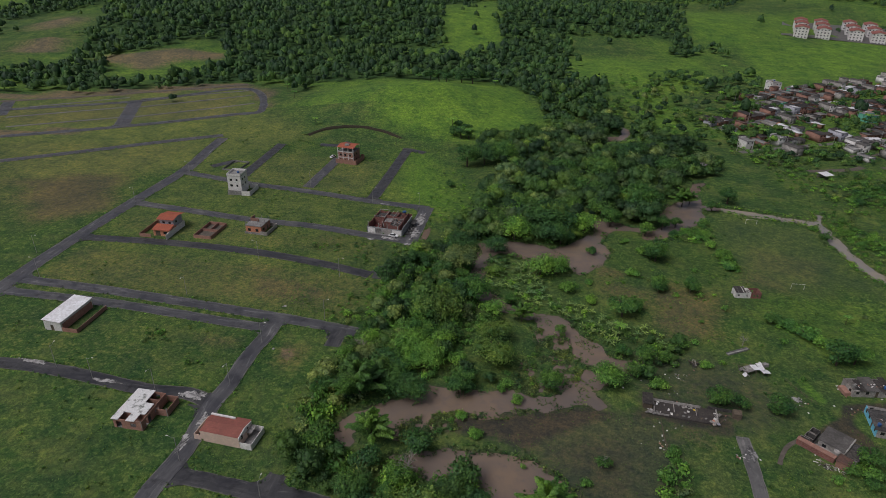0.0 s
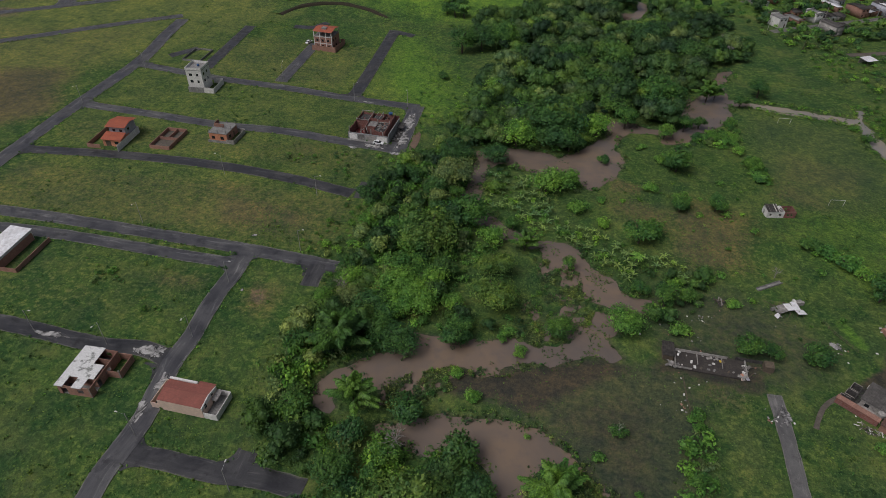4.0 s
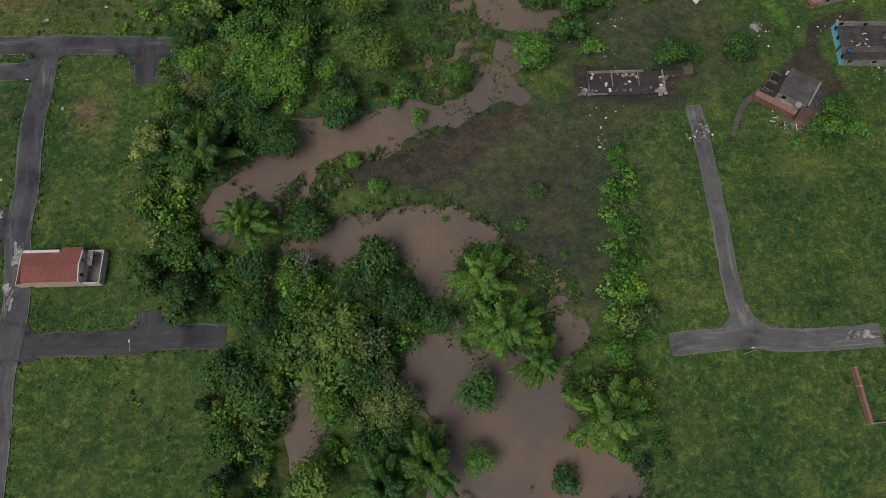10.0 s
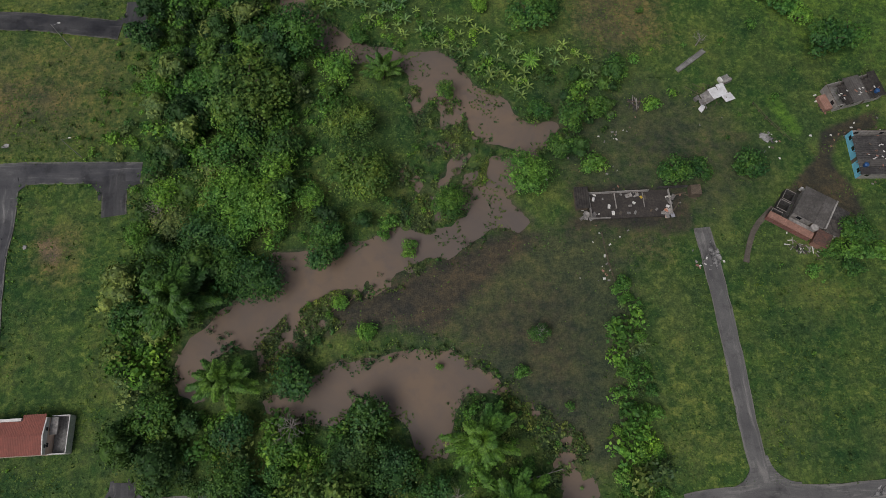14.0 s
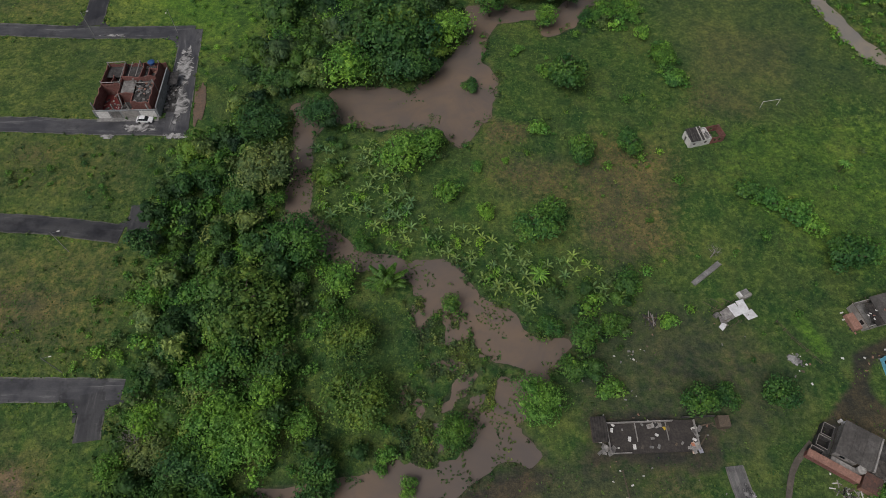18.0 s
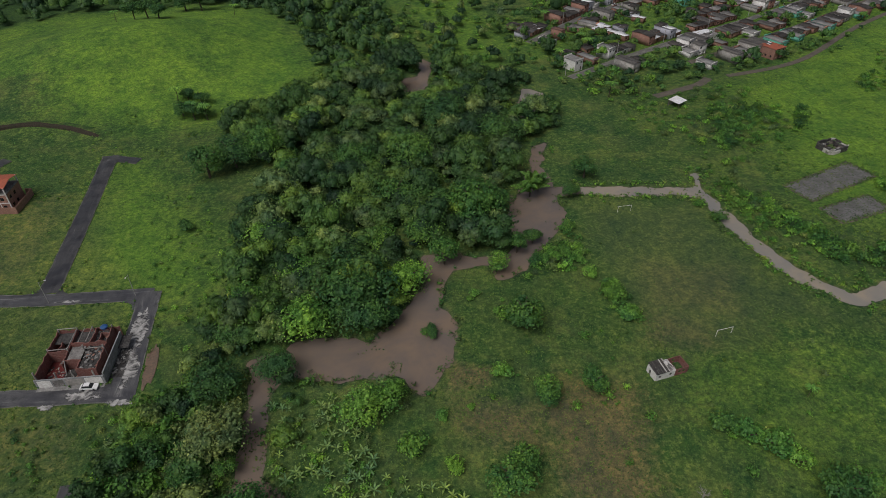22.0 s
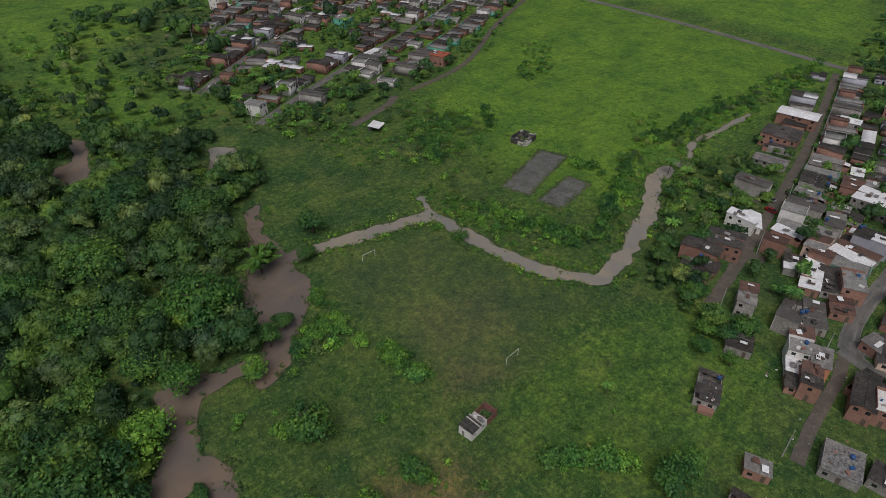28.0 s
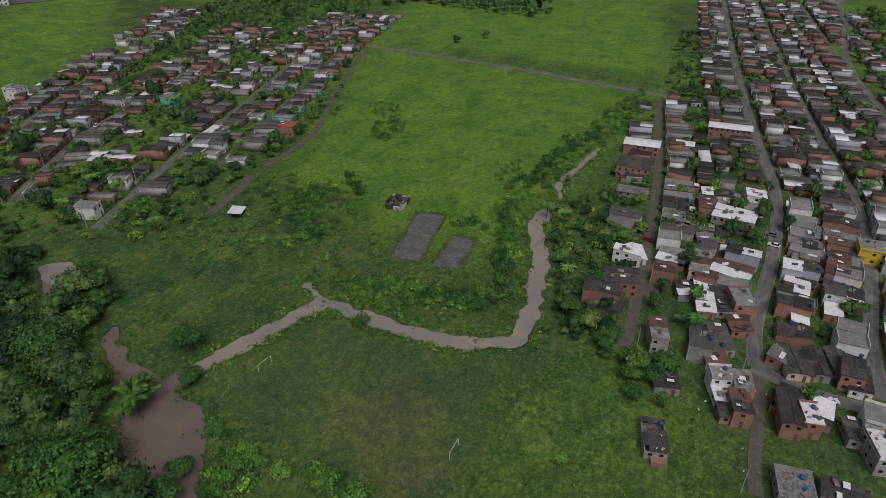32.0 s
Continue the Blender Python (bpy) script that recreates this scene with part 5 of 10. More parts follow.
LARGE_TREES += [
    ('broad4', 101.7, -35.3, 1.35, 5, 'rounded green tree beside the flood water'),
    ('bush1', 96.8, -29.9, 1.56, 3.1, 'rounded leafy shrub on the river meadow'),
    ('broad4', 112.2, -58.5, 1.07, 4, 'rounded green tree beside the flood water'),
    ('broad4', 100.6, -59.2, 1.18, 4.4, 'rounded green tree beside the flood water'),
    ('big0', 39.8, 52.4, 1.29, 8.5, 'spreading green broadleaf tree with a wide crown'),
    ('big1', 17.6, 65.7, 1.53, 10.1, 'large dark green broadleaf tree'),
    ('broad0', 8.4, 59.9, 2.4, 8.9, 'rounded green tree beside the flood water'),
    ('big4', 33, 13.6, 1.25, 8.3, 'dense bright green tree over the shrubs'),
    ('big0', 50, 12.5, 1.24, 8.2, 'spreading green broadleaf tree with a wide crown'),
    ('big4', 42.9, -7.5, 1.21, 8, 'dense bright green tree over the shrubs'),
    ('broad0', 27.8, -13.4, 1.8, 6.6, 'rounded green tree beside the flood water'),
    ('big0', 24.3, -25.5, 1.08, 7.2, 'spreading green broadleaf tree with a wide crown'),
    ('big5', 81.1, 8.1, 1.29, 8.5, 'wide green tree of the river wood'),
    ('broad0', 84.9, -4.4, 1.62, 6, 'rounded green tree beside the flood water'),
    ('broad1', 55.8, -2.9, 1.62, 6, 'rounded green tree beside the flood water'),
    ('broad4', 65.8, 5.8, 1.67, 6.2, 'rounded green tree beside the flood water'),
]
LARGE_TREES += [
    ('big1', 80.6, 27.9, 1.17, 7.7, 'large dark green broadleaf tree'),
    ('bush2', 4.3, 27.3, 1.89, 3.8, 'rounded leafy shrub on the river meadow'),
    ('bush1', 90.7, -20.3, 1.05, 2.1, 'rounded leafy shrub on the river meadow'),
    ('bush2', 76.3, -32.7, 1.21, 2.4, 'rounded leafy shrub on the river meadow'),
    ('bush1', 130.6, -27.2, 1.88, 3.8, 'rounded leafy shrub on the river meadow'),
    ('bush1', 131.4, -36.9, 1.62, 3.2, 'rounded leafy shrub on the river meadow'),
    ('broad0', 144.2, 35.7, 1.72, 6.4, 'rounded green tree beside the flood water'),
    ('broad1', 134.6, 24.2, 1.09, 4, 'rounded green tree beside the flood water'),
    ('broad1', -8.2, 111.9, 1.22, 4.5, 'rounded green tree beside the flood water'),
    ('broad5', -2.9, 108, 1.42, 5.2, 'rounded green tree beside the flood water'),
    ('broad1', 1.2, 111.3, 1.21, 4.5, 'rounded green tree beside the flood water'),
    ('broad5', -1.5, 121.4, 1.1, 4.1, 'rounded green tree beside the flood water'),
    ('broad1', -7.8, 125.7, 0.97, 3.6, 'rounded green tree beside the flood water'),
    ('broad1', -44.3, 210.8, 1.63, 6, 'rounded green tree beside the flood water'),
    ('broad5', -37.4, 210.8, 1.91, 7.1, 'rounded green tree beside the flood water'),
    ('broad1', -31.2, 207.6, 1.6, 5.9, 'rounded green tree beside the flood water'),
]
LARGE_TREES += [
    ('broad1', -25.8, 251, 2.08, 7.7, 'rounded green tree beside the flood water'),
    ('broad5', -16.2, 248.6, 2.06, 7.6, 'rounded green tree beside the flood water'),
    ('big1', 146.7, 88.8, 1.15, 7.6, 'large dark green broadleaf tree'),
    ('plume0', 41.6, -209.5, 1.15, 7.6, 'large feathery bamboo clump with arching plumes'),
    ('plume1', 49.6, -206.6, 1.15, 7.6, 'large feathery bamboo clump with arching plumes'),
    ('broad2', 58.8, -206.6, 0.92, 3.4, 'rounded green tree beside the flood water'),
    ('bush0', 73.9, -211.3, 1.67, 3.3, 'rounded leafy shrub on the river meadow'),
]
LONE_PLANTS = [
    ('bush1', 38.7, -144, 0.9, 'round bright green shrub standing in the marsh'),
    ('bush1', 43.1, -150.2, 1.1, 'round bright green shrub standing in the marsh'),
    ('bush1', 52.6, -134.7, 0.9, 'round bright green shrub standing in the marsh'),
    ('bush0', 28.3, -157.5, 1.5, 'round bright green shrub standing in the marsh'),
    ('bush1', 56.4, -158.7, 0.5, 'round bright green shrub standing in the marsh'),
    ('bush0', 38.1, -132.6, 1.3, 'round bright green shrub standing in the marsh'),
    ('bush1', 48, -130.1, 0.9, 'round bright green shrub standing in the marsh'),
    ('bush1', 80.3, -168.5, 0.6, 'round bright green shrub standing in the marsh'),
    ('bush0', 138.5, -143.6, 1.3, 'garden shrub beside the shacks'),
    ('bush0', 142.6, -138.9, 1.2, 'garden shrub beside the shacks'),
    ('bush1', 133.6, -147.5, 1, 'garden shrub beside the shacks'),
    ('bush0', 141.9, -147.9, 1.3, 'garden shrub beside the shacks'),
    ('bush0', 111.4, -122.5, 1.2, 'garden shrub beside the shacks'),
    ('bush1', 116.6, -121.2, 1, 'garden shrub beside the shacks'),
    ('bush0', 125.5, -123.5, 1.2, 'garden shrub beside the shacks'),
    ('bush1', 93, -119.1, 1, 'garden shrub beside the shacks'),
    ('bush1', 109.5, -106.2, 0.7, 'garden shrub beside the shacks'),
    ('bush1', 108.9, -122.8, 0.9, 'garden shrub beside the shacks'),
    ('bush1', 75, -75, 1, 'leafy shrub on the meadow'),
    ('bush0', 90.1, -75, 1.6, 'leafy shrub on the meadow'),
]
LONE_PLANTS += [
    ('bush0', 83.7, -104, 1.2, 'leafy shrub on the meadow'),
    ('bush1', 74.4, -61.3, 0.8, 'leafy shrub on the meadow'),
    ('bush1', 81.6, -59.4, 0.6, 'leafy shrub on the meadow'),
    ('bush0', 62.8, -52.2, 1.7, 'broad leafy shrub on the meadow'),
    ('bush0', 45.7, -80.4, 1.2, 'broad leafy shrub on the meadow'),
    ('bush0', 112.8, -56.6, 1.4, 'broad leafy shrub on the meadow'),
    ('bush0', 101.5, -59, 1.4, 'broad leafy shrub on the meadow'),
    ('bush0', 145.9, -81.4, 1.3, 'broad leafy shrub on the meadow'),
    ('bush0', 141.9, -76.8, 1.3, 'broad leafy shrub on the meadow'),
    ('bush0', 89.1, -22.2, 0.7, 'leafy shrub among the grass'),
    ('bush0', 100.6, -32.8, 2.2, 'leafy shrub among the grass'),
    ('bush0', 128.9, -27.8, 1.4, 'leafy shrub among the grass'),
    ('bush0', 132.3, -36.3, 1.2, 'leafy shrub among the grass'),
    ('bush0', 76.2, -33.4, 1, 'leafy shrub among the grass'),
    ('bush0', -8.5, 127.1, 1.8, 'leafy shrub among the grass'),
    ('bush2', 114.3, 4.3, 1.2, "dark green bush at the water's edge"),
    ('bush2', 76.3, -34.2, 1.2, "dark green bush at the water's edge"),
    ('broad0', 110, 0.1, 0.8, "dark green bush at the water's edge"),
    ('broad0', 130.1, -27.4, 0.75, "dark green bush at the water's edge"),
    ('bush2', 130.8, -37.4, 1.4, "dark green bush at the water's edge"),
]
LONE_PLANTS += [
    ('broad0', 198.7, -74.6, 1.1, "dark green bush at the water's edge"),
    ('broad0', 210.5, -63.5, 0.95, "dark green bush at the water's edge"),
    ('plume1', 125.1, 30.1, 0.8, 'feathery bamboo in the flooded stream'),
    ('broad4', 211.3, -63.8, 0.9, 'tree by the town edge'),
]
for i, (x, y) in enumerate(((127.2, -5.1), (122.4, -4.6), (119.2, -7.7), (114.9, -9), (112.2, -9.5), (126, -12), (126.2, -17.8), (130.4, -23.1), (130.2, -28.1), (132.2, -37), (127.6, 5.6), (122.4, -7.6), (125.7, -8.8))):
    LONE_PLANTS.append(("bush%d" % (1, 0, 1)[i % 3], x, y, (1.35, 1.1, 1.6, 1.25)[i % 4], "bright leafy shrub on the pond bank"))
for i, (x, y) in enumerate(((203.1, -73.5), (212.4, -64.1), (201.4, -79.5), (194.2, -84.7), (206.7, -80.6), (193.1, -77.2), (216.1, -48.7), (218.5, -55.1), (235.8, -50.2), (229.1, -57.9), (226.5, -44.3), (218.5, -60.9))):
    LARGE_TREES.append((("broad3", "broad1", "broad5", "broad0", "broad1", "broad4")[i % 6], x, y, (1.3, 0.95, 1.1, 0.8)[i % 4], 4.0, "leafy tree of the grove beside the village"))
HOUSE_ROWS = [
    ([(253.9, -97.5), (292.8, -95.6), (342.1, -88.4), (398.4, -71.5), (492.2, -45.3), (631.1, -9.7), (781.5, 27)], 1, 3, 0.12),
    ([(222.9, -101.8), (253.9, -97.5), (292.8, -95.6), (342.1, -88.4), (398.4, -71.5), (492.2, -45.3), (631.1, -9.7), (781.5, 27)], -1, 3, 0.1),
    ([(210.3, -69), (226.9, -65.9), (260.4, -58.7), (294.9, -51.1), (344.9, -38.4), (432.9, -12)], -1, 2.6, 0.12),
    ([(210.3, -69), (226.9, -65.9), (260.4, -58.7), (294.9, -51.1), (344.9, -38.4), (432.9, -12)], 1, 2.6, 0.55),
]
HOUSE_ROWS += [
    ([(253.9, -97.5), (292.8, -95.6), (342.1, -88.4), (398.4, -71.5), (492.2, -45.3), (631.1, -9.7), (781.5, 27)], -1, 10.5, 0.12),
    ([(227, -131.5), (256.6, -127.4), (295.9, -125.4), (348.8, -117.6), (406.7, -100.3), (499.9, -74.3), (638.4, -38.8), (788.6, -2.1)], 1, 2.2, 0.1),
    ([(227, -131.5), (256.6, -127.4), (295.9, -125.4), (348.8, -117.6), (406.7, -100.3), (499.9, -74.3), (638.4, -38.8), (788.6, -2.1)], 1, 10.5, 0.15),
    ([(210.3, -69), (226.9, -65.9), (260.4, -58.7), (294.9, -51.1), (344.9, -38.4), (432.9, -12)], -1, 11, 0.25),
]
HOUSE_ROWS += [
    ([(253.9, -97.5), (292.8, -95.6), (342.1, -88.4), (398.4, -71.5), (492.2, -45.3), (631.1, -9.7), (781.5, 27)], 1, 10.5, 0.2),
    ([(169.9, 124.8), (224, 153.3), (306.2, 190.8), (427.8, 249.7), (527.5, 286.5)], 1, 10.5, 0.2),
    ([(163.4, 174.5), (223.4, 221.3), (324.8, 271.1), (441.2, 339.5)], 1, 10.5, 0.2),
    ([(163.4, 174.5), (223.4, 221.3), (324.8, 271.1), (441.2, 339.5)], -1, 10.5, 0.2),
    ([(194, 246.5), (223, 269.5), (315.5, 339.3), (460.5, 446)], -1, 10.5, 0.2),
    ([(163.4, 174.5), (223.4, 221.3), (324.8, 271.1), (441.2, 339.5)], -1, 18, 0.3),
]
HOUSE_ROWS += [
    ([(169.9, 124.8), (224, 153.3), (306.2, 190.8), (427.8, 249.7), (527.5, 286.5)], 1, 18, 0.3),
    ([(257.3, -166.4), (299.9, -164.2), (357.5, -155.7), (417.4, -137.8), (509.9, -112), (647.8, -76.6), (797.9, -40)], 1, 10.5, 0.15),
    ([(258.6, -193.4), (302.7, -191.1), (363.5, -182), (424.9, -163.8), (516.8, -138.1), (654.4, -102.8), (804.3, -66.3)], 1, 10.5, 0.15),
    ([(257.3, -166.4), (299.9, -164.2), (357.5, -155.7), (417.4, -137.8), (509.9, -112), (647.8, -76.6), (797.9, -40)], -1, 10.5, 0.15),
]
HOUSE_ROWS += [
    ([(227, -131.5), (256.6, -127.4), (295.9, -125.4), (348.8, -117.6), (406.7, -100.3), (499.9, -74.3), (638.4, -38.8), (788.6, -2.1)], -1, 2.4, 0.1),
    ([(227, -131.5), (256.6, -127.4), (295.9, -125.4), (348.8, -117.6), (406.7, -100.3), (499.9, -74.3), (638.4, -38.8), (788.6, -2.1)], -1, 10.5, 0.15),
    ([(257.3, -166.4), (299.9, -164.2), (357.5, -155.7), (417.4, -137.8), (509.9, -112), (647.8, -76.6), (797.9, -40)], 1, 2.4, 0.1),
    ([(257.3, -166.4), (299.9, -164.2), (357.5, -155.7), (417.4, -137.8), (509.9, -112), (647.8, -76.6), (797.9, -40)], -1, 2.4, 0.1),
]
HOUSE_ROWS += [
    ([(258.6, -193.4), (302.7, -191.1), (363.5, -182), (424.9, -163.8), (516.8, -138.1), (654.4, -102.8), (804.3, -66.3)], 1, 2.4, 0.1),
    ([(258.6, -193.4), (302.7, -191.1), (363.5, -182), (424.9, -163.8), (516.8, -138.1), (654.4, -102.8), (804.3, -66.3)], -1, 2.4, 0.12),
    ([(169.9, 124.8), (224, 153.3), (306.2, 190.8), (427.8, 249.7), (527.5, 286.5)], 1, 3, 0.12),
    ([(169.9, 124.8), (224, 153.3), (306.2, 190.8), (427.8, 249.7), (527.5, 286.5)], -1, 3, 0.2),
    ([(163.4, 174.5), (223.4, 221.3), (324.8, 271.1), (441.2, 339.5)], 1, 3, 0.12),
]
HOUSE_ROWS += [
    ([(163.4, 174.5), (223.4, 221.3), (324.8, 271.1), (441.2, 339.5)], -1, 3, 0.12),
    ([(194, 246.5), (223, 269.5), (315.5, 339.3), (460.5, 446)], 1, 3, 0.15),
    ([(194, 246.5), (223, 269.5), (315.5, 339.3), (460.5, 446)], -1, 3, 0.12),
    ([(194, 246.5), (223, 269.5), (315.5, 339.3), (460.5, 446)], 1, 10.5, 0.3),
    ([(234, 131.5), (316.5, 169.1), (437.3, 227.7), (535.8, 264)], -1, 2, 0.15),
    ([(234, 131.5), (316.5, 169.1), (437.3, 227.7), (535.8, 264)], 1, 2, 0.2),
    ([(479.9, -123.5), (585.8, -97.2), (841.5, -72.3)], 1, 3, 0.1),
]
HOUSE_ROWS += [
    ([(222.2, -100.8), (220.1, -113.7), (221.6, -132.5)], 1, 3, 0.15),
    ([(222.2, -100.8), (220.1, -113.7), (221.6, -132.5)], -1, 3, 0.3),
]
BIG_HOUSES = [
    (353.6, -27.4, 9, 16, 12, 2, M_BRICK, M_METAL, 'a white metal sheet roof'),
    (368.4, -41.5, 4.5, 13, 12, 1, M_PLASTER, M_METAL, 'a white metal sheet roof'),
    (397.9, -58, 8, 20, 12, 2, M_BRICK, M_METAL, 'a white metal sheet roof'),
    (328.1, -32, 12, 14, 12, 2, M_BRICK, M_SHEET, 'dark corrugated sheets'),
    (307.2, -38.6, 6, 12, 12, 1, M_PLASTER, M_SHEETL, 'pale corrugated sheets'),
]
BIG_HOUSES += [
    (303.1, -125.8, 9, 12, 10, 2, M_YELLOW, M_CONCRETE, 'a flat concrete roof'),
    (235.3, 309.3, 9, 9, 24, 3, M_WHITE, M_CONCRETE, 'a flat concrete roof'),
]
BIG_HOUSES += [
    (260.9, 163.6, 12, 9, 24, 1, M_WHITE, M_SHEETL, 'pale corrugated sheets'),
    (281.3, 133.7, 9, 9, 24, 2, M_BRICK, M_TILER, 'new red tiles'),
    (170.1, 193.1, 9, 11, 24, 1, M_BRICK, M_SHEET, 'dark corrugated sheets'),
    (279, 224, 9, 9, 24, 2, M_GREEN, M_SHEETL, 'pale corrugated sheets'),
]
BIG_HOUSES += [
    (245.6, -82.1, 5.4, 17.3, -72, 1, M_BRICK, M_METAL, 'a white metal sheet roof'),
    (246.7, -75.8, 5.1, 8.2, -64, 1, M_PLASTER, M_METAL, 'a white metal sheet roof'),
    (218.3, -75.5, 4.8, 9.8, -67, 2, M_PLASTER, M_SHEETL, 'pale corrugated sheets'),
    (246.7, -86.9, 5.2, 13.3, -65, 1, M_PLASTER, M_SHEET, 'dark corrugated sheets'),
    (247.1, -92.3, 6.3, 9.3, -63, 2, M_BRICK, M_CONCRETE, 'a flat concrete roof'),
    (236.8, -94.1, 5.9, 7.5, -63, 1, M_BRICK, M_TILE, 'old clay tiles'),
    (227.5, -90.7, 5.6, 11.9, -63, 1, M_PLASTER, M_OLDSHEET, 'grey corrugated sheets'),
    (217.8, -91.7, 6.1, 5.3, -62, 1, M_PLASTER, M_TILE, 'old clay tiles'),
    (199.6, -99.3, 5.8, 5.1, -64, 1, M_BRICK, M_SHEET, 'dark corrugated sheets'),
    (204.3, -97.0, 5.6, 5.0, -64, 1, M_WHITE, M_METAL, 'a white metal sheet roof'),
    (208.9, -94.7, 5.8, 4.9, -64, 2, M_WHITE, M_CONCRETE, 'a flat concrete roof'),
    (208.7, -100.0, 4.2, 7.9, -71, 2, M_ORANGE, M_SHEETL, 'pale corrugated sheets'),
    (201.0, -101.0, 4.6, 7.9, -68, 2, M_BRICK, M_SHEET, 'dark corrugated sheets'),
    (205.6, -111.6, 4.9, 11.9, -75, 2, M_BRICK, M_SHEET, 'dark corrugated sheets'),
    (205.8, -115.9, 4.3, 6.8, -69, 2, M_BRICK, M_WHITE, 'a flat white roof'),
    (183.9, -116.0, 7.8, 8.3, -74, 1, M_PLASTER, M_BLACKSLAB, 'a mould-black flat slab'),
    (187.4, -125.4, 9.3, 5.9, -84, 1, M_PLASTER, M_SHEET, 'dark corrugated sheets'),
]
BIG_HOUSES += [
    (202.6, -82.4, 6.4, 8.4, -66, 1, M_PLASTER, M_SHEET, 'dark corrugated sheets'),
    (204.0, -131.2, 5.6, 9.2, -67, 2, M_PLASTER, M_MOSSY, 'a mould-stained white slab'),
    (208.9, -126.1, 5.2, 7.6, -71, 1, M_PLASTER, M_SHEET, 'dark corrugated sheets'),
    (228.0, -109.9, 5.9, 11.3, -67, 1, M_PINK, M_SHEET, 'dark corrugated sheets'),
    (230.8, -115.3, 4.4, 11.4, -70, 1, M_PLASTER, M_SHEET, 'dark corrugated sheets'),
    (234.4, -120.5, 4.6, 11.0, -68, 1, M_PLASTER, M_OLDSHEET, 'grey corrugated sheets'),
    (229.4, -125.5, 5.2, 11.1, -82, 1, M_WHITE, M_SHEET, 'dark corrugated sheets'),
    (265.8, -86.2, 12.1, 9.3, -93, 1, M_PLASTER, M_METAL, 'a white metal sheet roof'),
    (261.2, -76.9, 5.8, 13.9, -84, 2, M_PINK, M_SHEETL, 'pale corrugated sheets'),
    (301.8, -79.4, 14.7, 10.6, -88, 2, M_PLASTER, M_METAL, 'a white metal sheet roof'),
    (326.2, -82.4, 7.3, 11.1, -75, 2, M_WHITE, M_METAL, 'a white metal sheet roof'),
    (259.6, -55.1, 6.5, 9.6, -61, 1, M_WHITE, M_METAL, 'a white metal sheet roof'),
    (238.7, -57.3, 10.9, 8.8, -71, 2, M_BRICK, M_SHEET, 'dark corrugated sheets'),
    (169.2, -104.7, 5.3, 4.0, -64, 1, M_BRICK, M_SHEETL, 'pale corrugated sheets'),
    (255.1, -54.1, 9.3, 4.1, -84, 2, M_WHITE, M_METAL, 'a white metal sheet roof'),
]
POND_W = (232.2, 17.6, 35.7, 11.7, 18.4)
POND_E = (228.9, -0.3, 22.5, 9.7, 12.3)
RUIN_BLOCK = (248.2, 39.2, 15)
HUT = (206.1, 86.6)
APARTMENTS = [(x0 + k * dx, y0 + k * dy) for x0, y0, dx, dy in ((334, 580, 10, 37), (362, 590, 10, 37), (404, 604, 9, 37), (427, 598, 9, 37)) for k in range(3)]
PALMS = [
    (179.6, 100.3, 1),
    (170.5, 146.2, 0.9),
    (207.7, 341, 1),
    (217.2, 295, 0.9),
    (252.6, 136.2, 0.8),
    (189.5, 156, 1),
    (189.4, 165.9, 0.9),
    (207, 370.5, 1),
    (181.7, 206.2, 0.9),
    (276.9, 218.2, 0.9),
    (233.2, -41.9, 0.9),
    (228.4, -83.3, 0.9),
    (269.6, -17, 0.9),
    (267.9, -25.2, 0.9),
    (162.3, -70.4, 0.5),
    (-11.5, 122.9, 1),
    (-4, 111.9, 0.9),
    (2.3, 107.3, 1),
    (-55.4, 215.4, 0.8),
    (4.3, 231.1, 0.8),
    (-102.6, 113.6, 0.7),
    (-158.7, 198, 0.9),
    (-142.9, 173.9, 0.8),
    (83.8, -93.7, 0.7),
]
DEAD_TREES = [(28.2, -167, 1.3), (3.4, -119.6, 1.2), (2.3, -121.9, 1.2), (1.6, -122.3, 0.9), (10.3, -115, 0.8), (76, -154.3, 0.7), (57, -182.2, 0.8), (123.8, -90.9, 0.75)]
SILT = [
    (-39.8, -150.7, 5, 2.2, 0, 0.175, M_SILT),
    (-38.2, -150.8, 4, 3, 0, 0.175, M_SILT),
    (-31.3, -159.1, 1.6, 4, 5, 0.175, M_SILT),
    (-31.9, -167.7, 1.5, 5, 5, 0.175, M_SILT),
    (-1.5, -17.8, 3.0, 12, 0, 0.175, M_SILT),
    (-1.1, -32.4, 2.7, 9, 0, 0.175, M_SILT),
    (-10.1, -39.5, 6, 1.8, -4, 0.175, M_SILT),
    (-1.6, -43.2, 4.5, 1.5, -4, 0.175, M_SILT),
    (-18.2, -41.7, 3, 1.2, -4, 0.175, M_SILT),
    (3.6, -31.8, 1.8, 11, 0, 0.175, M_VERGE),
    (-23.4, -3, 6, 0.7, -4, 0.175, M_SILT),
]
SILT += [
    (115.1, -142, 1.4, 5, 0, 0.175, M_SILT),
    (135.7, -189.6, 5, 1.2, 0, 0.175, M_SILT),
    (133.5, -116.5, 2.6, 1.4, -30, 0.175, M_SILT),
    (-26.1, -124.8, 0.8, 0.8, 0, 0.175, M_SILT),
    (-33, -100.6, 1.6, 0.8, 0, 0.175, M_SILT),
    (-95.4, -146.1, 8, 1.2, -2, 0.175, M_SILT),
    (-67.4, -149.9, 9, 1, -2, 0.175, M_SILT),
    (-9.1, -34.6, 4, 2, 0, 0.175, M_SILT),
    (257.9, -61.5, 5, 4, 10, 0.05, M_DIRT),
    (243.3, -66.2, 5, 3.5, 10, 0.05, M_DIRT),
]
SCARP = [(-99, 93), (-95, 101), (-84.5, 108.2), (-69.7, 110.4), (-52.8, 105), (-41, 98.5)]
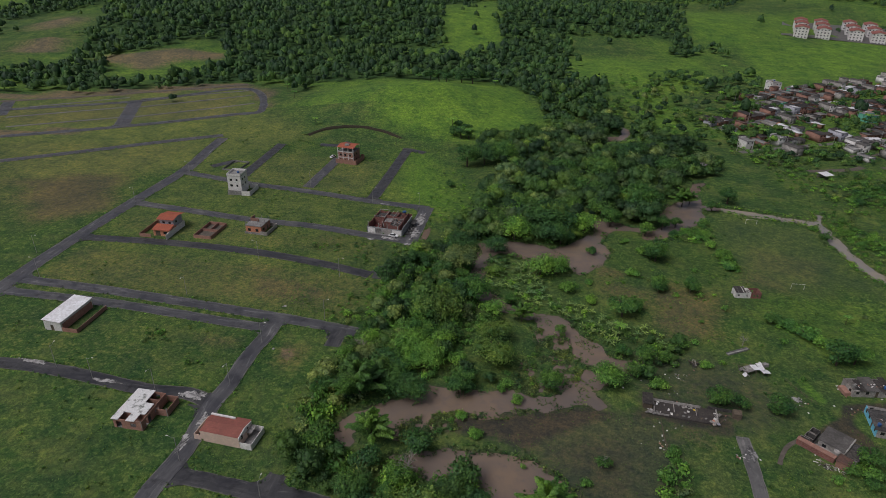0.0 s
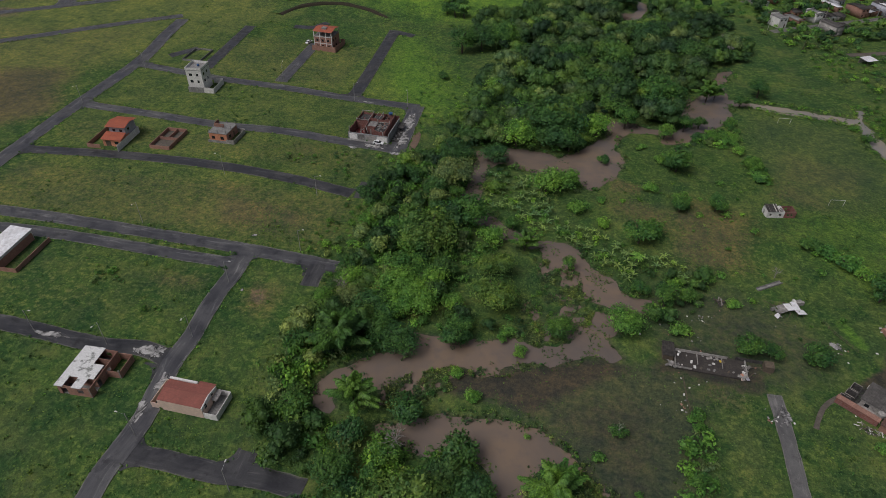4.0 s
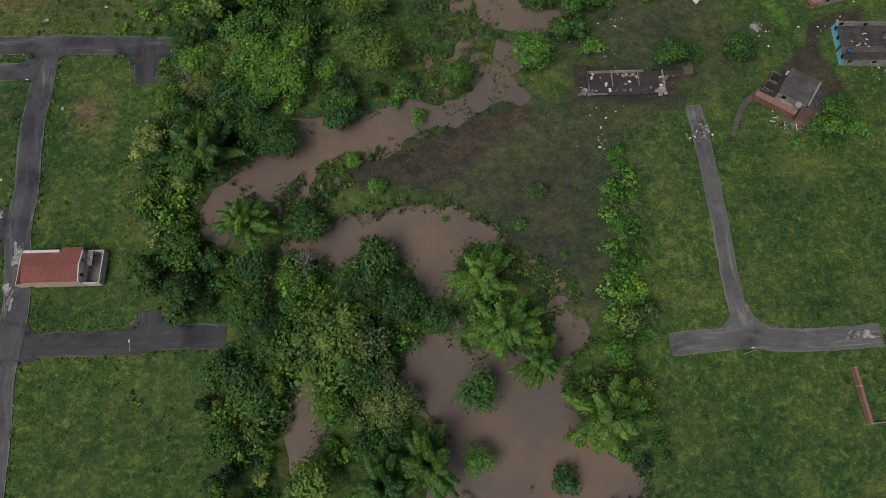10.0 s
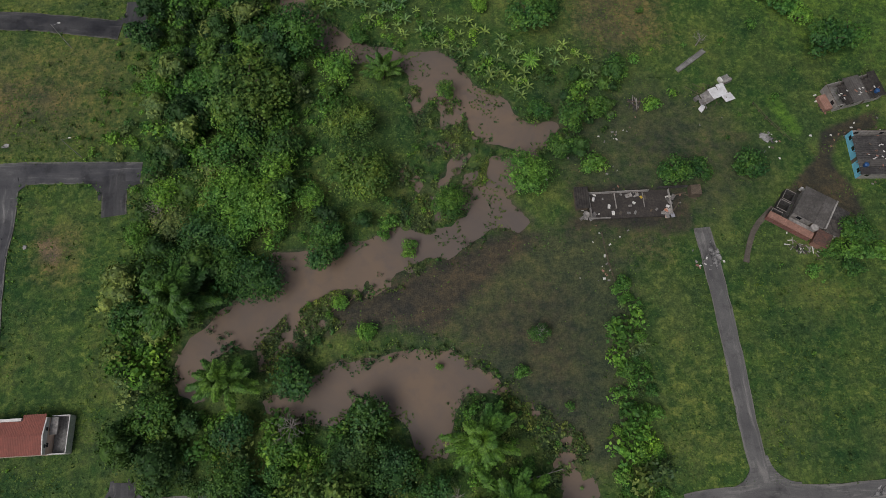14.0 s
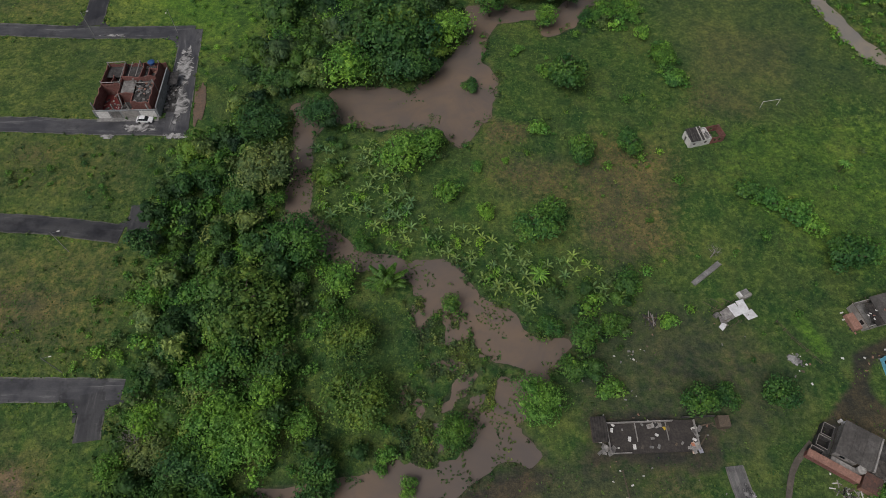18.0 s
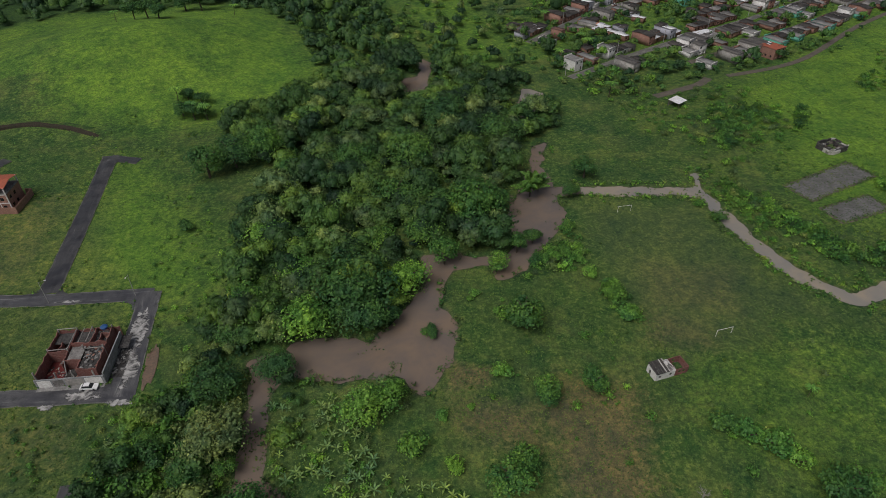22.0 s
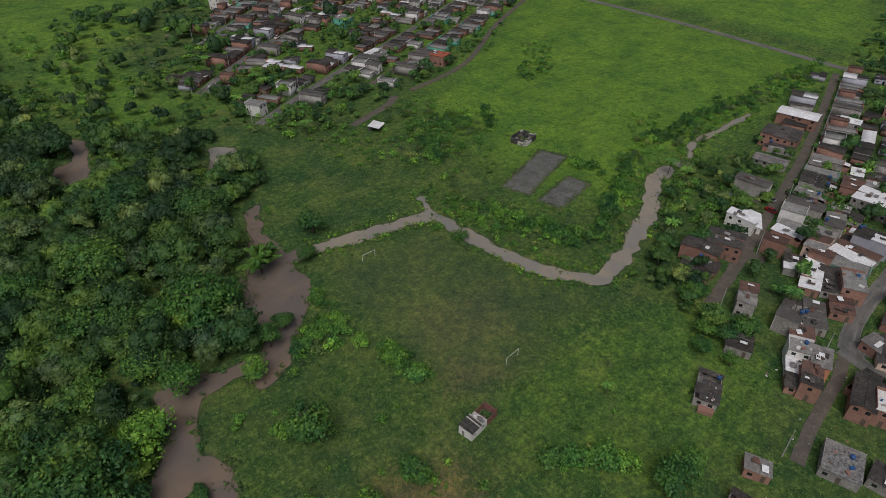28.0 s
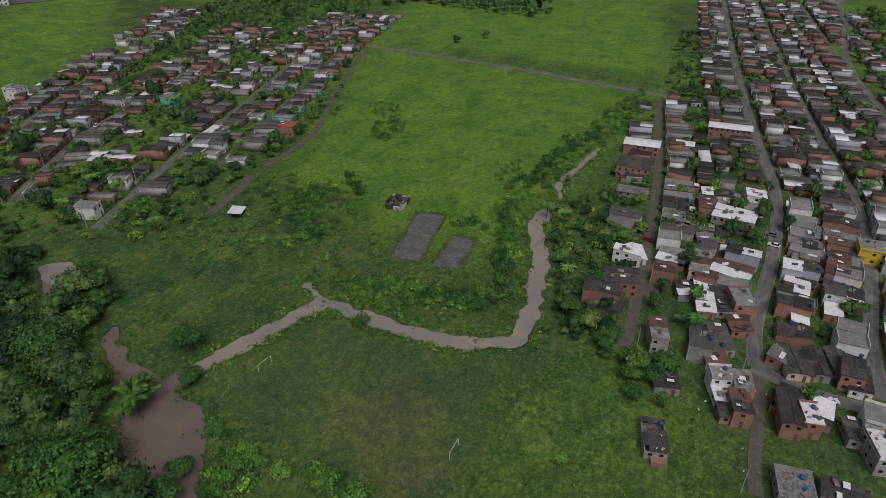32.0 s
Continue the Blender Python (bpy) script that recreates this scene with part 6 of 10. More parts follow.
LITTER = [(92.1, -135.6, 4, 7), (113, -143.2, 1.5, 8), (134.7, -141.2, 3, 8), (90.8, -121, 3, 6), (104.6, -112.5, 5, 5), (216.9, -57.9, 6, 14), (265.3, -38, 4, 8), (122.4, -107.6, 3, 4), (99.3, -130.6, 7, 5), (101.3, -112.1, 1.2, 14), (92.2, -142.7, 1.5, 10), (134.5, -117.2, 1.5, 14), (112.7, -143.8, 1.2, 10), (90.5, -127, 1.3, 18), (97, -125, 3, 12), (108, -130, 2, 12), (136, -137, 2.5, 14), (151, -117, 3, 14), (160, -130, 3, 14), (158, -108, 3, 12), (200, -92, 4, 14), (214, -98, 4, 12), (190, -112, 4, 10)]
POLES = [
    (177.8, -106.5, 10),
    (215, -99, 10),
    (252.6, -93.6, 10),
    (290.6, -91.7, 10),
    (328.2, -86.4, 10),
    (365, -77.3, 10),
    (401.4, -66.5, 10),
    (438, -56.3, 10),
    (474.6, -46.1, 10),
    (511.4, -36.3, 10),
    (548.2, -26.8, 10),
    (585, -17.4, 10),
    (621.8, -8, 10),
    (658.7, 1.1, 10),
    (695.6, 10.2, 10),
    (732.5, 19.2, 10),
    (769.4, 28.2, 10),
    (210.9, -72.1, 10),
    (246.2, -65, 10),
    (281.3, -57.4, 10),
    (316.3, -49, 10),
    (351.2, -39.9, 10),
    (385.7, -29.5, 10),
    (420.1, -19.2, 10),
    (168.3, 127.8, 10),
    (201.9, 145.5, 10),
]
POLES += [
    (235.9, 162.5, 10),
    (270.5, 178.2, 10),
    (305.1, 194, 10),
    (339.3, 210.6, 10),
    (373.5, 227.2, 10),
    (407.7, 243.7, 10),
    (442.5, 258.8, 10),
    (478.2, 271.9, 10),
    (513.8, 285.1, 10),
    (161.3, 177.2, 10),
    (191.3, 200.5, 10),
    (221.3, 223.9, 10),
    (255.3, 240.7, 10),
    (289.4, 257.5, 10),
    (323.5, 274.3, 10),
    (356.3, 293.5, 10),
    (389, 312.8, 10),
    (421.8, 332, 10),
    (191.9, 249.2, 10),
    (223.3, 274, 10),
    (255.2, 298.1, 10),
    (287.1, 322.2, 10),
    (319.1, 346.2, 10),
    (351.3, 369.9, 10),
    (383.5, 393.6, 10),
    (415.8, 417.3, 10),
]
POLES += [
    (448, 441, 10),
]
CARS = [
    (-70.7, 56.9, 75, M_CAR, 'white car parked beside the tall brick house'),
    (273.9, -55.6, 80, M_CARR, 'small red hatchback parked on the dirt lane'),
    (281.1, -51.9, 80, M_CARG, 'small grey car parked on the dirt lane'),
    (294.1, -95.2, 85, M_CAR, 'white car standing on the town street'),
    (301.9, -93, 85, M_CARG, 'dark silver car on the town street'),
    (219.2, -119, -20, M_CARG, 'silver car parked at the street corner'),
    (218.7, -120.2, -60, M_CAR, 'white car parked beside the houses'),
    (234.5, 228.3, 30, M_CAR, 'white car parked in the village street'),
    (224.4, 221.5, 30, M_CARG, 'silver car parked in the village street'),
]
LAMPS = [
    (-31.1, -122.6, 0),
    (-31.2, -144, 270),
    (-29.4, -174, 180),
    (-3.1, -182.7, 90),
    (-20.9, -75.7, 0),
    (-70.6, -100.8, 270),
    (-57.7, -68.8, 180),
    (-132.4, -100.3, 180),
    (-16.1, -105, 0),
    (-86.7, -147.1, 90),
    (-72, -150.1, 0),
    (-51.4, -150.4, 270),
    (-147.8, -83.7, 0),
    (-141.1, -27.7, 270),
    (-134.5, 10.4, 180),
    (-66.6, 11.1, 90),
    (-29.1, -2.5, 0),
    (-5.4, -3.5, 270),
    (111.9, -191.5, 180),
]
R1 = (137.3, -134.8)
HEAP = (128.3, -101.5)
TIMBER = (106.4, -104.8)
FENCE = [(132.5, -107.8), (134.4, -111.8), (138.3, -117.9)]
FENCE_RUIN = [(92.8, -134.7), (93, -141.7), (93.6, -145.9)]

rng = np.random.default_rng(7)


def near_line(px, py, line):
    """The distance of each point from a line of points."""
    best = np.full(px.shape, 1e9)
    for (ax, ay), (bx, by) in zip(line[:-1], line[1:]):
        dx, dy = bx - ax, by - ay
        s = np.clip(((px - ax) * dx + (py - ay) * dy) / (dx * dx + dy * dy + 1e-9), 0, 1)
        best = np.minimum(best, np.hypot(px - ax - s * dx, py - ay - s * dy))
    return best


def inside(px, py, poly):
    hit = np.zeros(px.shape, bool)
    for (ax, ay), (bx, by) in zip(poly, poly[1:] + poly[:1]):
        if ay != by:
            hit ^= ((ay > py) != (by > py)) & (px < (bx - ax) * (py - ay) / (by - ay) + ax)
    return hit


def depth_in(px, py, poly):
    """How far each point lies inside an outline; below zero outside."""
    d = near_line(px, py, poly + poly[:1])
    return np.where(inside(px, py, poly), d, -d)


def lattice(px, py, size, seed):
    """Smooth value noise between -1 and 1."""
    g = np.random.default_rng(seed).uniform(-1, 1, (128, 128))
    u, v = px / size, py / size
    iu, iv = np.floor(u).astype(int), np.floor(v).astype(int)
    fu, fv = u - iu, v - iv
    fu, fv = fu * fu * (3 - 2 * fu), fv * fv * (3 - 2 * fv)
    iu, iv, ju, jv = iu % 128, iv % 128, (iu + 1) % 128, (iv + 1) % 128
    return (g[iu, iv] * (1 - fu) + g[ju, iv] * fu) * (1 - fv) + (g[iu, jv] * (1 - fu) + g[ju, jv] * fu) * fv


def wet(px, py):
    """How far inside the flooded ground each point lies."""
    s = np.full(px.shape, -50.0)
    for poly in PONDS:
        s = np.maximum(s, depth_in(px, py, poly))
    for line, half in CHANNELS:
        s = np.maximum(s, half - near_line(px, py, line))
    for poly in MARSHES:
        land = 1.8 * lattice(px, py, 3.4, 6) + 2.2 * lattice(px, py, 1.7, 7) + 0.35
        s = np.where(inside(px, py, poly), np.where(s > 0, np.minimum(s, land), np.maximum(s, np.minimum(land, 0.6 * depth_in(px, py, poly)) - 0.3)), s)
    return s + 1.1 * lattice(px, py, 4.0, 3) + 0.6 * lattice(px, py, 1.7, 4)


HILLS = [(-62, 172, 62, 44, 13), (-20, 205, 60, 50, 9), (-420, 420, 130, 120, 22), (-150, 560, 220, 120, 26), (160, 620, 200, 130, 24), (500, 900, 300, 160, 30), (-700, 800, 300, 220, 40), (120, 330, 70, 60, 6), (-470, 300, 38, 14, 9), (-325, 285, 30, 20, 6), (-530, 400, 50, 26, 8)]


def hill(px, py):
    z = np.zeros(np.shape(px))
    for x, y, sx, sy, h in HILLS:
        z = z + h * np.exp(-(((px - x) / sx) ** 2 + ((py - y) / sy) ** 2))
    return z * np.clip((np.hypot(px - 40, (py + 60)) - 110) / 60, 0, 1) * np.clip((py - 85) / 20, 0, 1)


def axis(lo, hi, step, far, n):
    inner = np.arange(lo, hi + step, step)
    grow = np.geomspace(1, far, n) - 1 + step * np.arange(1, n + 1)
    return np.concatenate([lo - grow[::-1], inner, inner[-1] + grow])


def terrain():
    gx, gy = axis(-20, 350, 1.55, 5000, 60), axis(-225, 175, 1.55, 5000, 60)
    X, Y = np.meshgrid(gx, gy, indexing="ij")
    px, py = X.ravel(), Y.ravel()
    close = (px > -40) & (px < 360) & (py > -235) & (py < 200)
    s = np.full(px.shape, -50.0)
    s[close] = wet(px[close], py[close])
    t = np.clip((s + 2.1) / 5.0, 0, 1)
    t = t * t * (3 - 2 * t)
    z = hill(px, py) - 1.0 * t + 0.03 * lattice(px, py, 9, 5)
    nx, ny = len(gx), len(gy)
    idx = np.arange(nx * ny).reshape(nx, ny)
    faces = np.stack([idx[:-1, :-1], idx[1:, :-1], idx[1:, 1:], idx[:-1, 1:]], -1).reshape(-1, 4)
    me = big_mesh("ground", np.stack([px, py, z], -1), faces, M_GROUND, True)
    masks = {k: np.zeros(px.shape, np.float32) for k in ("mud", "bog", "straw", "dry", "field", "lush", "earth", "shady_floor")}
    masks["mud"] = 0.7 * np.clip((s + 1.6) / 2.2, 0, 1)
    for key, poly, soft, amount in PATCHES:
        masks[key] = np.maximum(masks[key], amount * np.clip(depth_in(px, py, poly) / soft + 0.5, 0, 1))
    for poly in EARTHWORKS:
        masks["earth"] = np.maximum(masks["earth"], np.clip(depth_in(px, py, poly) / 14 + 0.5, 0, 1) * np.clip(0.75 + 0.7 * lattice(px, py, 18, 63), 0, 1))
    # the forest floor is darkened in its colour between the far crowns
    masks["shady_floor"] = 0.95 * np.clip(depth_in(px, py, FOREST) / 30 + 0.5, 0, 1)
    masks["lush"] = np.maximum(masks["lush"], np.where((py > 150) | (px > 480), 0.7 * np.clip(lattice(px, py, 90, 61) + 0.6, 0, 1), 0))
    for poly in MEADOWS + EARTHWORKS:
        masks["shady_floor"] = masks["shady_floor"] * np.clip(0.5 - depth_in(px, py, poly) / 25, 0, 1)
    for poly in MEADOWS[-6:]:
        masks["lush"] = np.maximum(masks["lush"], 0.8 * np.clip(depth_in(px, py, poly) / 25 + 0.5, 0, 1))
    for key, values in masks.items():
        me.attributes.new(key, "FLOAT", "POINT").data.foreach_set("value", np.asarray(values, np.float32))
    return tagged(new("ground", me), "green weedy grassland with muddy flooded hollows", "ground", kind="structure")


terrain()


def sheet(name, x0, y0, x1, y1, z, material, label):
    """A level sheet of water under the banks of its hollow."""
    m = Mesh()
    m.add([(x0, y0, z), (x1, y0, z), (x1, y1, z), (x0, y1, z)], [(0, 1, 2, 3)])
    return tagged(part(name, m, material), label, "water", kind="structure")


sheet("water_river", -10, -218, 140, 192, -0.42, M_WATER, "still muddy brown flood water between grassy banks")
sheet("water_stream", 140, -60, 354, 192, -0.42, M_STREAM, "shallow grey stream winding through the meadow")


def smooth_line(line, step=2.0):
    out = []
    p = [Vector((*q, 0)) for q in line]
    for i in range(len(p) - 1):
        a, b, c, d = p[max(i - 1, 0)], p[i], p[i + 1], p[min(i + 2, len(p) - 1)]
        n = max(1, int((c - b).length / step))
        for k in range(n):
            t = k / n
            out.append(0.5 * ((2 * b) + (c - a) * t + (2 * a - 5 * b + 4 * c - d) * t * t + (3 * b - a - 3 * c + d) * t ** 3))
    return out + [p[-1]]


def ribbon(name, line, width, z, material, label, category="road", ragged=0.25, thick=0.25, kind="structure", taper=False):
    """A paved or washed strip along a line, with uneven edges."""
    pts = smooth_line(line)
    m, top = Mesh(), []
    for i, q in enumerate(pts):
        way = (pts[min(i + 1, len(pts) - 1)] - pts[max(i - 1, 0)]).normalized()
        side = Vector((-way.y, way.x, 0))
        full = math.sin(math.pi * (i + 0.5) / len(pts)) if taper else 1.0
        wl_, wr_ = (full * width / 2 + (full if taper else 1.0) * ragged * (noise.noise((q.x * 0.3, q.y * 0.3, s)) + 0.5 * noise.noise((q.x, q.y, s))) for s in (1, 9))
        h = float(hill(np.array(q.x), np.array(q.y)))
        up = Vector((0, 0, z + h))
        top += [q + side * wl_ + up, q + side * (wl_ - 1.1 * min(1, width / 5)) + up, q - side * (wr_ - 1.1 * min(1, width / 5)) + up, q - side * wr_ + up]
    n = len(pts)
    low = [v - Vector((0, 0, thick)) for v in top]
    k = 4 * n
    f = [(4 * i + j, 4 * i + j + 1, 4 * i + j + 5, 4 * i + j + 4) for i in range(n - 1) for j in range(3)]
    f += [(4 * i, 4 * i + 4, k + 4 * i + 4, k + 4 * i) for i in range(n - 1)] + [(4 * i + 7, 4 * i + 3, k + 4 * i + 3, k + 4 * i + 7) for i in range(n - 1)]
    f += [(0, k, k + 3, 3), (k - 1, 2 * k - 1, 2 * k - 4, k - 4)]
    m.add(top + low, f)
    ob = part(name, m, material)
    run = np.concatenate([[0], np.cumsum([(b - a).length for a, b in zip(pts[:-1], pts[1:])])])
    track = np.zeros((4 * n, 3), np.float32)
    track[:, 0] = np.repeat(run, 4) + 3.17 * line[0][0]
    track[:, 1] = np.tile([width / 2, width / 2 - 1.1, 1.1 - width / 2, -width / 2], n)
    track[:, 2] = np.tile([1, 0, 0, 1], n)
    tx, ty = np.array([q.x for q in top]), np.array([q.y for q in top])
    for other, broad, *_ in ROADS:
        if other is not line:
            track[:, 2] *= near_line(tx, ty, other) > broad / 2 + 0.6
    if len(ob.data.vertices) == 8 * n:
        ob.data.attributes.new("track", "FLOAT_VECTOR", "POINT").data.foreach_set("vector", np.concatenate([track, track]).ravel())
    return tagged(ob, label, category, kind=kind)


def fillet(corner, u, v, radius, z, material):
    """The curved apron that fills the corner between two roads that meet."""
    arc = [corner + u * radius + v * radius - u * radius * math.sin(a) - v * radius * math.cos(a) for a in (math.pi / 2 * k / 8 for k in range(9))]
    back = corner - 0.6 * (u + v)
    ring = [back + u * (radius + 0.6), *arc, back + v * (radius + 0.6)]
    if u.x * v.y - u.y * v.x < 0:
        ring = ring[::-1]
    ring = [(q.x, q.y, z) for q in ([back] + ring if u.x * v.y - u.y * v.x > 0 else [back] + ring)]
    k = len(ring)
    m = Mesh().add(ring + [(x, y, z - 0.2) for x, y, z in ring], [(0, i, i + 1) for i in range(1, k - 1)] + [(i, i + k, (i + 1) % k + k, (i + 1) % k) for i in range(k)])
    ob = part("road_corner", m, material)
    track = np.array([(x, y, 0.0) for x, y, z_ in ring] * 2, np.float32)
    ob.data.attributes.new("track", "FLOAT_VECTOR", "POINT").data.foreach_set("vector", track.ravel())
    return tagged(ob, "rounded asphalt corner where two roads meet", "road", kind="structure")


level, levels = 0.07, []
for line, width, mat, label in ROADS:
    level = 0.075 + (level - 0.075 + 0.0045) % 0.09
    levels.append(level)
    ribbon("road", line, width, level, mat, label)
for i, (line, width, mat, label) in enumerate(ROADS):
    for end, inner in ((line[0], line[1]), (line[-1], line[-2])):
        for j, (other, broad, *_) in enumerate(ROADS):
            if j == i or width < 3 or broad < 3:
                continue
            for (ax, ay), (bx, by) in zip(other[:-1], other[1:]):
                a, b, e = Vector((ax, ay)), Vector((bx, by)), Vector(end)
                u = (b - a).normalized()
                s = (e - a).dot(u)
                v = Vector(inner) - e
                v = (v - u * v.dot(u)).normalized()
                if not -0.5 < s < (b - a).length - 0.5 or abs((e - a - u * s).dot(v)) > broad / 2 + 1.5 or abs((Vector(inner) - e).normalized().dot(u)) > 0.5 or e.y > 90:
                    continue
                foot = a + u * s + v * (broad / 2 - 0.15)
                for sd in (-1, 1):
                    far = a + u * (s + sd * (width / 2 + 3.0))
                    if near_line(np.array([far.x]), np.array([far.y]), other)[0] > 1.0:
                        continue
                    fillet(foot + u * sd * (width / 2 - 0.1), u * sd, v, 5.0 if mat is M_LANE else 4.0, levels[i] + 0.0015 + 0.0012 * sd, mat)

# ---- plants ----
def leaf_cards(pts, nrm, size, r, curl=0.35):
    """Small folded leaf clumps: two triangles' worth of quads at each point, facing about along nrm."""
    n = len(pts)
    a = r.normal(size=(n, 3))
    nrm = nrm + 0.5 * r.normal(size=(n, 3))
    nrm /= np.linalg.norm(nrm, axis=1, keepdims=True)
    u = np.cross(nrm, a)
    u /= np.linalg.norm(u, axis=1, keepdims=True) + 1e-9
    w = np.cross(nrm, u)
    s = (size * r.uniform(0.6, 1.4, n))[:, None]
    v = np.stack([pts - u * s * 0.5, pts - w * s * 0.32 - nrm * s * curl * 0.5, pts + u * s * 0.5, pts + w * s * 0.32 - nrm * s * curl * 0.5], 1).reshape(-1, 3)
    return v, np.arange(4 * n).reshape(n, 4)


def lobe_crown(seed, radius, height, lobes, cards, size, flat=0.75, heart=True, dense=0.45):
    """A crown of several uneven lobes, each clothed in leaf clumps; its foot is at z = 0."""
    r = np.random.default_rng(seed)
    V, F, k = [], [], 0
    for i in range(lobes):
        ang, dist = r.uniform(0, 6.283), radius * (0.0 if i == 0 else r.uniform(0.35, 0.68))
        rad = radius * (r.uniform(0.55, 0.7) if i == 0 else r.uniform(0.28, 0.5))
        c = np.array([dist * math.cos(ang), dist * math.sin(ang), height * (0.66 if i == 0 else r.uniform(0.42, 0.78))])
        n = int(cards * (rad / radius) ** 2 * 2.6 / (1 + 0.25 * lobes)) + min(12, cards // 20)
        d = r.normal(size=(n, 3))
        d[:, 2] = np.abs(d[:, 2]) * 1.15 - 0.35
        d /= np.linalg.norm(d, axis=1, keepdims=True)
        bumps = 1 + 0.2 * np.sin(d[:, 0] * 9 + i) * np.cos(d[:, 1] * 8 + 2 * i) + 0.1 * np.sin(d[:, 2] * 11 + d[:, 0] * 5) + 0.1 * r.normal(size=n)
        p = c + d * (rad * bumps)[:, None] * np.array([1, 1, flat])
        v, f = leaf_cards(p, d + np.array([0, 0, 0.45]), size, r)
        V.append(v), F.append(f + k)
        k += len(v)
        if not heart and i:
            continue
        # the dense heart of the lobe, in rings of quads
        th, ph = np.meshgrid(np.linspace(0, 6.283, 6, endpoint=False), np.linspace(-0.4, 1.5, 3), indexing="ij")
        core = c + dense * rad * np.stack([np.cos(th) * np.cos(ph), np.sin(th) * np.cos(ph), flat * np.sin(ph)], -1) * (1 + 0.12 * r.normal(size=(6, 3, 1)))
        idx = np.arange(18).reshape(6, 3)
        nx = np.roll(idx, -1, 0)
        V.append(core.reshape(-1, 3)), F.append(np.stack([idx[:, :-1], nx[:, :-1], nx[:, 1:], idx[:, 1:]], -1).reshape(-1, 4) + k)
        k += 18
    return np.concatenate(V), np.concatenate(F)


def plume_crown(seed, radius, height, plumes, leaves, blade):
    """Arching feathery plumes that spring from one stool, as giant bamboo does: each culm carries a drooping tuft of narrow leaves."""
    r = np.random.default_rng(seed)
    V, F, k = [], [], 0
    for i in range(plumes):
        tier = i % 4
        ang = 2.4 * i + r.uniform(-0.4, 0.4)
        reach = radius * (0.3, 0.55, 0.78, 0.98)[tier] * r.uniform(0.8, 1.08)
        top = height * (1.08, 1.0, 0.82, 0.6)[tier] * r.uniform(0.88, 1.08)
        t = r.uniform(0.22, 1.0, leaves) ** 0.8
        along = np.array([np.cos(ang), np.sin(ang), 0.0])
        side = np.array([-np.sin(ang), np.cos(ang), 0.0])
        bow = r.uniform(-0.12, 0.12) * radius
        p = along * (reach * t ** 1.6)[:, None] + side * (bow * t * t)[:, None] + np.array([0, 0, 1.0]) * (top * (1.8 * t - 0.92 * t * t))[:, None]
        wide = 0.165 * radius * np.sin(np.pi * np.clip(0.12 + 0.84 * t, 0, 1)) ** 0.8
        turn = r.uniform(0, 6.283, leaves)
        off = np.sqrt(r.uniform(0.3, 1, leaves)) * wide
        p = p + side * (np.cos(turn) * off)[:, None] + np.array([0, 0, 1.0]) * (np.abs(np.sin(turn)) * off)[:, None]
        way = along * r.uniform(0.2, 0.9, leaves)[:, None] + side * (np.cos(turn) * r.uniform(0.3, 1.1, leaves))[:, None] - np.array([0, 0, 1.0]) * r.uniform(0.1, 0.5, leaves)[:, None]
        way = way / np.linalg.norm(way, axis=1, keepdims=True)
        flat = np.cross(way, np.array([0, 0, 1.0]) + side * (0.9 * np.cos(turn))[:, None] + 0.3 * r.normal(size=(leaves, 3)))
        flat = flat / (np.linalg.norm(flat, axis=1, keepdims=True) + 1e-9) * (blade * r.uniform(0.7, 1.3, leaves))[:, None]
        long = way * (0.6 * r.uniform(0.7, 1.3, leaves))[:, None]
        V.append(np.stack([p - 0.5 * long, p - 0.05 * long - flat, p + 0.6 * long, p - 0.05 * long + flat], 1).reshape(-1, 3))
        F.append(np.arange(4 * leaves).reshape(-1, 4) + k)
        k += 4 * leaves
    return np.concatenate(V), np.concatenate(F)


def trunk_mesh(seed, height, radius, material=None, limbs=4):
    r = random.Random(seed)
    m = Mesh()
    bend = Vector((r.uniform(-0.4, 0.4), r.uniform(-0.4, 0.4), height * 0.55))
    m.beam((0, 0, -0.3), bend, radius, radius * 0.7)
    for i in range(limbs):
        a = 6.283 * i / limbs + r.uniform(-0.4, 0.4)
        m.beam(bend, bend + Vector((math.cos(a) * height * 0.28, math.sin(a) * height * 0.28, height * r.uniform(0.15, 0.35))), radius * 0.55, radius * 0.2, 5)
    return m.data("trunk", material or M_BARK)


# kinds of tree: crown arrays, material, height
TREE_KINDS = {}
for i in range(7):
    lobes = (9, 7, 11, 8, 10, 6, 12)[i]
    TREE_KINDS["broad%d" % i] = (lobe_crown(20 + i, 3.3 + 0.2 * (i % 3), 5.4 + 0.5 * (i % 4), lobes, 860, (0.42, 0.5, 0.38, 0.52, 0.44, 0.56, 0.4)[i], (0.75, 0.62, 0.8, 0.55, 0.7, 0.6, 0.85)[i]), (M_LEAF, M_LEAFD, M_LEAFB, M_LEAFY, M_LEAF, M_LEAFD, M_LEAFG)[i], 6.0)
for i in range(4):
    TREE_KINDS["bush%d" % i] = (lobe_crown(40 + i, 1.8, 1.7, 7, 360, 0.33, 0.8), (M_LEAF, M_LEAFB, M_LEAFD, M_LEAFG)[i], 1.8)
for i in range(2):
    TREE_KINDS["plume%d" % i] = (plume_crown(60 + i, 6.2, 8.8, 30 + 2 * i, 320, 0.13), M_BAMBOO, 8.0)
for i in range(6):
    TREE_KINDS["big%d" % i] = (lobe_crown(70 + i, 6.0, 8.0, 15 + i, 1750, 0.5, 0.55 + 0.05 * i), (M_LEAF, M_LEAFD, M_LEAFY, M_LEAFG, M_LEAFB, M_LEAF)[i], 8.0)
BIG_KINDS = [lobe_crown(140 + i, 6.2, 8.5, 11 + i, 430, 0.8, 0.65, True, 0.8) for i in range(5)]
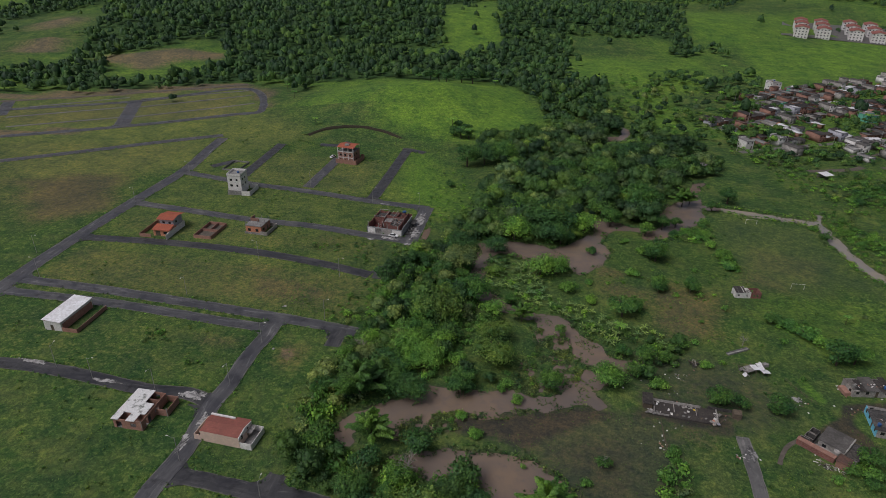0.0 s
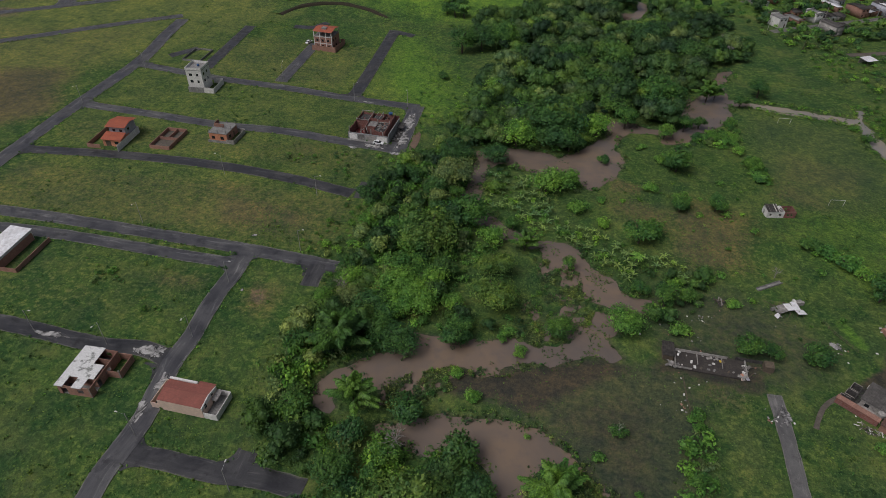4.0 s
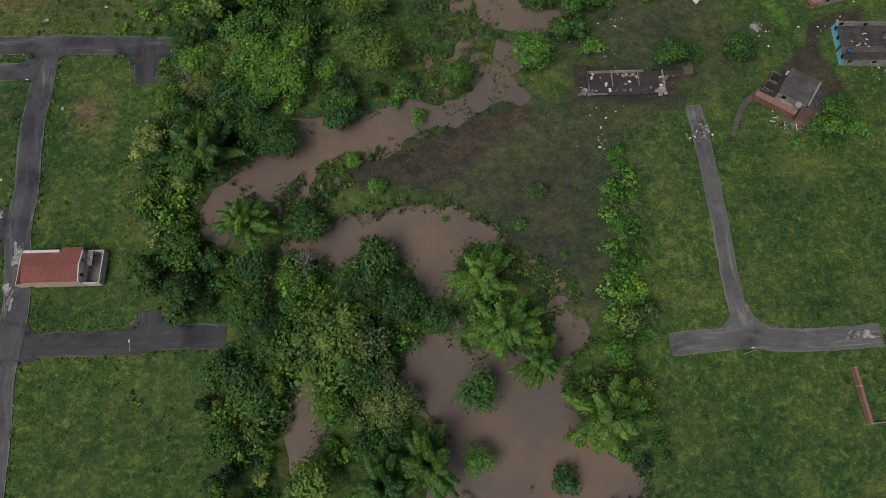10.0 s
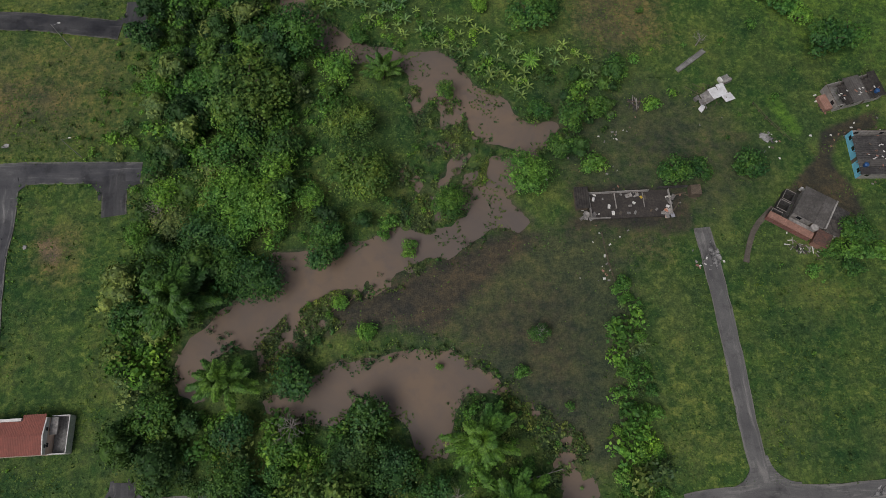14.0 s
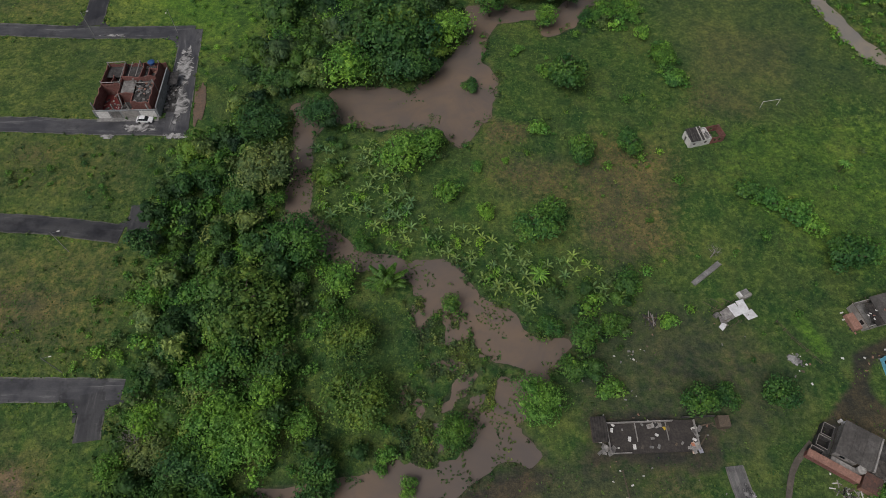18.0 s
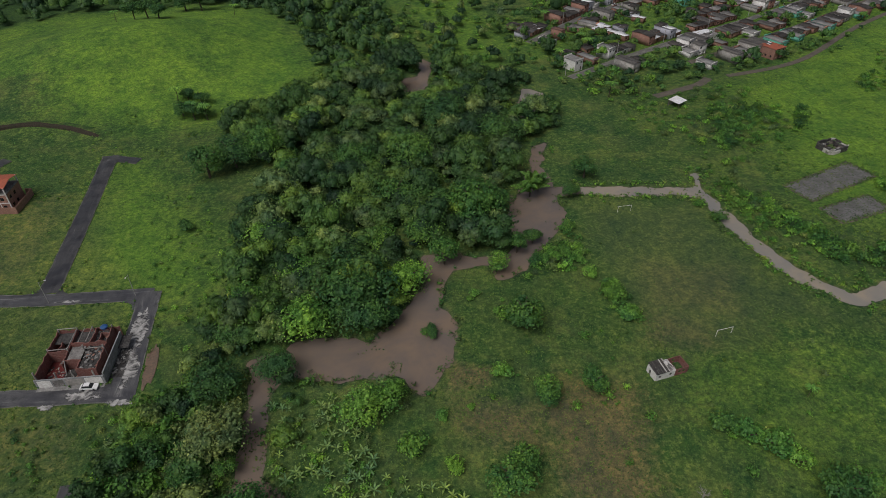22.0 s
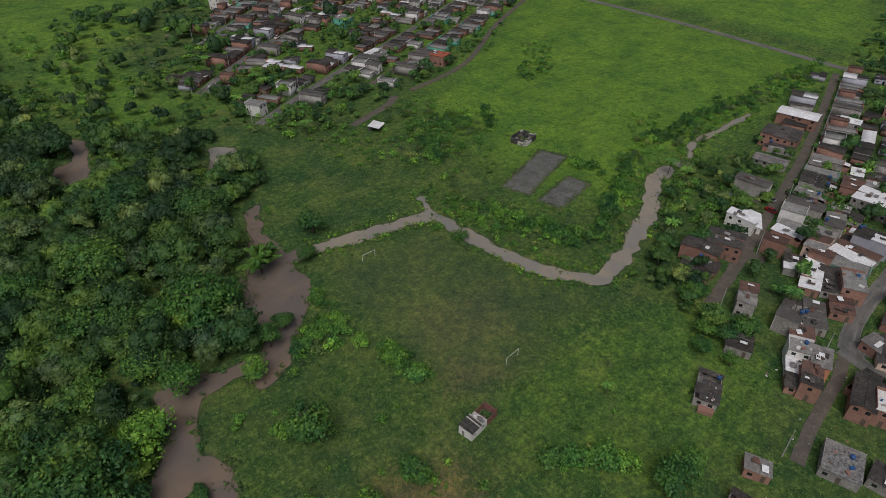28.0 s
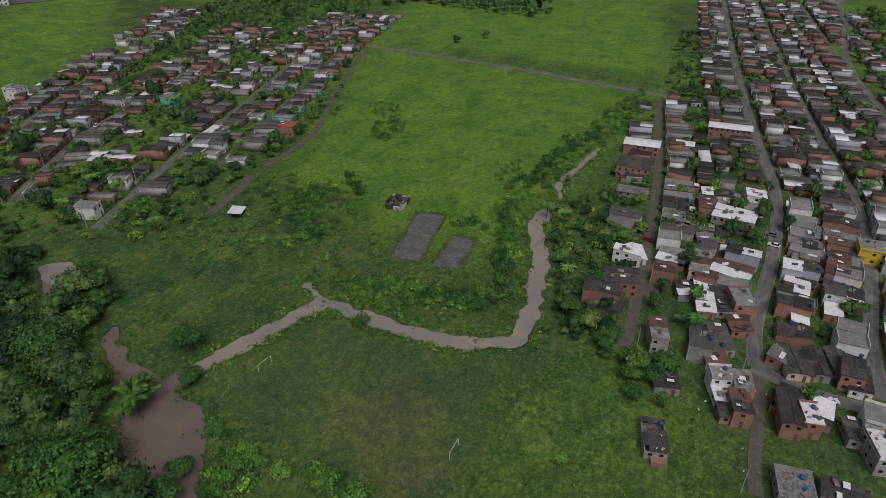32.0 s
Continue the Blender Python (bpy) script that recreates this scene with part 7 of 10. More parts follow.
FAR_KINDS = [lobe_crown(80 + i, 4.6, 5.6, 3, 16, 1.5, 0.95, True, 0.88) for i in range(6)]
HORIZON_KINDS = [lobe_crown(86 + i, 4.2, 5.5, 2, 18, 2.6, 0.9, True, 0.86) for i in range(3)]
MID_KINDS = [lobe_crown(90 + i, 3.4, 5.4 + 0.4 * (i % 3), 5 + i % 4, 190, 0.68, 0.6 + 0.08 * (i % 4), True, 0.8) for i in range(8)]
THIN_KINDS = [lobe_crown(130 + i, 3.4, 5.6, 4 + i % 3, 44, 1.05, 0.8, True, 0.84) for i in range(6)]
LOW_KINDS = [lobe_crown(110 + i, 2.0, 1.7, 6, 74, 0.5, 0.75, False) for i in range(5)]
TINY_KINDS = [lobe_crown(150 + i, 1.1, 0.7, 3, 12, 0.5, 0.6, False) for i in range(5)]
TREE_PROTO = {}


def tree(kind, x, y, scale=1.0, turn=0.0, label="", name="tree", category="tree", group="trees on the flooded bank", tall=1.0):
    """A tree or bush with a trunk and a crown of leaf clumps, standing at x, y."""
    if kind not in TREE_PROTO:
        (v, f), material, h = TREE_KINDS[kind]
        TREE_PROTO[kind] = (big_mesh("crown", v, f, material), trunk_mesh(len(TREE_PROTO), h, 0.09 + h * 0.022))
    crown, trunk = TREE_PROTO[kind]
    h = float(hill(np.array(x), np.array(y)))
    t = thing(name, label or "leafy green broadleaf tree on the damp bank", category, group, Matrix.LocRotScale((x, y, h), Euler((0, 0, turn)), (scale, scale, scale * tall)))
    part("trunk", trunk, None, t)
    part("crown", crown, None, t)
    return t


def scatter(poly, step, seed, keep=1.0, dry=-0.8):
    """Places spread unevenly over an outline, off the water and the roads."""
    r = np.random.default_rng(seed)
    x0, x1, y0, y1 = min(p[0] for p in poly), max(p[0] for p in poly), min(p[1] for p in poly), max(p[1] for p in poly)
    X, Y = np.meshgrid(np.arange(x0, x1, step), np.arange(y0, y1, step), indexing="ij")
    px, py = X.ravel() + r.uniform(-0.45, 0.45, X.size) * step, Y.ravel() + r.uniform(-0.45, 0.45, X.size) * step
    ok = inside(px, py, poly) & (r.uniform(size=px.size) < keep)
    px, py = px[ok], py[ok]
    if len(px):
        ok = wet(px, py) < dry
        for line, width, *_ in ROADS:
            ok &= near_line(px, py, line) > width / 2 + 1.0
        px, py = px[ok], py[ok]
    return np.stack([px, py], -1)


def cleared(places):
    """Leaves out the places in the open glades."""
    for gap in CLEARINGS:
        places = places[~inside(places[:, 0], places[:, 1], gap)] if len(places) else places
    return places


def joined(name, places, kinds, material, label, smin, smax, seed, category="trees", tall=(0.75, 1.45), lift=0.0):
    """Many far plants as one mesh."""
    r = np.random.default_rng(seed)
    V, F, T, k = [], [], [], 0
    hz = hill(places[:, 0], places[:, 1]) if len(places) else []
    for (x, y), h in zip(places, hz):
        v, f = kinds[r.integers(len(kinds))]
        s, a = smin + (smax - smin) * r.uniform() ** 1.8, r.uniform(0, 6.283)
        if kinds is MID_KINDS and s > 1.2:
            (v, f), s = BIG_KINDS[r.integers(len(BIG_KINDS))], s / 1.75
        c, sn = math.cos(a) * s, math.sin(a) * s
        p = np.stack([v[:, 0] * c - v[:, 1] * sn + x, v[:, 0] * sn + v[:, 1] * c + y, v[:, 2] * s * r.uniform(*tall) + h + lift], -1)
        V.append(p), F.append(f + k), T.append(np.full(len(v), r.uniform(0.06, 1.0), np.float32))
        k += len(v)
    if V:
        me = big_mesh(name, np.concatenate(V), np.concatenate(F), material)
        me.attributes.new("tone", "FLOAT", "POINT").data.foreach_set("value", np.concatenate(T))
        tagged(new(name, me), label, category, kind="stuff")


# single trees of the near banks
tr = random.Random(5)
count = 0
for poly, step, keep, kinds, smin, smax, label in NEAR_WOODS:
    for x, y in cleared(scatter(poly, step, 100 + count, keep)):
        if count >= 330:
            break
        kind = tr.choice(kinds)
        low = kind.startswith("bush")
        if any((x - q[1]) ** 2 + (y - q[2]) ** 2 < (0.8 * q[4]) ** 2 for q in LARGE_TREES):
            continue
        tree(kind, x, y, smin + (smax - smin) * tr.random() ** 1.6, tr.uniform(0, 6.28), label, "shrub" if low else "tree", "shrub" if low else "tree", tall=tr.uniform(0.85, 1.2))
        count += 1
for kind, x, y, s, radius, label in LARGE_TREES:
    feather, low = kind.startswith("plume"), kind.startswith("bush")
    tree(kind, x, y, s, tr.uniform(0, 6.28), label, "bamboo_clump" if feather else "shrub" if low else "tree", "bamboo" if feather else "shrub" if low else "tree", "large trees of the flooded valley", tr.uniform(0.85, 1.05))
for kind, x, y, s, label in LONE_PLANTS:
    low = kind.startswith("bush")
    tree(kind, x, y, s, tr.uniform(0, 6.28), label, "shrub" if low else "bamboo_clump" if kind.startswith("plume") else "tree", "shrub" if low else "bamboo" if kind.startswith("plume") else "tree", "lone plants of the meadow")

def divided(name, places, kinds, mats, label, smin, smax, seed, category="trees"):
    """Many plants as one mesh for each of several greens."""
    r = np.random.default_rng(seed)
    pick = r.choice(len(mats), len(places))
    for i, m in enumerate(mats):
        if (pick == i).any():
            joined(name, places[pick == i], kinds, m, label, smin, smax, seed + 7 * i, category)


GREENS = [M_WOODS, M_WOODD, M_WOODS, M_WOODL, M_LEAFG]
all_mid, all_low = [], []
for i, (poly, step, keep, smin, smax) in enumerate(MID_WOODS):
    places = cleared(scatter(poly, step, 300 + i, keep, -2.5))
    divided("woodland", places, MID_KINDS if poly[0][1] < 100 else THIN_KINDS, GREENS, "dense green woodland along the flooded river", smin, smax, 310 + i)
wild = np.concatenate([cleared(scatter(p[0], 4.4, 340 + i, 0.8)) for i, p in enumerate(MID_WOODS[:6])])
divided("undergrowth", wild, LOW_KINDS, [M_WOODS, M_WOODL, M_LEAF], "leafy undergrowth and creepers between the trees", 0.55, 1.9, 370, "scrub")
under = np.concatenate([scatter(p[0], 3.0, 360 + i, 0.9) for i, p in enumerate(NEAR_WOODS)])
divided("undergrowth", under, LOW_KINDS, [M_LEAF, M_LEAFB, M_LEAFG, M_LEAFB], "leafy undergrowth and creepers between the trees", 0.55, 1.9, 380, "scrub")
for i, (poly, step, keep, smin, smax) in enumerate(SCRUB):
    divided("scrub", scatter(poly, step, 500 + i, keep), LOW_KINDS, [M_LEAF, M_LEAFB, M_LEAFG, M_LEAFB], "low leafy scrub growing through the grass", smin, smax, 510 + i, "scrub")


def far_woods():
    """Forest over the far hills, thinning to meadows."""
    r = np.random.default_rng(9)
    for name, x0, x1, y0, y1, step, smin, smax, bar in (("distant_woodland", -750, 640, 150, 1000, 9.6, 0.85, 1.7, -0.12), ("horizon_woodland", -2400, 2600, 1100, 2400, 50, 4.5, 7.0, -0.5), ("horizon_woodland", 640, 2600, -600, 1100, 42, 2.5, 4.0, 0.1), ("horizon_woodland", -2400, -750, -300, 1100, 50, 4.5, 7.0, -0.4)):
        X, Y = np.meshgrid(np.arange(x0, x1, step), np.arange(y0, y1, step), indexing="ij")
        px, py = X.ravel() + r.uniform(-0.48, 0.48, X.size) * step, Y.ravel() + r.uniform(-0.48, 0.48, X.size) * step
        ok = lattice(px, py, 60, 21) + 0.7 * lattice(px, py, 23, 22) + np.where(inside(px, py, FOREST), 0.9, -0.25) > bar
        for poly in MEADOWS + EARTHWORKS:
            ok &= ~(inside(px, py, poly) & (r.uniform(size=px.size) < 0.985))
        for line, width, *_ in ROADS:
            ok &= near_line(px, py, line) > width / 2 + 3
        divided(name, np.stack([px[ok], py[ok]], -1), FAR_KINDS if step < 20 else HORIZON_KINDS, [M_WOODS, M_WOODD, M_WOODS, M_WOODD], "distant dark green forest on low hills", smin, smax, 610)


far_woods()


def cards_over(name, n, x0, x1, y0, y1, size, lift, material, label, seed, test, up=1.0):
    """Countless grass tufts or weeds as one mesh."""
    r = np.random.default_rng(seed)
    px, py = r.uniform(x0, x1, n), r.uniform(y0, y1, n)
    ok = test(px, py, r)
    rim = np.minimum(np.minimum(px - x0, x1 - px), np.minimum(py - y0, y1 - py))
    ok &= rim > r.uniform(0, min(30, 0.25 * (x1 - x0)), n)
    px, py = px[ok], py[ok]
    pts = np.stack([px, py, hill(px, py) + lift], -1)
    nrm = np.tile([0.0, 0.0, up * 1.6], (len(px), 1)) + 0.4 * r.normal(size=(len(px), 3))
    v, f = leaf_cards(pts, nrm, size, r, 0.6)
    tagged(new(name, big_mesh(name, v, f, material)), label, "grass", kind="stuff")


def on_grass(px, py, r):
    ok = wet(px, py) < -1.0
    for line, width, *_ in ROADS:
        ok &= near_line(px, py, line) > width / 2 - 0.55 * r.uniform(size=px.size) ** 2
    for poly in BARE:
        ok &= ~inside(px, py, poly)
    for key, poly, soft, amount in PATCHES:
        if key in ("mud", "bog", "field"):
            ok &= (depth_in(px, py, poly) < r.uniform(-5, 7, px.size)) | (r.uniform(size=px.size) < 0.1)
    return ok & (lattice(px, py, 5, 31) + 0.6 * lattice(px, py, 17, 32) > r.uniform(-1.1, 0.5, px.size))


def in_marsh(px, py, r):
    s = wet(px, py)
    return (s > -2.5) & (s < 5.0) & (lattice(px, py, 6, 33) + 0.6 * lattice(px, py, 2.2, 34) > 0.12 + 0.13 * s)


cards_over("grass_tufts", 150000, -60, 200, -216, 10, 0.42, 0.12, M_TUFT, "rough tufts of green and yellowing grass", 41, on_grass)
cards_over("grass_tufts", 70000, -150, 270, -216, 130, 0.6, 0.12, M_TUFT, "rough tufts of green and yellowing grass", 42, on_grass)
def in_swamp(px, py, r):
    ok = np.zeros(px.shape, bool)
    for poly in MARSHES:
        ok |= inside(px, py, poly)
    return ok & (lattice(px, py, 4, 35) + 0.7 * lattice(px, py, 1.8, 36) > 0.05)


cards_over("swamp_weeds", 300000, 15, 90, -190, -90, 0.4, -0.12, M_MARSH, "leafy weeds crowding the shallow swamp", 46, in_swamp)
wr = np.random.default_rng(52)
mats = wr.uniform((15, -190), (90, -90), (16000, 2))
mats = mats[in_swamp(mats[:, 0], mats[:, 1], wr)]
divided("weed_mats", mats[:2600], TINY_KINDS, [M_MARSH, M_LEAFG, M_MARSH], "grey-green weed clumps rising from the shallow flood", 0.3, 0.9, 53, "weeds")
swamp_bush = np.concatenate([scatter(p, 4.0, 590 + i, 0.5, 9.0) for i, p in enumerate(MARSHES)])
divided("swamp_bushes", swamp_bush, LOW_KINDS, [M_LEAF, M_LEAFG, M_LEAFB], "small leafy bushes in the swamp", 0.25, 0.6, 595, "scrub")
cards_over("marsh_weeds", 80000, 0, 140, -216, 65, 0.6, -0.22, M_MARSH, "grey-green weeds standing in shallow flood water", 43, in_marsh)
edge = np.random.default_rng(56).uniform((0, -216), (140, 65), (60000, 2))
depth = wet(edge[:, 0], edge[:, 1])
edge = edge[(depth > -2.2) & (depth < 1.6) & (lattice(edge[:, 0], edge[:, 1], 5, 57) + 0.7 * lattice(edge[:, 0], edge[:, 1], 1.9, 58) > 0.1 + 0.16 * np.abs(depth))][:2300]
divided("bank_weeds", edge, TINY_KINDS, [M_MARSH, M_LEAF, M_LEAFG], "clumps of weeds standing along the flooded bank", 0.35, 1.0, 59, "weeds")
hedge = []
hr = np.random.default_rng(68)
for line, half, count in (
        ([(213, 74), (229, 76), (239, 68)], 5.5, 46), ([(224, 70), (208, 50)], 4.0, 26), ([(258, 73), (243, 54)], 3.5, 20),
        ([(190, 20), (197, 9), (202, -3), (204, -13), (208, -23), (216, -26)], 3.2, 78), ([(216, -26), (228, -20), (239, -15), (251, -10), (266, -1)], 2.2, 60),
        ([(286, 5), (302, 3), (321, 4), (353, 4)], 3.6, 70), ([(249, 12), (251, 1)], 2.6, 16), ([(176.6, 12), (178, 10)], 1.0, 4), ([(179, 3), (179.4, 1)], 0.8, 3)):
    for i in range(count):
        k = hr.integers(len(line) - 1)
        (x0, y0), (x1, y1), u = line[k], line[k + 1], hr.uniform()
        hedge.append((x0 + (x1 - x0) * u + hr.normal() * half * 0.55, y0 + (y1 - y0) * u + hr.normal() * half * 0.55))
hedge = np.array(hedge)
hedge = hedge[wet(hedge[:, 0], hedge[:, 1]) < -0.6]
divided("meadow_hedge", hedge, LOW_KINDS, [M_LEAF, M_LEAFD, M_LEAFB], "thick dark green bushes in rows on the wet meadow", 0.7, 1.7, 69, "scrub")
brook = np.random.default_rng(65).uniform((138, -60), (355, 60), (40000, 2))
depth = wet(brook[:, 0], brook[:, 1])
brook = brook[(depth > -3.2) & (depth < -0.2) & (lattice(brook[:, 0], brook[:, 1], 7, 66) > -0.25)][:1100]
divided("stream_weeds", brook, TINY_KINDS, [M_LEAF, M_LEAFB, M_LEAFG], "leafy weeds crowding the stream banks", 0.5, 1.3, 67, "weeds")
cards_over("meadow_tufts", 60000, 175, 460, -40, 215, 0.9, 0.06, M_TUFTL, "tall tufts of bright meadow grass", 45, on_grass)
cards_over("reeds", 16000, 138, 355, -60, 60, 0.8, -0.15, M_TUFT, "green reeds along the stream banks", 44, in_marsh)


weeds = np.random.default_rng(47).uniform((-150, -216), (290, 120), (30000, 2))
weeds = weeds[on_grass(weeds[:, 0], weeds[:, 1], np.random.default_rng(48)) & (lattice(weeds[:, 0], weeds[:, 1], 13, 49) + 0.6 * lattice(weeds[:, 0], weeds[:, 1], 4, 50) > 0.3)][:2600]
divided("weeds", weeds, TINY_KINDS, [M_TUFT, M_LEAF, M_TUFT], "low leafy weeds growing in the rough grass", 0.35, 0.9, 51, "weeds")


verge = []
for line, width, *_ in ROADS[:20]:
    p = smooth_line(line, 1.3)
    for k in range(1, len(p) - 1):
        way = (p[k + 1] - p[k - 1]).normalized()
        for sd in (-1, 1):
            if tr.random() < 0.8:
                o = sd * (width / 2 + 0.25 + 0.9 * tr.random() ** 2)
                verge.append((p[k].x - way.y * o, p[k].y + way.x * o))
verge = np.array(verge)
clear = np.all([near_line(verge[:, 0], verge[:, 1], q[0]) > q[1] / 2 + 0.05 for q in ROADS], axis=0)
divided("verge_weeds", verge[clear], TINY_KINDS, [M_LEAF, M_LEAFB, M_TUFT], "shaggy weeds hanging over the road edge", 0.3, 0.8, 55, "weeds")


def banana(x, y, s, turn):
    """A banana plant: a short stem and long arching leaves."""
    t = thing("banana_plant", "pale green banana plant with long torn leaves", "banana plant", "banana plants by the river", Matrix.LocRotScale((x, y, 0), Euler((0, 0, turn)), (s, s, s)))
    part("stem", BANANA_STEM, None, t)
    for i in range(6):
        part("leaf", BANANA_LEAF, None, t, at=pose(0, 0, 1.6, 0, 0, i * 61) @ Matrix.Rotation(radians((i % 3) * 14 - 12), 4, "Y"))


BANANA_STEM = Mesh().beam((0, 0, -0.1), (0.05, 0, 1.75), 0.16, 0.1, 7).data("stem", M_LEAFY)
bl = Mesh()
bl.add([q for i in range(6) for q in ((0.42 * i + 0.1, -0.3 * math.sin(0.4 + i * 0.5), 0.9 * math.sin(i * 0.45)), (0.42 * i + 0.1, 0, 0.9 * math.sin(i * 0.45) - 0.07), (0.42 * i + 0.1, 0.3 * math.sin(0.4 + i * 0.5), 0.9 * math.sin(i * 0.45)))], [q for i in range(5) for q in ((3 * i, 3 * i + 3, 3 * i + 4, 3 * i + 1), (3 * i + 1, 3 * i + 4, 3 * i + 5, 3 * i + 2))])
BANANA_LEAF = bl.data("leaf", M_BANANA)
for x, y in scatter(BANANAS, 2.9, 71, 0.8, 0.2)[:135]:
    banana(x, y, tr.uniform(0.45, 0.82), tr.uniform(0, 6.28))


def palm_parts():
    r = random.Random(6)
    trunk = Mesh().beam((0, 0, -0.2), (0.3, 0.1, 3.5), 0.2, 0.15, 7).beam((0.3, 0.1, 3.5), (0.35, 0.3, 6.8), 0.15, 0.12, 7).data("trunk", M_BARK)
    m = Mesh()
    for i in range(15):
        a, droop = 6.283 * i / 15 + r.uniform(-0.2, 0.2), r.uniform(0.5, 1.6)
        for k in range(6):
            d0, d1 = 0.55 * k, 0.55 * (k + 1)
            z0, z1 = 6.8 + 0.55 * d0 - droop * 0.16 * d0 * d0, 6.8 + 0.55 * d1 - droop * 0.16 * d1 * d1
            ca, sa, w0, w1 = math.cos(a), math.sin(a), 0.42 * math.sin(0.5 + k * 0.42), 0.42 * math.sin(0.5 + (k + 1) * 0.42)
            for sd in (-1, 1):
                m.add([(0.35 + ca * d0, 0.3 + sa * d0, z0), (0.35 + ca * d1, 0.3 + sa * d1, z1), (0.35 + ca * d1 - sd * sa * w1, 0.3 + sa * d1 + sd * ca * w1, z1 - 0.3), (0.35 + ca * d0 - sd * sa * w0, 0.3 + sa * d0 + sd * ca * w0, z0 - 0.3)], [(0, 1, 2, 3) if sd > 0 else (3, 2, 1, 0)])
    return trunk, m.data("fronds", M_LEAFB)


PALM_TRUNK, PALM_CROWN = palm_parts()
for x, y, s in PALMS:
    t = thing("palm_tree", "tall palm with drooping green fronds", "palm", "palms by the village", Matrix.LocRotScale((x, y, float(hill(np.array(x), np.array(y)))), Euler((0, 0, tr.uniform(0, 6))), (s, s, s)))
    part("trunk", PALM_TRUNK, None, t)
    part("fronds", PALM_CROWN, None, t)


def dead_tree(x, y, s, seed):
    """A leafless tree with bleached branches."""
    r = random.Random(seed)
    t = thing("dead_tree", "leafless tree with bleached grey branches", "tree", "dead trees in the flood", Matrix.LocRotScale((x, y, 0), None, (s, s, s)))
    m = Mesh().beam((0, 0, -0.4), (0.2, 0.1, 3.2), 0.2, 0.14)
    part("trunk", m, M_DEAD, t)
    for i in range(12):
        a, el = 6.283 * i / 12 + r.uniform(-0.3, 0.3), r.uniform(0.2, 1.1)
        p = Vector((0.2, 0.1, r.uniform(2.2, 3.2)))
        q = p + Vector((math.cos(a) * math.cos(el), math.sin(a) * math.cos(el), math.sin(el))) * r.uniform(1.4, 2.4)
        b = Mesh().beam(p, q, 0.07, 0.04, 5)
        for k in range(4):
            b.beam(q - (q - p) * 0.15 * k, q + Vector((r.uniform(-1, 1), r.uniform(-1, 1), r.uniform(0, 0.9))), 0.035, 0.015, 4)
        part("branch", b, M_DEAD, t)


for i, (x, y, s) in enumerate(DEAD_TREES):
    dead_tree(x, y, s, i)


# ---- buildings ----
def wall_mesh(length, height, openings=(), thick=0.15):
    """A wall along x from 0, its outer face on y = 0, with openings (x0, z0, x1, z1) through it, as one closed solid."""
    xs = sorted({0, length, *(o[0] for o in openings), *(o[2] for o in openings)})
    zs = sorted({0, height, *(o[1] for o in openings), *(o[3] for o in openings)})
    nx, nz = len(xs), len(zs)
    verts = [(x, y, z) for y in (0, thick) for x in xs for z in zs]
    def full(i, j):
        if not (0 <= i < nx - 1 and 0 <= j < nz - 1):
            return False
        cx, cz = (xs[i] + xs[i + 1]) / 2, (zs[j] + zs[j + 1]) / 2
        return not any(o[0] < cx < o[2] and o[1] < cz < o[3] for o in openings)
    k = nx * nz
    at = lambda i, j: i * nz + j
    f = []
    for i in range(nx - 1):
        for j in range(nz - 1):
            if not full(i, j):
                continue
            a, b, c, d = at(i, j), at(i + 1, j), at(i + 1, j + 1), at(i, j + 1)
            f += [(a, b, c, d), (d + k, c + k, b + k, a + k)]
            for edge, (p, q) in (((i, j - 1), (a, b)), ((i + 1, j), (b, c)), ((i, j + 1), (c, d)), ((i - 1, j), (d, a))):
                if not full(*edge):
                    f.append((q, p, p + k, q + k))
    used_v = sorted({v for q in f for v in q})
    index = {v: n for n, v in enumerate(used_v)}
    m = Mesh()
    m.add([verts[v] for v in used_v], [tuple(index[v] for v in q) for q in f])
    return m


def add_walls(t, w, d, h, mat, openings=None, z=0.0, thick=0.15, labels=None, frames=True, front_mat=None):
    """Four walls round a plan of w by d about the origin, front towards -y, with panes in the openings."""
    openings = openings or {}
    sides = {"front": pose(-w / 2, -d / 2, z), "back": pose(w / 2, d / 2, z, 0, 0, 180), "left": pose(-w / 2, d / 2 - thick, z, 0, 0, -90), "right": pose(w / 2, -d / 2 + thick, z, 0, 0, 90)}
    for key, at in sides.items():
        length = w if key in ("front", "back") else d - 2 * thick
        ops = openings.get(key, ())
        wall = part("wall", wall_mesh(length, h, ops, thick), front_mat if front_mat and key == "front" else mat, t, at=at)
        if frames:
            for o in ops:
                door = o[1] < 0.2
                if door:
                    part("door", Mesh().box(o[0] + 0.02, 0.05, 0.02, o[2] - 0.02, 0.1, o[3] - 0.02), M_WOOD, wall)
                else:
                    part("window", Mesh().box(o[0] + 0.02, 0.06, o[1] + 0.02, o[2] - 0.02, 0.09, o[3] - 0.02), M_GLASS, wall, "dark glazed window")
    part("floor_slab", Mesh().box(-w / 2 + thick, -d / 2 + thick, z - 0.1, w / 2 - thick, d / 2 - thick, z + 0.12), M_CONCRETE, t)


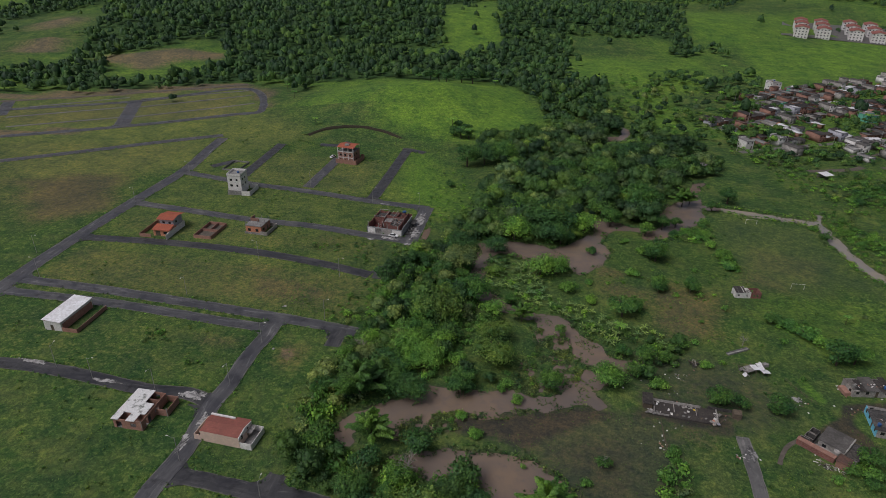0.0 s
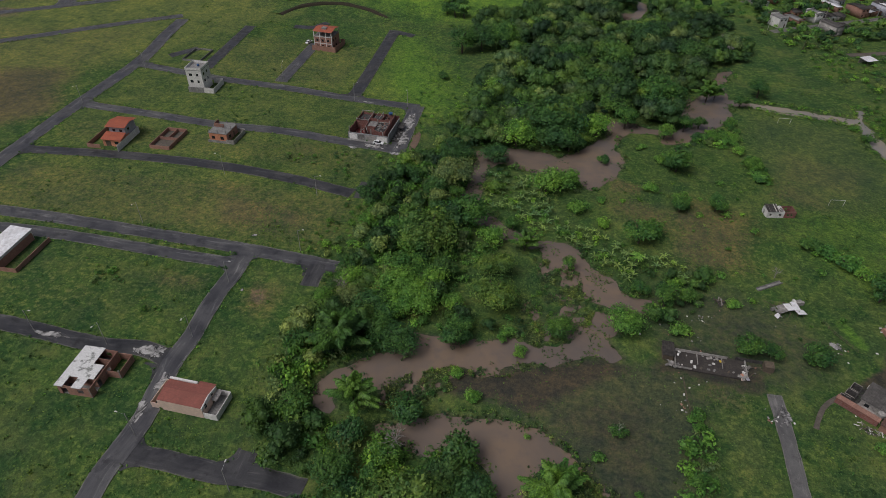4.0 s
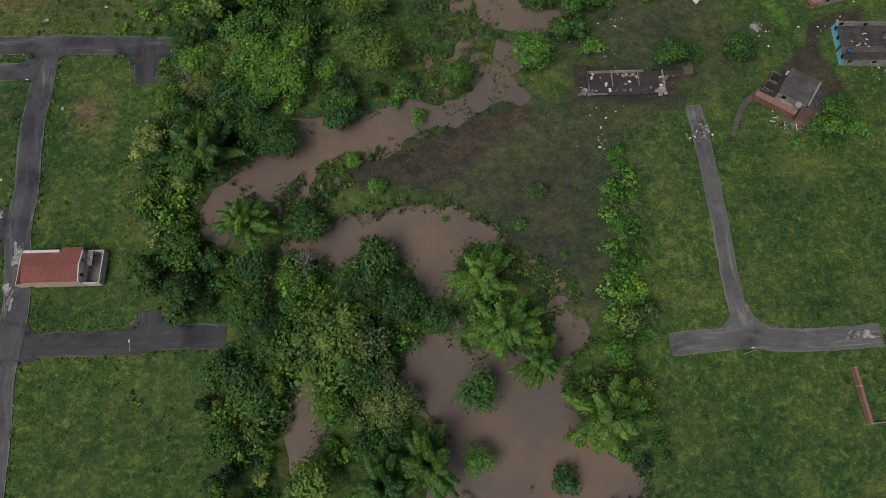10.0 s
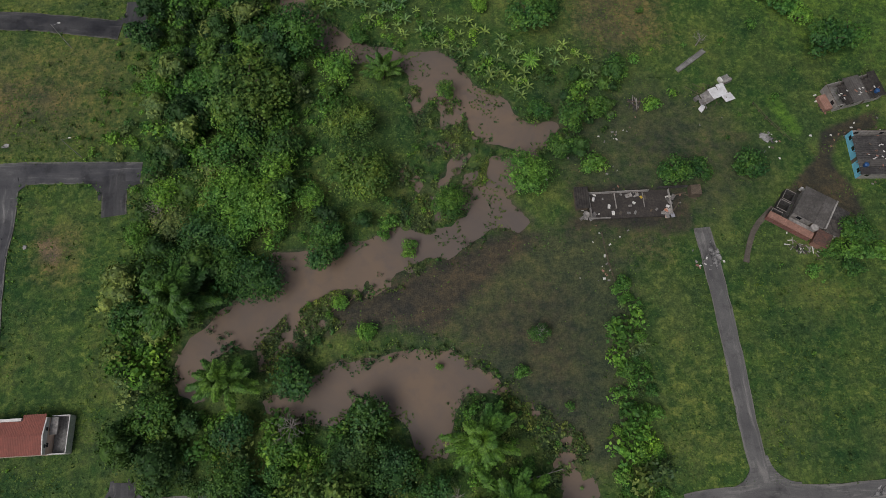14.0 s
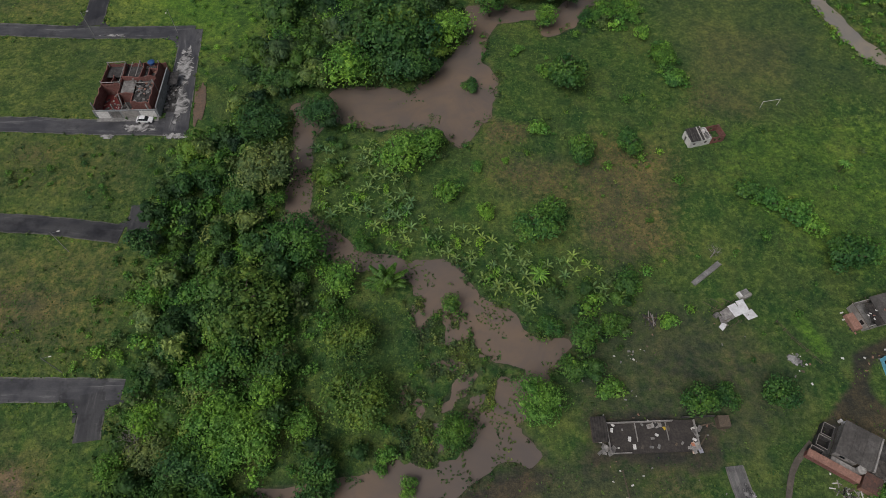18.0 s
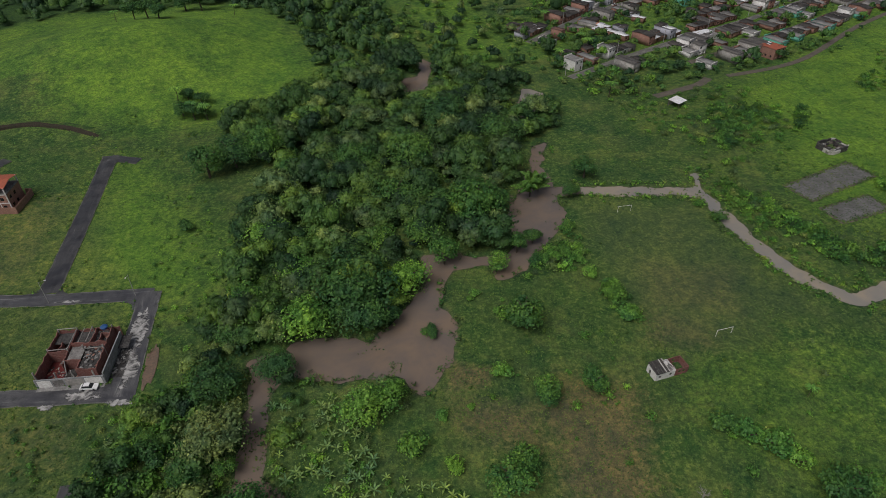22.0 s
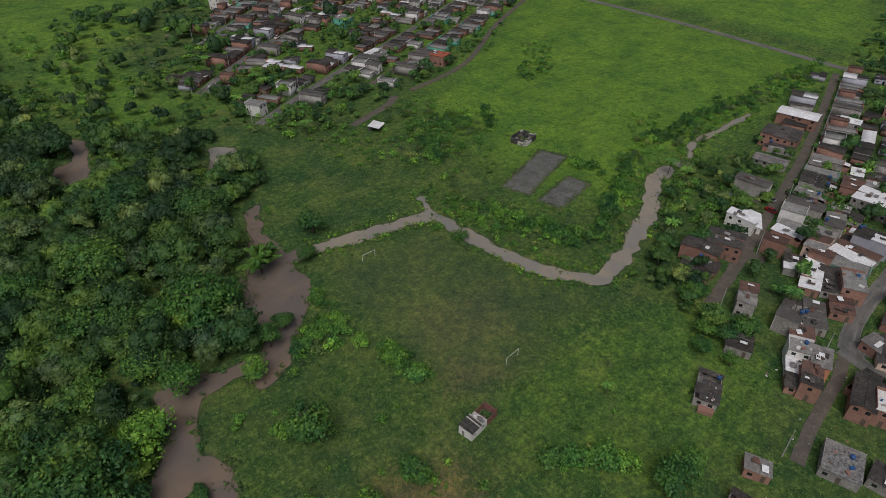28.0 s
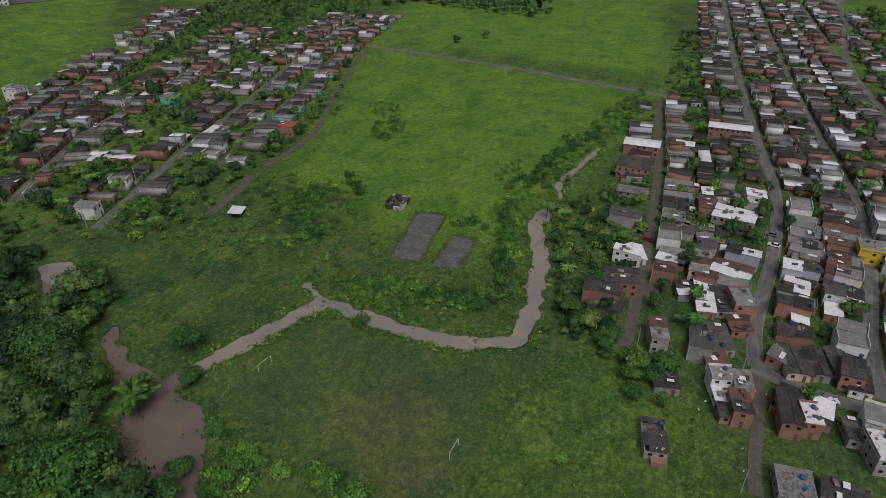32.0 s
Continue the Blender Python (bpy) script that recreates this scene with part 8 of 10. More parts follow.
def gable_roof(t, w, d, h, rise, mat, over=0.45, ridge_along="x", z=0.0, pitch=0.45):
    """Two ridged slopes; the ends of the walls run up under them."""
    turn = 0 if ridge_along == "x" else 90
    a, b = (w, d) if ridge_along == "x" else (d, w)
    at = pose(0, 0, z, 0, 0, turn)
    for side in (0, 180):
        m = Mesh().corrugated(-a / 2 - over, a / 2 + over, -b / 2 - over, 0.06, h - rise * 2 * over / b, h + rise, pitch)
        part("roof_slope", m, mat, t, at=at @ pose(0, 0, 0, 0, 0, side))
    for x in (-a / 2, a / 2 - 0.15):
        g = Mesh().add([(x, -b / 2, h), (x, b / 2, h), (x, 0, h + rise - 0.05), (x + 0.15, -b / 2, h), (x + 0.15, b / 2, h), (x + 0.15, 0, h + rise - 0.05)], [(0, 2, 1), (3, 4, 5), (0, 3, 5, 2), (1, 2, 5, 4), (0, 1, 4, 3)])
        part("gable", g, M_BRICK, t, at=at)
    part("ridge_cap", Mesh().box(-a / 2 - over, -0.16, h + rise - 0.01, a / 2 + over, 0.16, h + rise + 0.09), mat, t, at=at)


def shed_roof(t, w, d, h, rise, mat, over=0.4, z=0.0, pitch=0.45, turn=0):
    a, b = (w, d) if turn in (0, 180) else (d, w)
    part("roof_sheet", Mesh().corrugated(-a / 2 - over, a / 2 + over, -b / 2 - over, b / 2 + over, h + 0.05, h + rise + 0.05, pitch), mat, t, at=pose(0, 0, z, 0, 0, turn))
    place = pose(0, 0, z, 0, 0, turn)
    part("roof_wall", Mesh().box(-a / 2, b / 2 - 0.15, h, a / 2, b / 2, h + rise - 0.05), M_BRICK, t, at=place)
    for x in (-a / 2, a / 2 - 0.15):
        m = Mesh().add([(x, -b / 2, h), (x, b / 2 - 0.15, h), (x, b / 2 - 0.15, h + rise - 0.05), (x + 0.15, -b / 2, h), (x + 0.15, b / 2 - 0.15, h), (x + 0.15, b / 2 - 0.15, h + rise - 0.05)], [(0, 2, 1), (3, 4, 5), (0, 3, 5, 2), (1, 2, 5, 4), (0, 1, 4, 3)])
        part("gable", m, M_BRICK, t, at=place)


def split_roof(t, w, d, h, roof, r, wall, over=0.25):
    """A roof in stretches one behind the other, laid at different times: each slopes sideways over its own wedge of wall."""
    n = 1 if d < 7.0 else 2 if d < 11 else 3
    cuts = [-d / 2] + sorted(-d / 2 + d * (i + r.uniform(-0.15, 0.15)) / n for i in range(1, n)) + [d / 2]
    for i in range(n):
        y0, y1 = cuts[i], cuts[i + 1]
        lift, rise = r.uniform(0, 0.3) * (i > 0), r.uniform(0.3, 0.7)
        lo, hi = (h + lift, h + lift + rise) if r.random() < 0.5 else (h + lift + rise, h + lift)
        m = roof if i == 0 or r.random() < 0.5 else r.choice((M_SHEET, M_OLDSHEET, M_SHEET, M_TILE, M_SHEETL, M_METAL))
        wedge = Mesh().add([(-w / 2, y0, h), (w / 2, y0, h), (w / 2, y1, h), (-w / 2, y1, h), (-w / 2, y0, lo - 0.02), (w / 2, y0, hi - 0.02), (w / 2, y1, hi - 0.02), (-w / 2, y1, lo - 0.02)], [(3, 2, 1, 0), (4, 5, 6, 7), (0, 1, 5, 4), (1, 2, 6, 5), (2, 3, 7, 6), (3, 0, 4, 7)])
        part("roof_wall", wedge, wall, t)
        e0, e1 = y0 - over * (i == 0), y1 + (over if i == n - 1 else -0.03)
        part("roof_sheet", Mesh().corrugated(-e1, -e0, -w / 2 - over, w / 2 + over, lo + 0.03, hi + 0.03, 0.45), m, t, at=pose(0, 0, 0, 0, 0, -90))


def tank(t, x, y, z, r=0.55):
    m = Mesh()
    m.beam((x, y, z), (x, y, z + 0.75), r * 0.85, r, 12).beam((x, y, z + 0.75), (x, y, z + 0.95), r * 1.06, r * 0.5, 12)
    part("water_tank", m, M_TANK, t, "round blue plastic water tank")


def openings_for(length, h, r, door=False, storeys=1):
    out = []
    for s in range(storeys):
        n = max(1, int(length / 2.4))
        for i in range(n):
            c = length * (i + 0.5) / n
            if door and s == 0 and i == n // 2:
                out.append((c - 0.45, 0.0, c + 0.45, 2.05))
            elif r.random() < 0.8:
                out.append((c - 0.5, s * 2.6 + 1.0, c + 0.5, s * 2.6 + 2.0))
    return out


def village_house(seed):
    """One of the small crowded houses of the town."""
    r = random.Random(seed)
    w, d = r.uniform(4.3, 6.2), (r.uniform(7.5, 12.0) if seed % 3 else r.uniform(5.2, 7.4))
    storeys = 2 if r.random() < 0.3 else 1
    h = 2.55 * storeys + 0.1
    wall, wname = r.choice([(M_BRICK, "bare red brick")] * 6 + [(M_PLASTER, "stained grey plaster")] * 2 + [(M_WHITE, "white-painted")] * 5 + [(M_PINK, "pale pink-rendered")] * 2 + [(M_ORANGE, "salmon-painted"), (M_GREEN, "mint-painted"), (M_LILAC, "lilac-painted")])
    kind = r.random()
    roof = M_SHEET if kind < 0.42 else M_TILE if kind < 0.57 else M_OLDSHEET if kind < 0.69 else M_SHEETL if kind < 0.79 else M_METAL if kind < 0.91 else M_CONCRETE
    rname = {M_SHEET: "dark corrugated sheets", M_TILE: "old clay tiles", M_SHEETL: "pale corrugated sheets", M_OLDSHEET: "grey corrugated sheets", M_METAL: "white metal sheets", M_CONCRETE: "a flat concrete slab"}[roof]
    t = thing("house", "small crowded %s house roofed with %s" % (wname, rname), "house", "houses of the town")
    add_walls(t, w, d, h, wall if r.random() < 0.8 else M_PLASTER, {"front": openings_for(w, h, r, True, storeys), "back": openings_for(w, h, r, False, storeys)[:1]}, front_mat=wall)
    if roof is M_CONCRETE:
        part("roof_slab", Mesh().box(-w / 2 - 0.2, -d / 2 - 0.2, h, w / 2 + 0.2, d / 2 + 0.2, h + 0.18), M_CONCRETE, t)
        for y in (-d / 2, d / 2 - 0.12):
            part("parapet", Mesh().box(-w / 2, y, h + 0.18, w / 2, y + 0.12, h + 0.95), wall, t)
    elif r.random() < 0.3:
        gable_roof(t, w, d, h, r.uniform(0.45, 0.8), roof, 0.3, "y" if r.random() < 0.5 else "x")
    else:
        split_roof(t, w, d, h, roof, r, wall)
    if r.random() < 0.35:
        tank(t, r.uniform(-w / 3, w / 3), d / 2 - 0.6, h + 1.0)
        t.children[-1].location.z -= 0.0
    if roof is not M_CONCRETE:
        for _ in range(r.choice((0, 1, 2, 2))):
            px, py = r.uniform(-w / 4, w / 4), r.uniform(-d / 4, d / 4)
            part("roof_patch", Mesh().corrugated(-0.6, 0.6, -0.9, 0.9, 0, 0.12, 0.3, 0.03), r.choice((M_SHEETL, M_METAL, M_TILE, M_SHEET)), t, at=pose(px, py, h + 0.62, 0, 0, r.choice((0, 90, 12))))
    if r.random() < 0.5:
        ex = r.uniform(2.0, 3.4)
        y = Mesh()
        y.box(-w / 2, d / 2, 0, -w / 2 + 0.12, d / 2 + ex, 2.0).box(w / 2 - 0.12, d / 2, 0, w / 2, d / 2 + ex, 2.0).box(-w / 2 + 0.12, d / 2 + ex - 0.12, 0, w / 2 - 0.12, d / 2 + ex, 2.0)
        part("yard_wall", y, M_BRICK, t)
        part("lean_to_roof", Mesh().corrugated(-w / 2, w / 2 - 1.5, d / 2 + ex * 0.9, d / 2 + 0.02, 2.1, 2.45), r.choice((M_SHEET, M_SHEETL, M_METAL)), t)
    return t, w, d


HOUSES = [village_house(900 + i) for i in range(26)]
COARSE = 12
PLAIN_HOUSES = [village_house(900 + i) for i in range(26)]
COARSE = 1
hr = random.Random(77)
# green yards that stay open between the houses
used, occupied = set(), [(x, y, 5.5) for x, y in ((225.5, -80.5), (232.4, -94.4), (228.3, -72.3), (239.3, -70.5), (217.1, -83), (226.9, -99.4), (236, -79))]
near_houses = 0
FAR_HOMES = {}


def gather(proto, m):
    """Adds the shapes of a house to the joined houses far off, one mesh for each material."""
    for o in proto.children_recursive:
        if o.name.startswith(("floor_slab", "door", "ridge", "water_tank", "roof_patch", "lean_to", "yard_wall")):
            continue
        me, at = o.data, m @ (o.matrix_parent_inverse @ o.matrix_basis if o.parent is proto else o.parent.matrix_basis @ o.matrix_basis)
        FAR_HOMES.setdefault(me.materials[0], []).append((me, at))


def circles(x, y, w, d, turn):
    """Rounds that stand for the plan of a house."""
    a, r = radians(turn + 90), w / 2
    n = max(1, round(d / w))
    return [(x + math.cos(a) * o, y + math.sin(a) * o, r) for o in ((d - w) * (i / max(1, n - 1) - 0.5) if n > 1 else 0 for i in range(n))]


def place_house(x, y, turn, k):
    """One more house of the town, turned by so many degrees: a thing of its own, or among the far ones."""
    global near_houses
    proto, w, d = HOUSES[k]
    spots = circles(x, y, w, d, turn)
    if any((u - a) ** 2 + (v - b) ** 2 < (0.86 * (q + r)) ** 2 for u, v, q in spots for a, b, r in occupied[-1200:] if abs(u - a) < 20):
        return False
    if any(near_line(np.array(u), np.array(v), q[0]) < q[1] / 2 + 1.6 for u, v, _ in spots for q in ROADS[26:]):
        return False
    occupied.extend(spots)
    m = pose(x, y, 0, 0, 0, turn)
    if math.hypot(x - 70, y + 100) < 260 and near_houses < 215:
        near_houses += 1
        if k not in used:
            used.add(k)
            proto.matrix_basis = m
        else:
            copy_thing(proto, m)
    else:
        gather(PLAIN_HOUSES[k][0], m)
    return True


LONG_HOMES, SHORT_HOMES = [k for k in range(26) if HOUSES[k][2] > 7.45], [k for k in range(26) if HOUSES[k][2] <= 7.45]


def house_row(line, side, gap, skip=0.12):
    """Houses shoulder to shoulder along one side of a street, fronts to the street; behind them a looser row of small ones."""
    back = gap > 9
    for (ax, ay), (bx, by) in zip(line[:-1], line[1:]):
        a, b = Vector((ax, ay)), Vector((bx, by))
        way = (b - a).normalized()
        out = Vector((-way.y, way.x)) * side
        turn = math.degrees(math.atan2(out.y, out.x)) - 90
        s, length = 2.0, (b - a).length
        while s < length - 1:
            k = hr.choice(SHORT_HOMES if back or hr.random() < 0.2 else LONG_HOMES)
            w, d = HOUSES[k][1:]
            grove = float(lattice(np.array(ax + way.x * s), np.array(ay + way.y * s), 21, 64 + int(side)))
            if hr.random() > skip + 0.05 + (0.75 if grove > (0.3 if back else 0.75) else 0) + (0.3 if (ax, ay) == line[0] and ax < 200 else 0):
                c = a + way * (s + w / 2) + out * ((gap + 5.5 if back else gap + 0.4 + abs(hr.gauss(0, 0.8))) + d / 2)
                place_house(c.x, c.y, turn + hr.gauss(0, 3.5) + (hr.choice((0, 90, 180)) if back else 0), k)
            s += w + (hr.uniform(0.4, 2.5) if back else hr.choice((0.15, 0.3, 0.6, 1.6)))


def big_house(x, y, w, d, turn, storeys, wall, roof, rname, seed):
    """One of the larger houses that stand out in the town."""
    r = random.Random(seed)
    h = 2.6 * storeys
    t = thing("house", "large %s house under %s" % ({M_PINK: "pale pink-rendered", M_BRICK: "bare red brick", M_PLASTER: "grey plastered", M_WHITE: "white", M_ORANGE: "salmon", M_YELLOW: "yellow", M_GREEN: "mint green"}[wall], rname), "house", "houses of the town", pose(x, y, 0, 0, 0, turn))
    add_walls(t, w, d, h, wall, {k: openings_for((w if k in ("front", "back") else d - 0.3), h, r, k == "front", storeys) for k in ("front", "left", "right")})
    if roof in (M_CONCRETE, M_WHITE, M_MOSSY, M_BLACKSLAB):
        part("roof_slab", Mesh().box(-w / 2 - 0.15, -d / 2 - 0.15, h, w / 2 + 0.15, d / 2 + 0.15, h + 0.2), roof, t)
        part("parapet", Mesh().box(-w / 2 - 0.1, d / 2, h + 0.2, w / 2 + 0.1, d / 2 + 0.12, h + 0.95).box(-w / 2 - 0.1, -d / 2, h + 0.2, -w / 2 + 0.02, d / 2, h + 0.95), wall, t)
        tank(t, w / 5, d / 4, h + 0.2)
        for _ in range(5):
            q = r.uniform(0.25, 0.7)
            part("roof_clutter", Mesh().box(-q, -q * 0.6, 0, q, q * 0.6, r.uniform(0.1, 0.6)), r.choice((M_PLASTER, M_WHITE, M_BRICK, M_WOOD, M_TANK)), t, at=pose(r.uniform(-0.4, 0.4) * w, r.uniform(-0.4, 0.4) * d, h + 0.2, 0, 0, r.uniform(0, 180)))
    elif r.random() < 0.75:
        split_roof(t, w, d, h, roof, r, wall)
        for _ in range(4):
            q = r.uniform(0.3, 0.8)
            part("roof_patch", Mesh().corrugated(-q, q, -0.9, 0.9, 0, 0.1, 0.3, 0.03), r.choice((M_SHEETL, M_METAL, M_TILE, M_SHEET, M_OLDSHEET)), t, at=pose(r.uniform(-w / 4, w / 4), r.uniform(-0.4, 0.4) * d, h + 0.82, 0, 0, r.choice((0, 90, 12))))
    else:
        gable_roof(t, w, d, h, 0.8, roof, 0.4, "y" if d > w else "x")
    occupied.extend(circles(x, y, w, d, turn) if d >= w else circles(x, y, d, w, turn + 90))


for i, row in enumerate(BIG_HOUSES):
    big_house(*row, 50 + i)
for line, side, gap, skip in sorted(HOUSE_ROWS, key=lambda q: q[2] > 9):
    house_row(line, side, gap, skip)
for proto, w, d in [HOUSES[k] for k in range(len(HOUSES)) if k not in used] + PLAIN_HOUSES:
    for o in [*proto.children_recursive, proto]:
        bpy.data.objects.remove(o)
town_trees = [q for i, p in enumerate(TOWN_GREEN) for q in scatter(p, 6.0, 560 + i, 0.8) if all((q[0] - a) ** 2 + (q[1] - b) ** 2 > 18 for a, b, r in occupied)]
divided("town_trees", np.array(town_trees), THIN_KINDS, [M_WOODS, M_LEAFD, M_WOODD, M_WOODL], "leafy trees between the houses of the town", 0.45, 1.25, 570)
for mat, pieces in FAR_HOMES.items():
    V, F4, F3, k = [], [], [], 0
    for me, at in pieces:
        co = np.empty(len(me.vertices) * 3, np.float32)
        me.vertices.foreach_get("co", co)
        rot = np.array(at.to_3x3(), np.float32)
        V.append(co.reshape(-1, 3) @ rot.T + np.array(at.translation, np.float32))
        for p in me.polygons:
            (F4 if len(p.vertices) == 4 else F3).append([v + k for v in p.vertices[:4]] if len(p.vertices) == 4 else [v + k for v in p.vertices])
        k += len(me.vertices)
    tris = [[q[0], q[i], q[i + 1]] for q in F3 for i in range(1, len(q) - 1)] + [t3 for q in F4 for t3 in ([q[0], q[1], q[2]], [q[0], q[2], q[3]])]
    tagged(new("distant_houses", big_mesh("distant_houses", np.concatenate(V), np.array(tris), mat)), "crowded small houses of the far town", "houses", kind="stuff")

# ---- the buildings that stand alone ----
def yard(t, pts, h, mat, thick=0.15, name="yard_wall"):
    """Walls of one height from point to point, each its own piece."""
    for (ax, ay), (bx, by) in zip(pts[:-1], pts[1:]):
        d = math.hypot(bx - ax, by - ay)
        part(name, Mesh().box(0, -thick / 2, 0, d, thick / 2, h), mat, t, at=pose(ax, ay, 0, 0, 0, math.degrees(math.atan2(by - ay, bx - ax))))


def pink_house():
    t = thing("house", "single-storey cream house with brown-red tile roof and walled yard", "house", at=pose(-22.0, -163.3, 0, 0, 0, -3))
    win = {"right": [(1.2, 1.6, 2.0, 2.4), (4.0, 0.0, 4.9, 2.1)], "left": [(2.5, 1.0, 4.0, 2.2)], "front": [], "back": [(2, 1.2, 3.2, 2.2), (6, 1.2, 7.2, 2.2)]}
    add_walls(t, 11.2, 6.6, 3.4, M_PINK, win)
    part("roof_slope", Mesh().corrugated(-5.6, 5.5, -3.32, 0.03, 3.42, 3.95, 0.3, 0.04), M_TILEB, t)
    part("roof_slope", Mesh().corrugated(-5.9, 1.3, 2.75, 0.03, 3.5, 3.95, 0.3, 0.04), M_TILEB, t)
    part("roof_slope", Mesh().corrugated(1.3, 5.5, 3.9, 0.03, 3.35, 3.95, 0.3, 0.04), M_TILEB, t)
    part("parapet", Mesh().box(-5.9, 2.8, 3.0, 1.25, 3.3, 3.85), M_WHITE, t, "white parapet behind the roof")
    part("gable_wall", Mesh().add([(5.5, -3.3, 2.6), (5.5, 3.3, 2.6), (5.5, 3.3, 3.4), (5.5, 0, 4.05), (5.5, -3.3, 3.4), (5.72, -3.3, 2.6), (5.72, 3.3, 2.6), (5.72, 3.3, 3.4), (5.72, 0, 4.05), (5.72, -3.3, 3.4)], [(0, 4, 3, 2, 1), (5, 6, 7, 8, 9), (0, 5, 9, 4), (4, 9, 8, 3), (3, 8, 7, 2), (2, 7, 6, 1), (1, 6, 5, 0)]), M_WHITE, t, "white end wall")
    for y in (-1.8, 1.2):
        part("window", Mesh().box(5.73, y - 0.3, 2.75, 5.77, y + 0.3, 3.3), M_GLASS, t, "small dark window")
    yard(t, [(5.75, -3.2), (9.0, -3.2), (9.0, 3.6), (5.75, 3.6)], 2.0, M_WHITE)
    yard(t, [(-5.6, 3.6), (-7.6, 3.6), (-7.6, -3.2), (-5.6, -3.2)], 1.8, M_PINK)
    part("yard_paving", Mesh().box(5.75, -3.1, 0, 8.9, 3.5, 0.3), M_CONCRETE, t)
    part("porch_roof", Mesh().corrugated(5.78, 7.2, 0.2, 3.3, 2.2, 2.4), M_SHEETL, t)


def slab_house():
    t = thing("house", "unfinished brick house under a mould-stained white slab roof", "house", at=pose(-49.0, -160.4, 0, 0, 0, 1))
    win = {"front": [(0.8, 0.0, 2.4, 2.3), (5.0, 0.9, 6.6, 2.2)], "right": [(1.5, 0.0, 4.0, 2.4), (6, 0.9, 8, 2.2)], "left": [(2, 0.9, 3.4, 2.2), (7, 0.9, 8.4, 2.2)], "back": [(2, 0.9, 3.4, 2.2)]}
    add_walls(t, 8.4, 12.0, 3.1, M_BRICK, win, frames=False)
    r = Mesh()
    r.box(-4.5, -3.2, 3.1, 0.9, 6.3, 3.28).box(-4.5, -6.3, 3.1, -2.4, -3.2, 3.28).box(-0.2, -6.3, 3.1, 2.3, -3.2, 3.28).box(0.9, -3.2, 3.1, 3.6, 1.2, 3.28)
    part("roof_slab", r, M_MOSSY, t, "white concrete slab stained with black mould")
    yard(t, [(4.2, 0.5), (7.6, 0.5), (7.6, 6.2), (4.2, 6.2)], 2.2, M_BRICK)
    for x in (4.05, 7.5):
        part("column", Mesh().box(x - 0.12, -6.0, 0, x + 0.12, -5.76, 3.1) if x < 5 else Mesh().box(x - 0.12, 0.4, 0, x + 0.12, 0.64, 2.8), M_CONCRETE, t)
    for y in (-3.0, 0.0, 3.0):
        part("partition", Mesh().box(-4.0, y, 0.12, 4.0, y + 0.12, 3.05), M_BRICK, t)


def white_roof_house():
    t = thing("house", "long shed with a bright white sheet roof and low brick yard", "house", at=pose(-101.5, -122.6, 0, 0, 0, 1))
    win = {"front": [(2.2, 0, 3.4, 2.2)], "right": [(2, 1.0, 3.2, 2.0), (7, 0, 8, 2.1), (11, 1.0, 12.2, 2.0)]}
    add_walls(t, 6.2, 15.5, 3.6, M_WHITE, win)
    shed_roof(t, 6.2, 15.5, 3.6, 0.5, M_METAL, 0.35, turn=90)
    yard(t, [(3.1, -7.6), (8.6, -7.6), (8.6, 7.6)], 1.5, M_BRICK)
    yard(t, [(3.25, -7.2), (3.25, 7.4)], 2.6, M_BRICK)


def blue_house():
    t = thing("house", "two-storey grey-blue house with orange tile roofs and white side wall", "house", at=pose(-107.5, -55.5, 0, 0, 0, 2))
    add_walls(t, 7.6, 6.0, 3.0, M_ORANGE, {"front": [(1.0, 0.0, 3.2, 2.3), (4.6, 0.9, 6.4, 2.1)]})
    part("roof_slope", Mesh().corrugated(-4.1, 4.1, -3.7, 1.0, 3.05, 4.0, 0.4), M_TILER, t, "orange clay tile slope")
    up = thing("upper_floor", "", "")
    up.parent, up.matrix_basis = t, pose(0.4, 4.8, 0)
    add_walls(up, 6.4, 7.0, 6.2, M_LILAC, {"front": [(1.2, 3.9, 2.4, 5.0), (4.0, 3.9, 5.2, 5.0)], "right": [(1.5, 3.8, 2.7, 5.0), (4.4, 1.0, 5.5, 2.2)]})
    for s in (0, 180):
        part("roof_slope", Mesh().corrugated(-4.2, 3.9, -4.4, 0.06, 6.15, 7.1, 0.4), M_TILER, up, "orange clay tile slope", pose(0, 0, 0, 0, 0, s))
    yard(t, [(4.0, -6.5), (4.0, 9.0), (-3.9, 9.0)], 2.6, M_WHITE)
    yard(t, [(-4.0, -5.0), (-9.2, -5.0), (-9.2, 9.0), (-4.0, 9.0)], 1.6, M_BRICK)


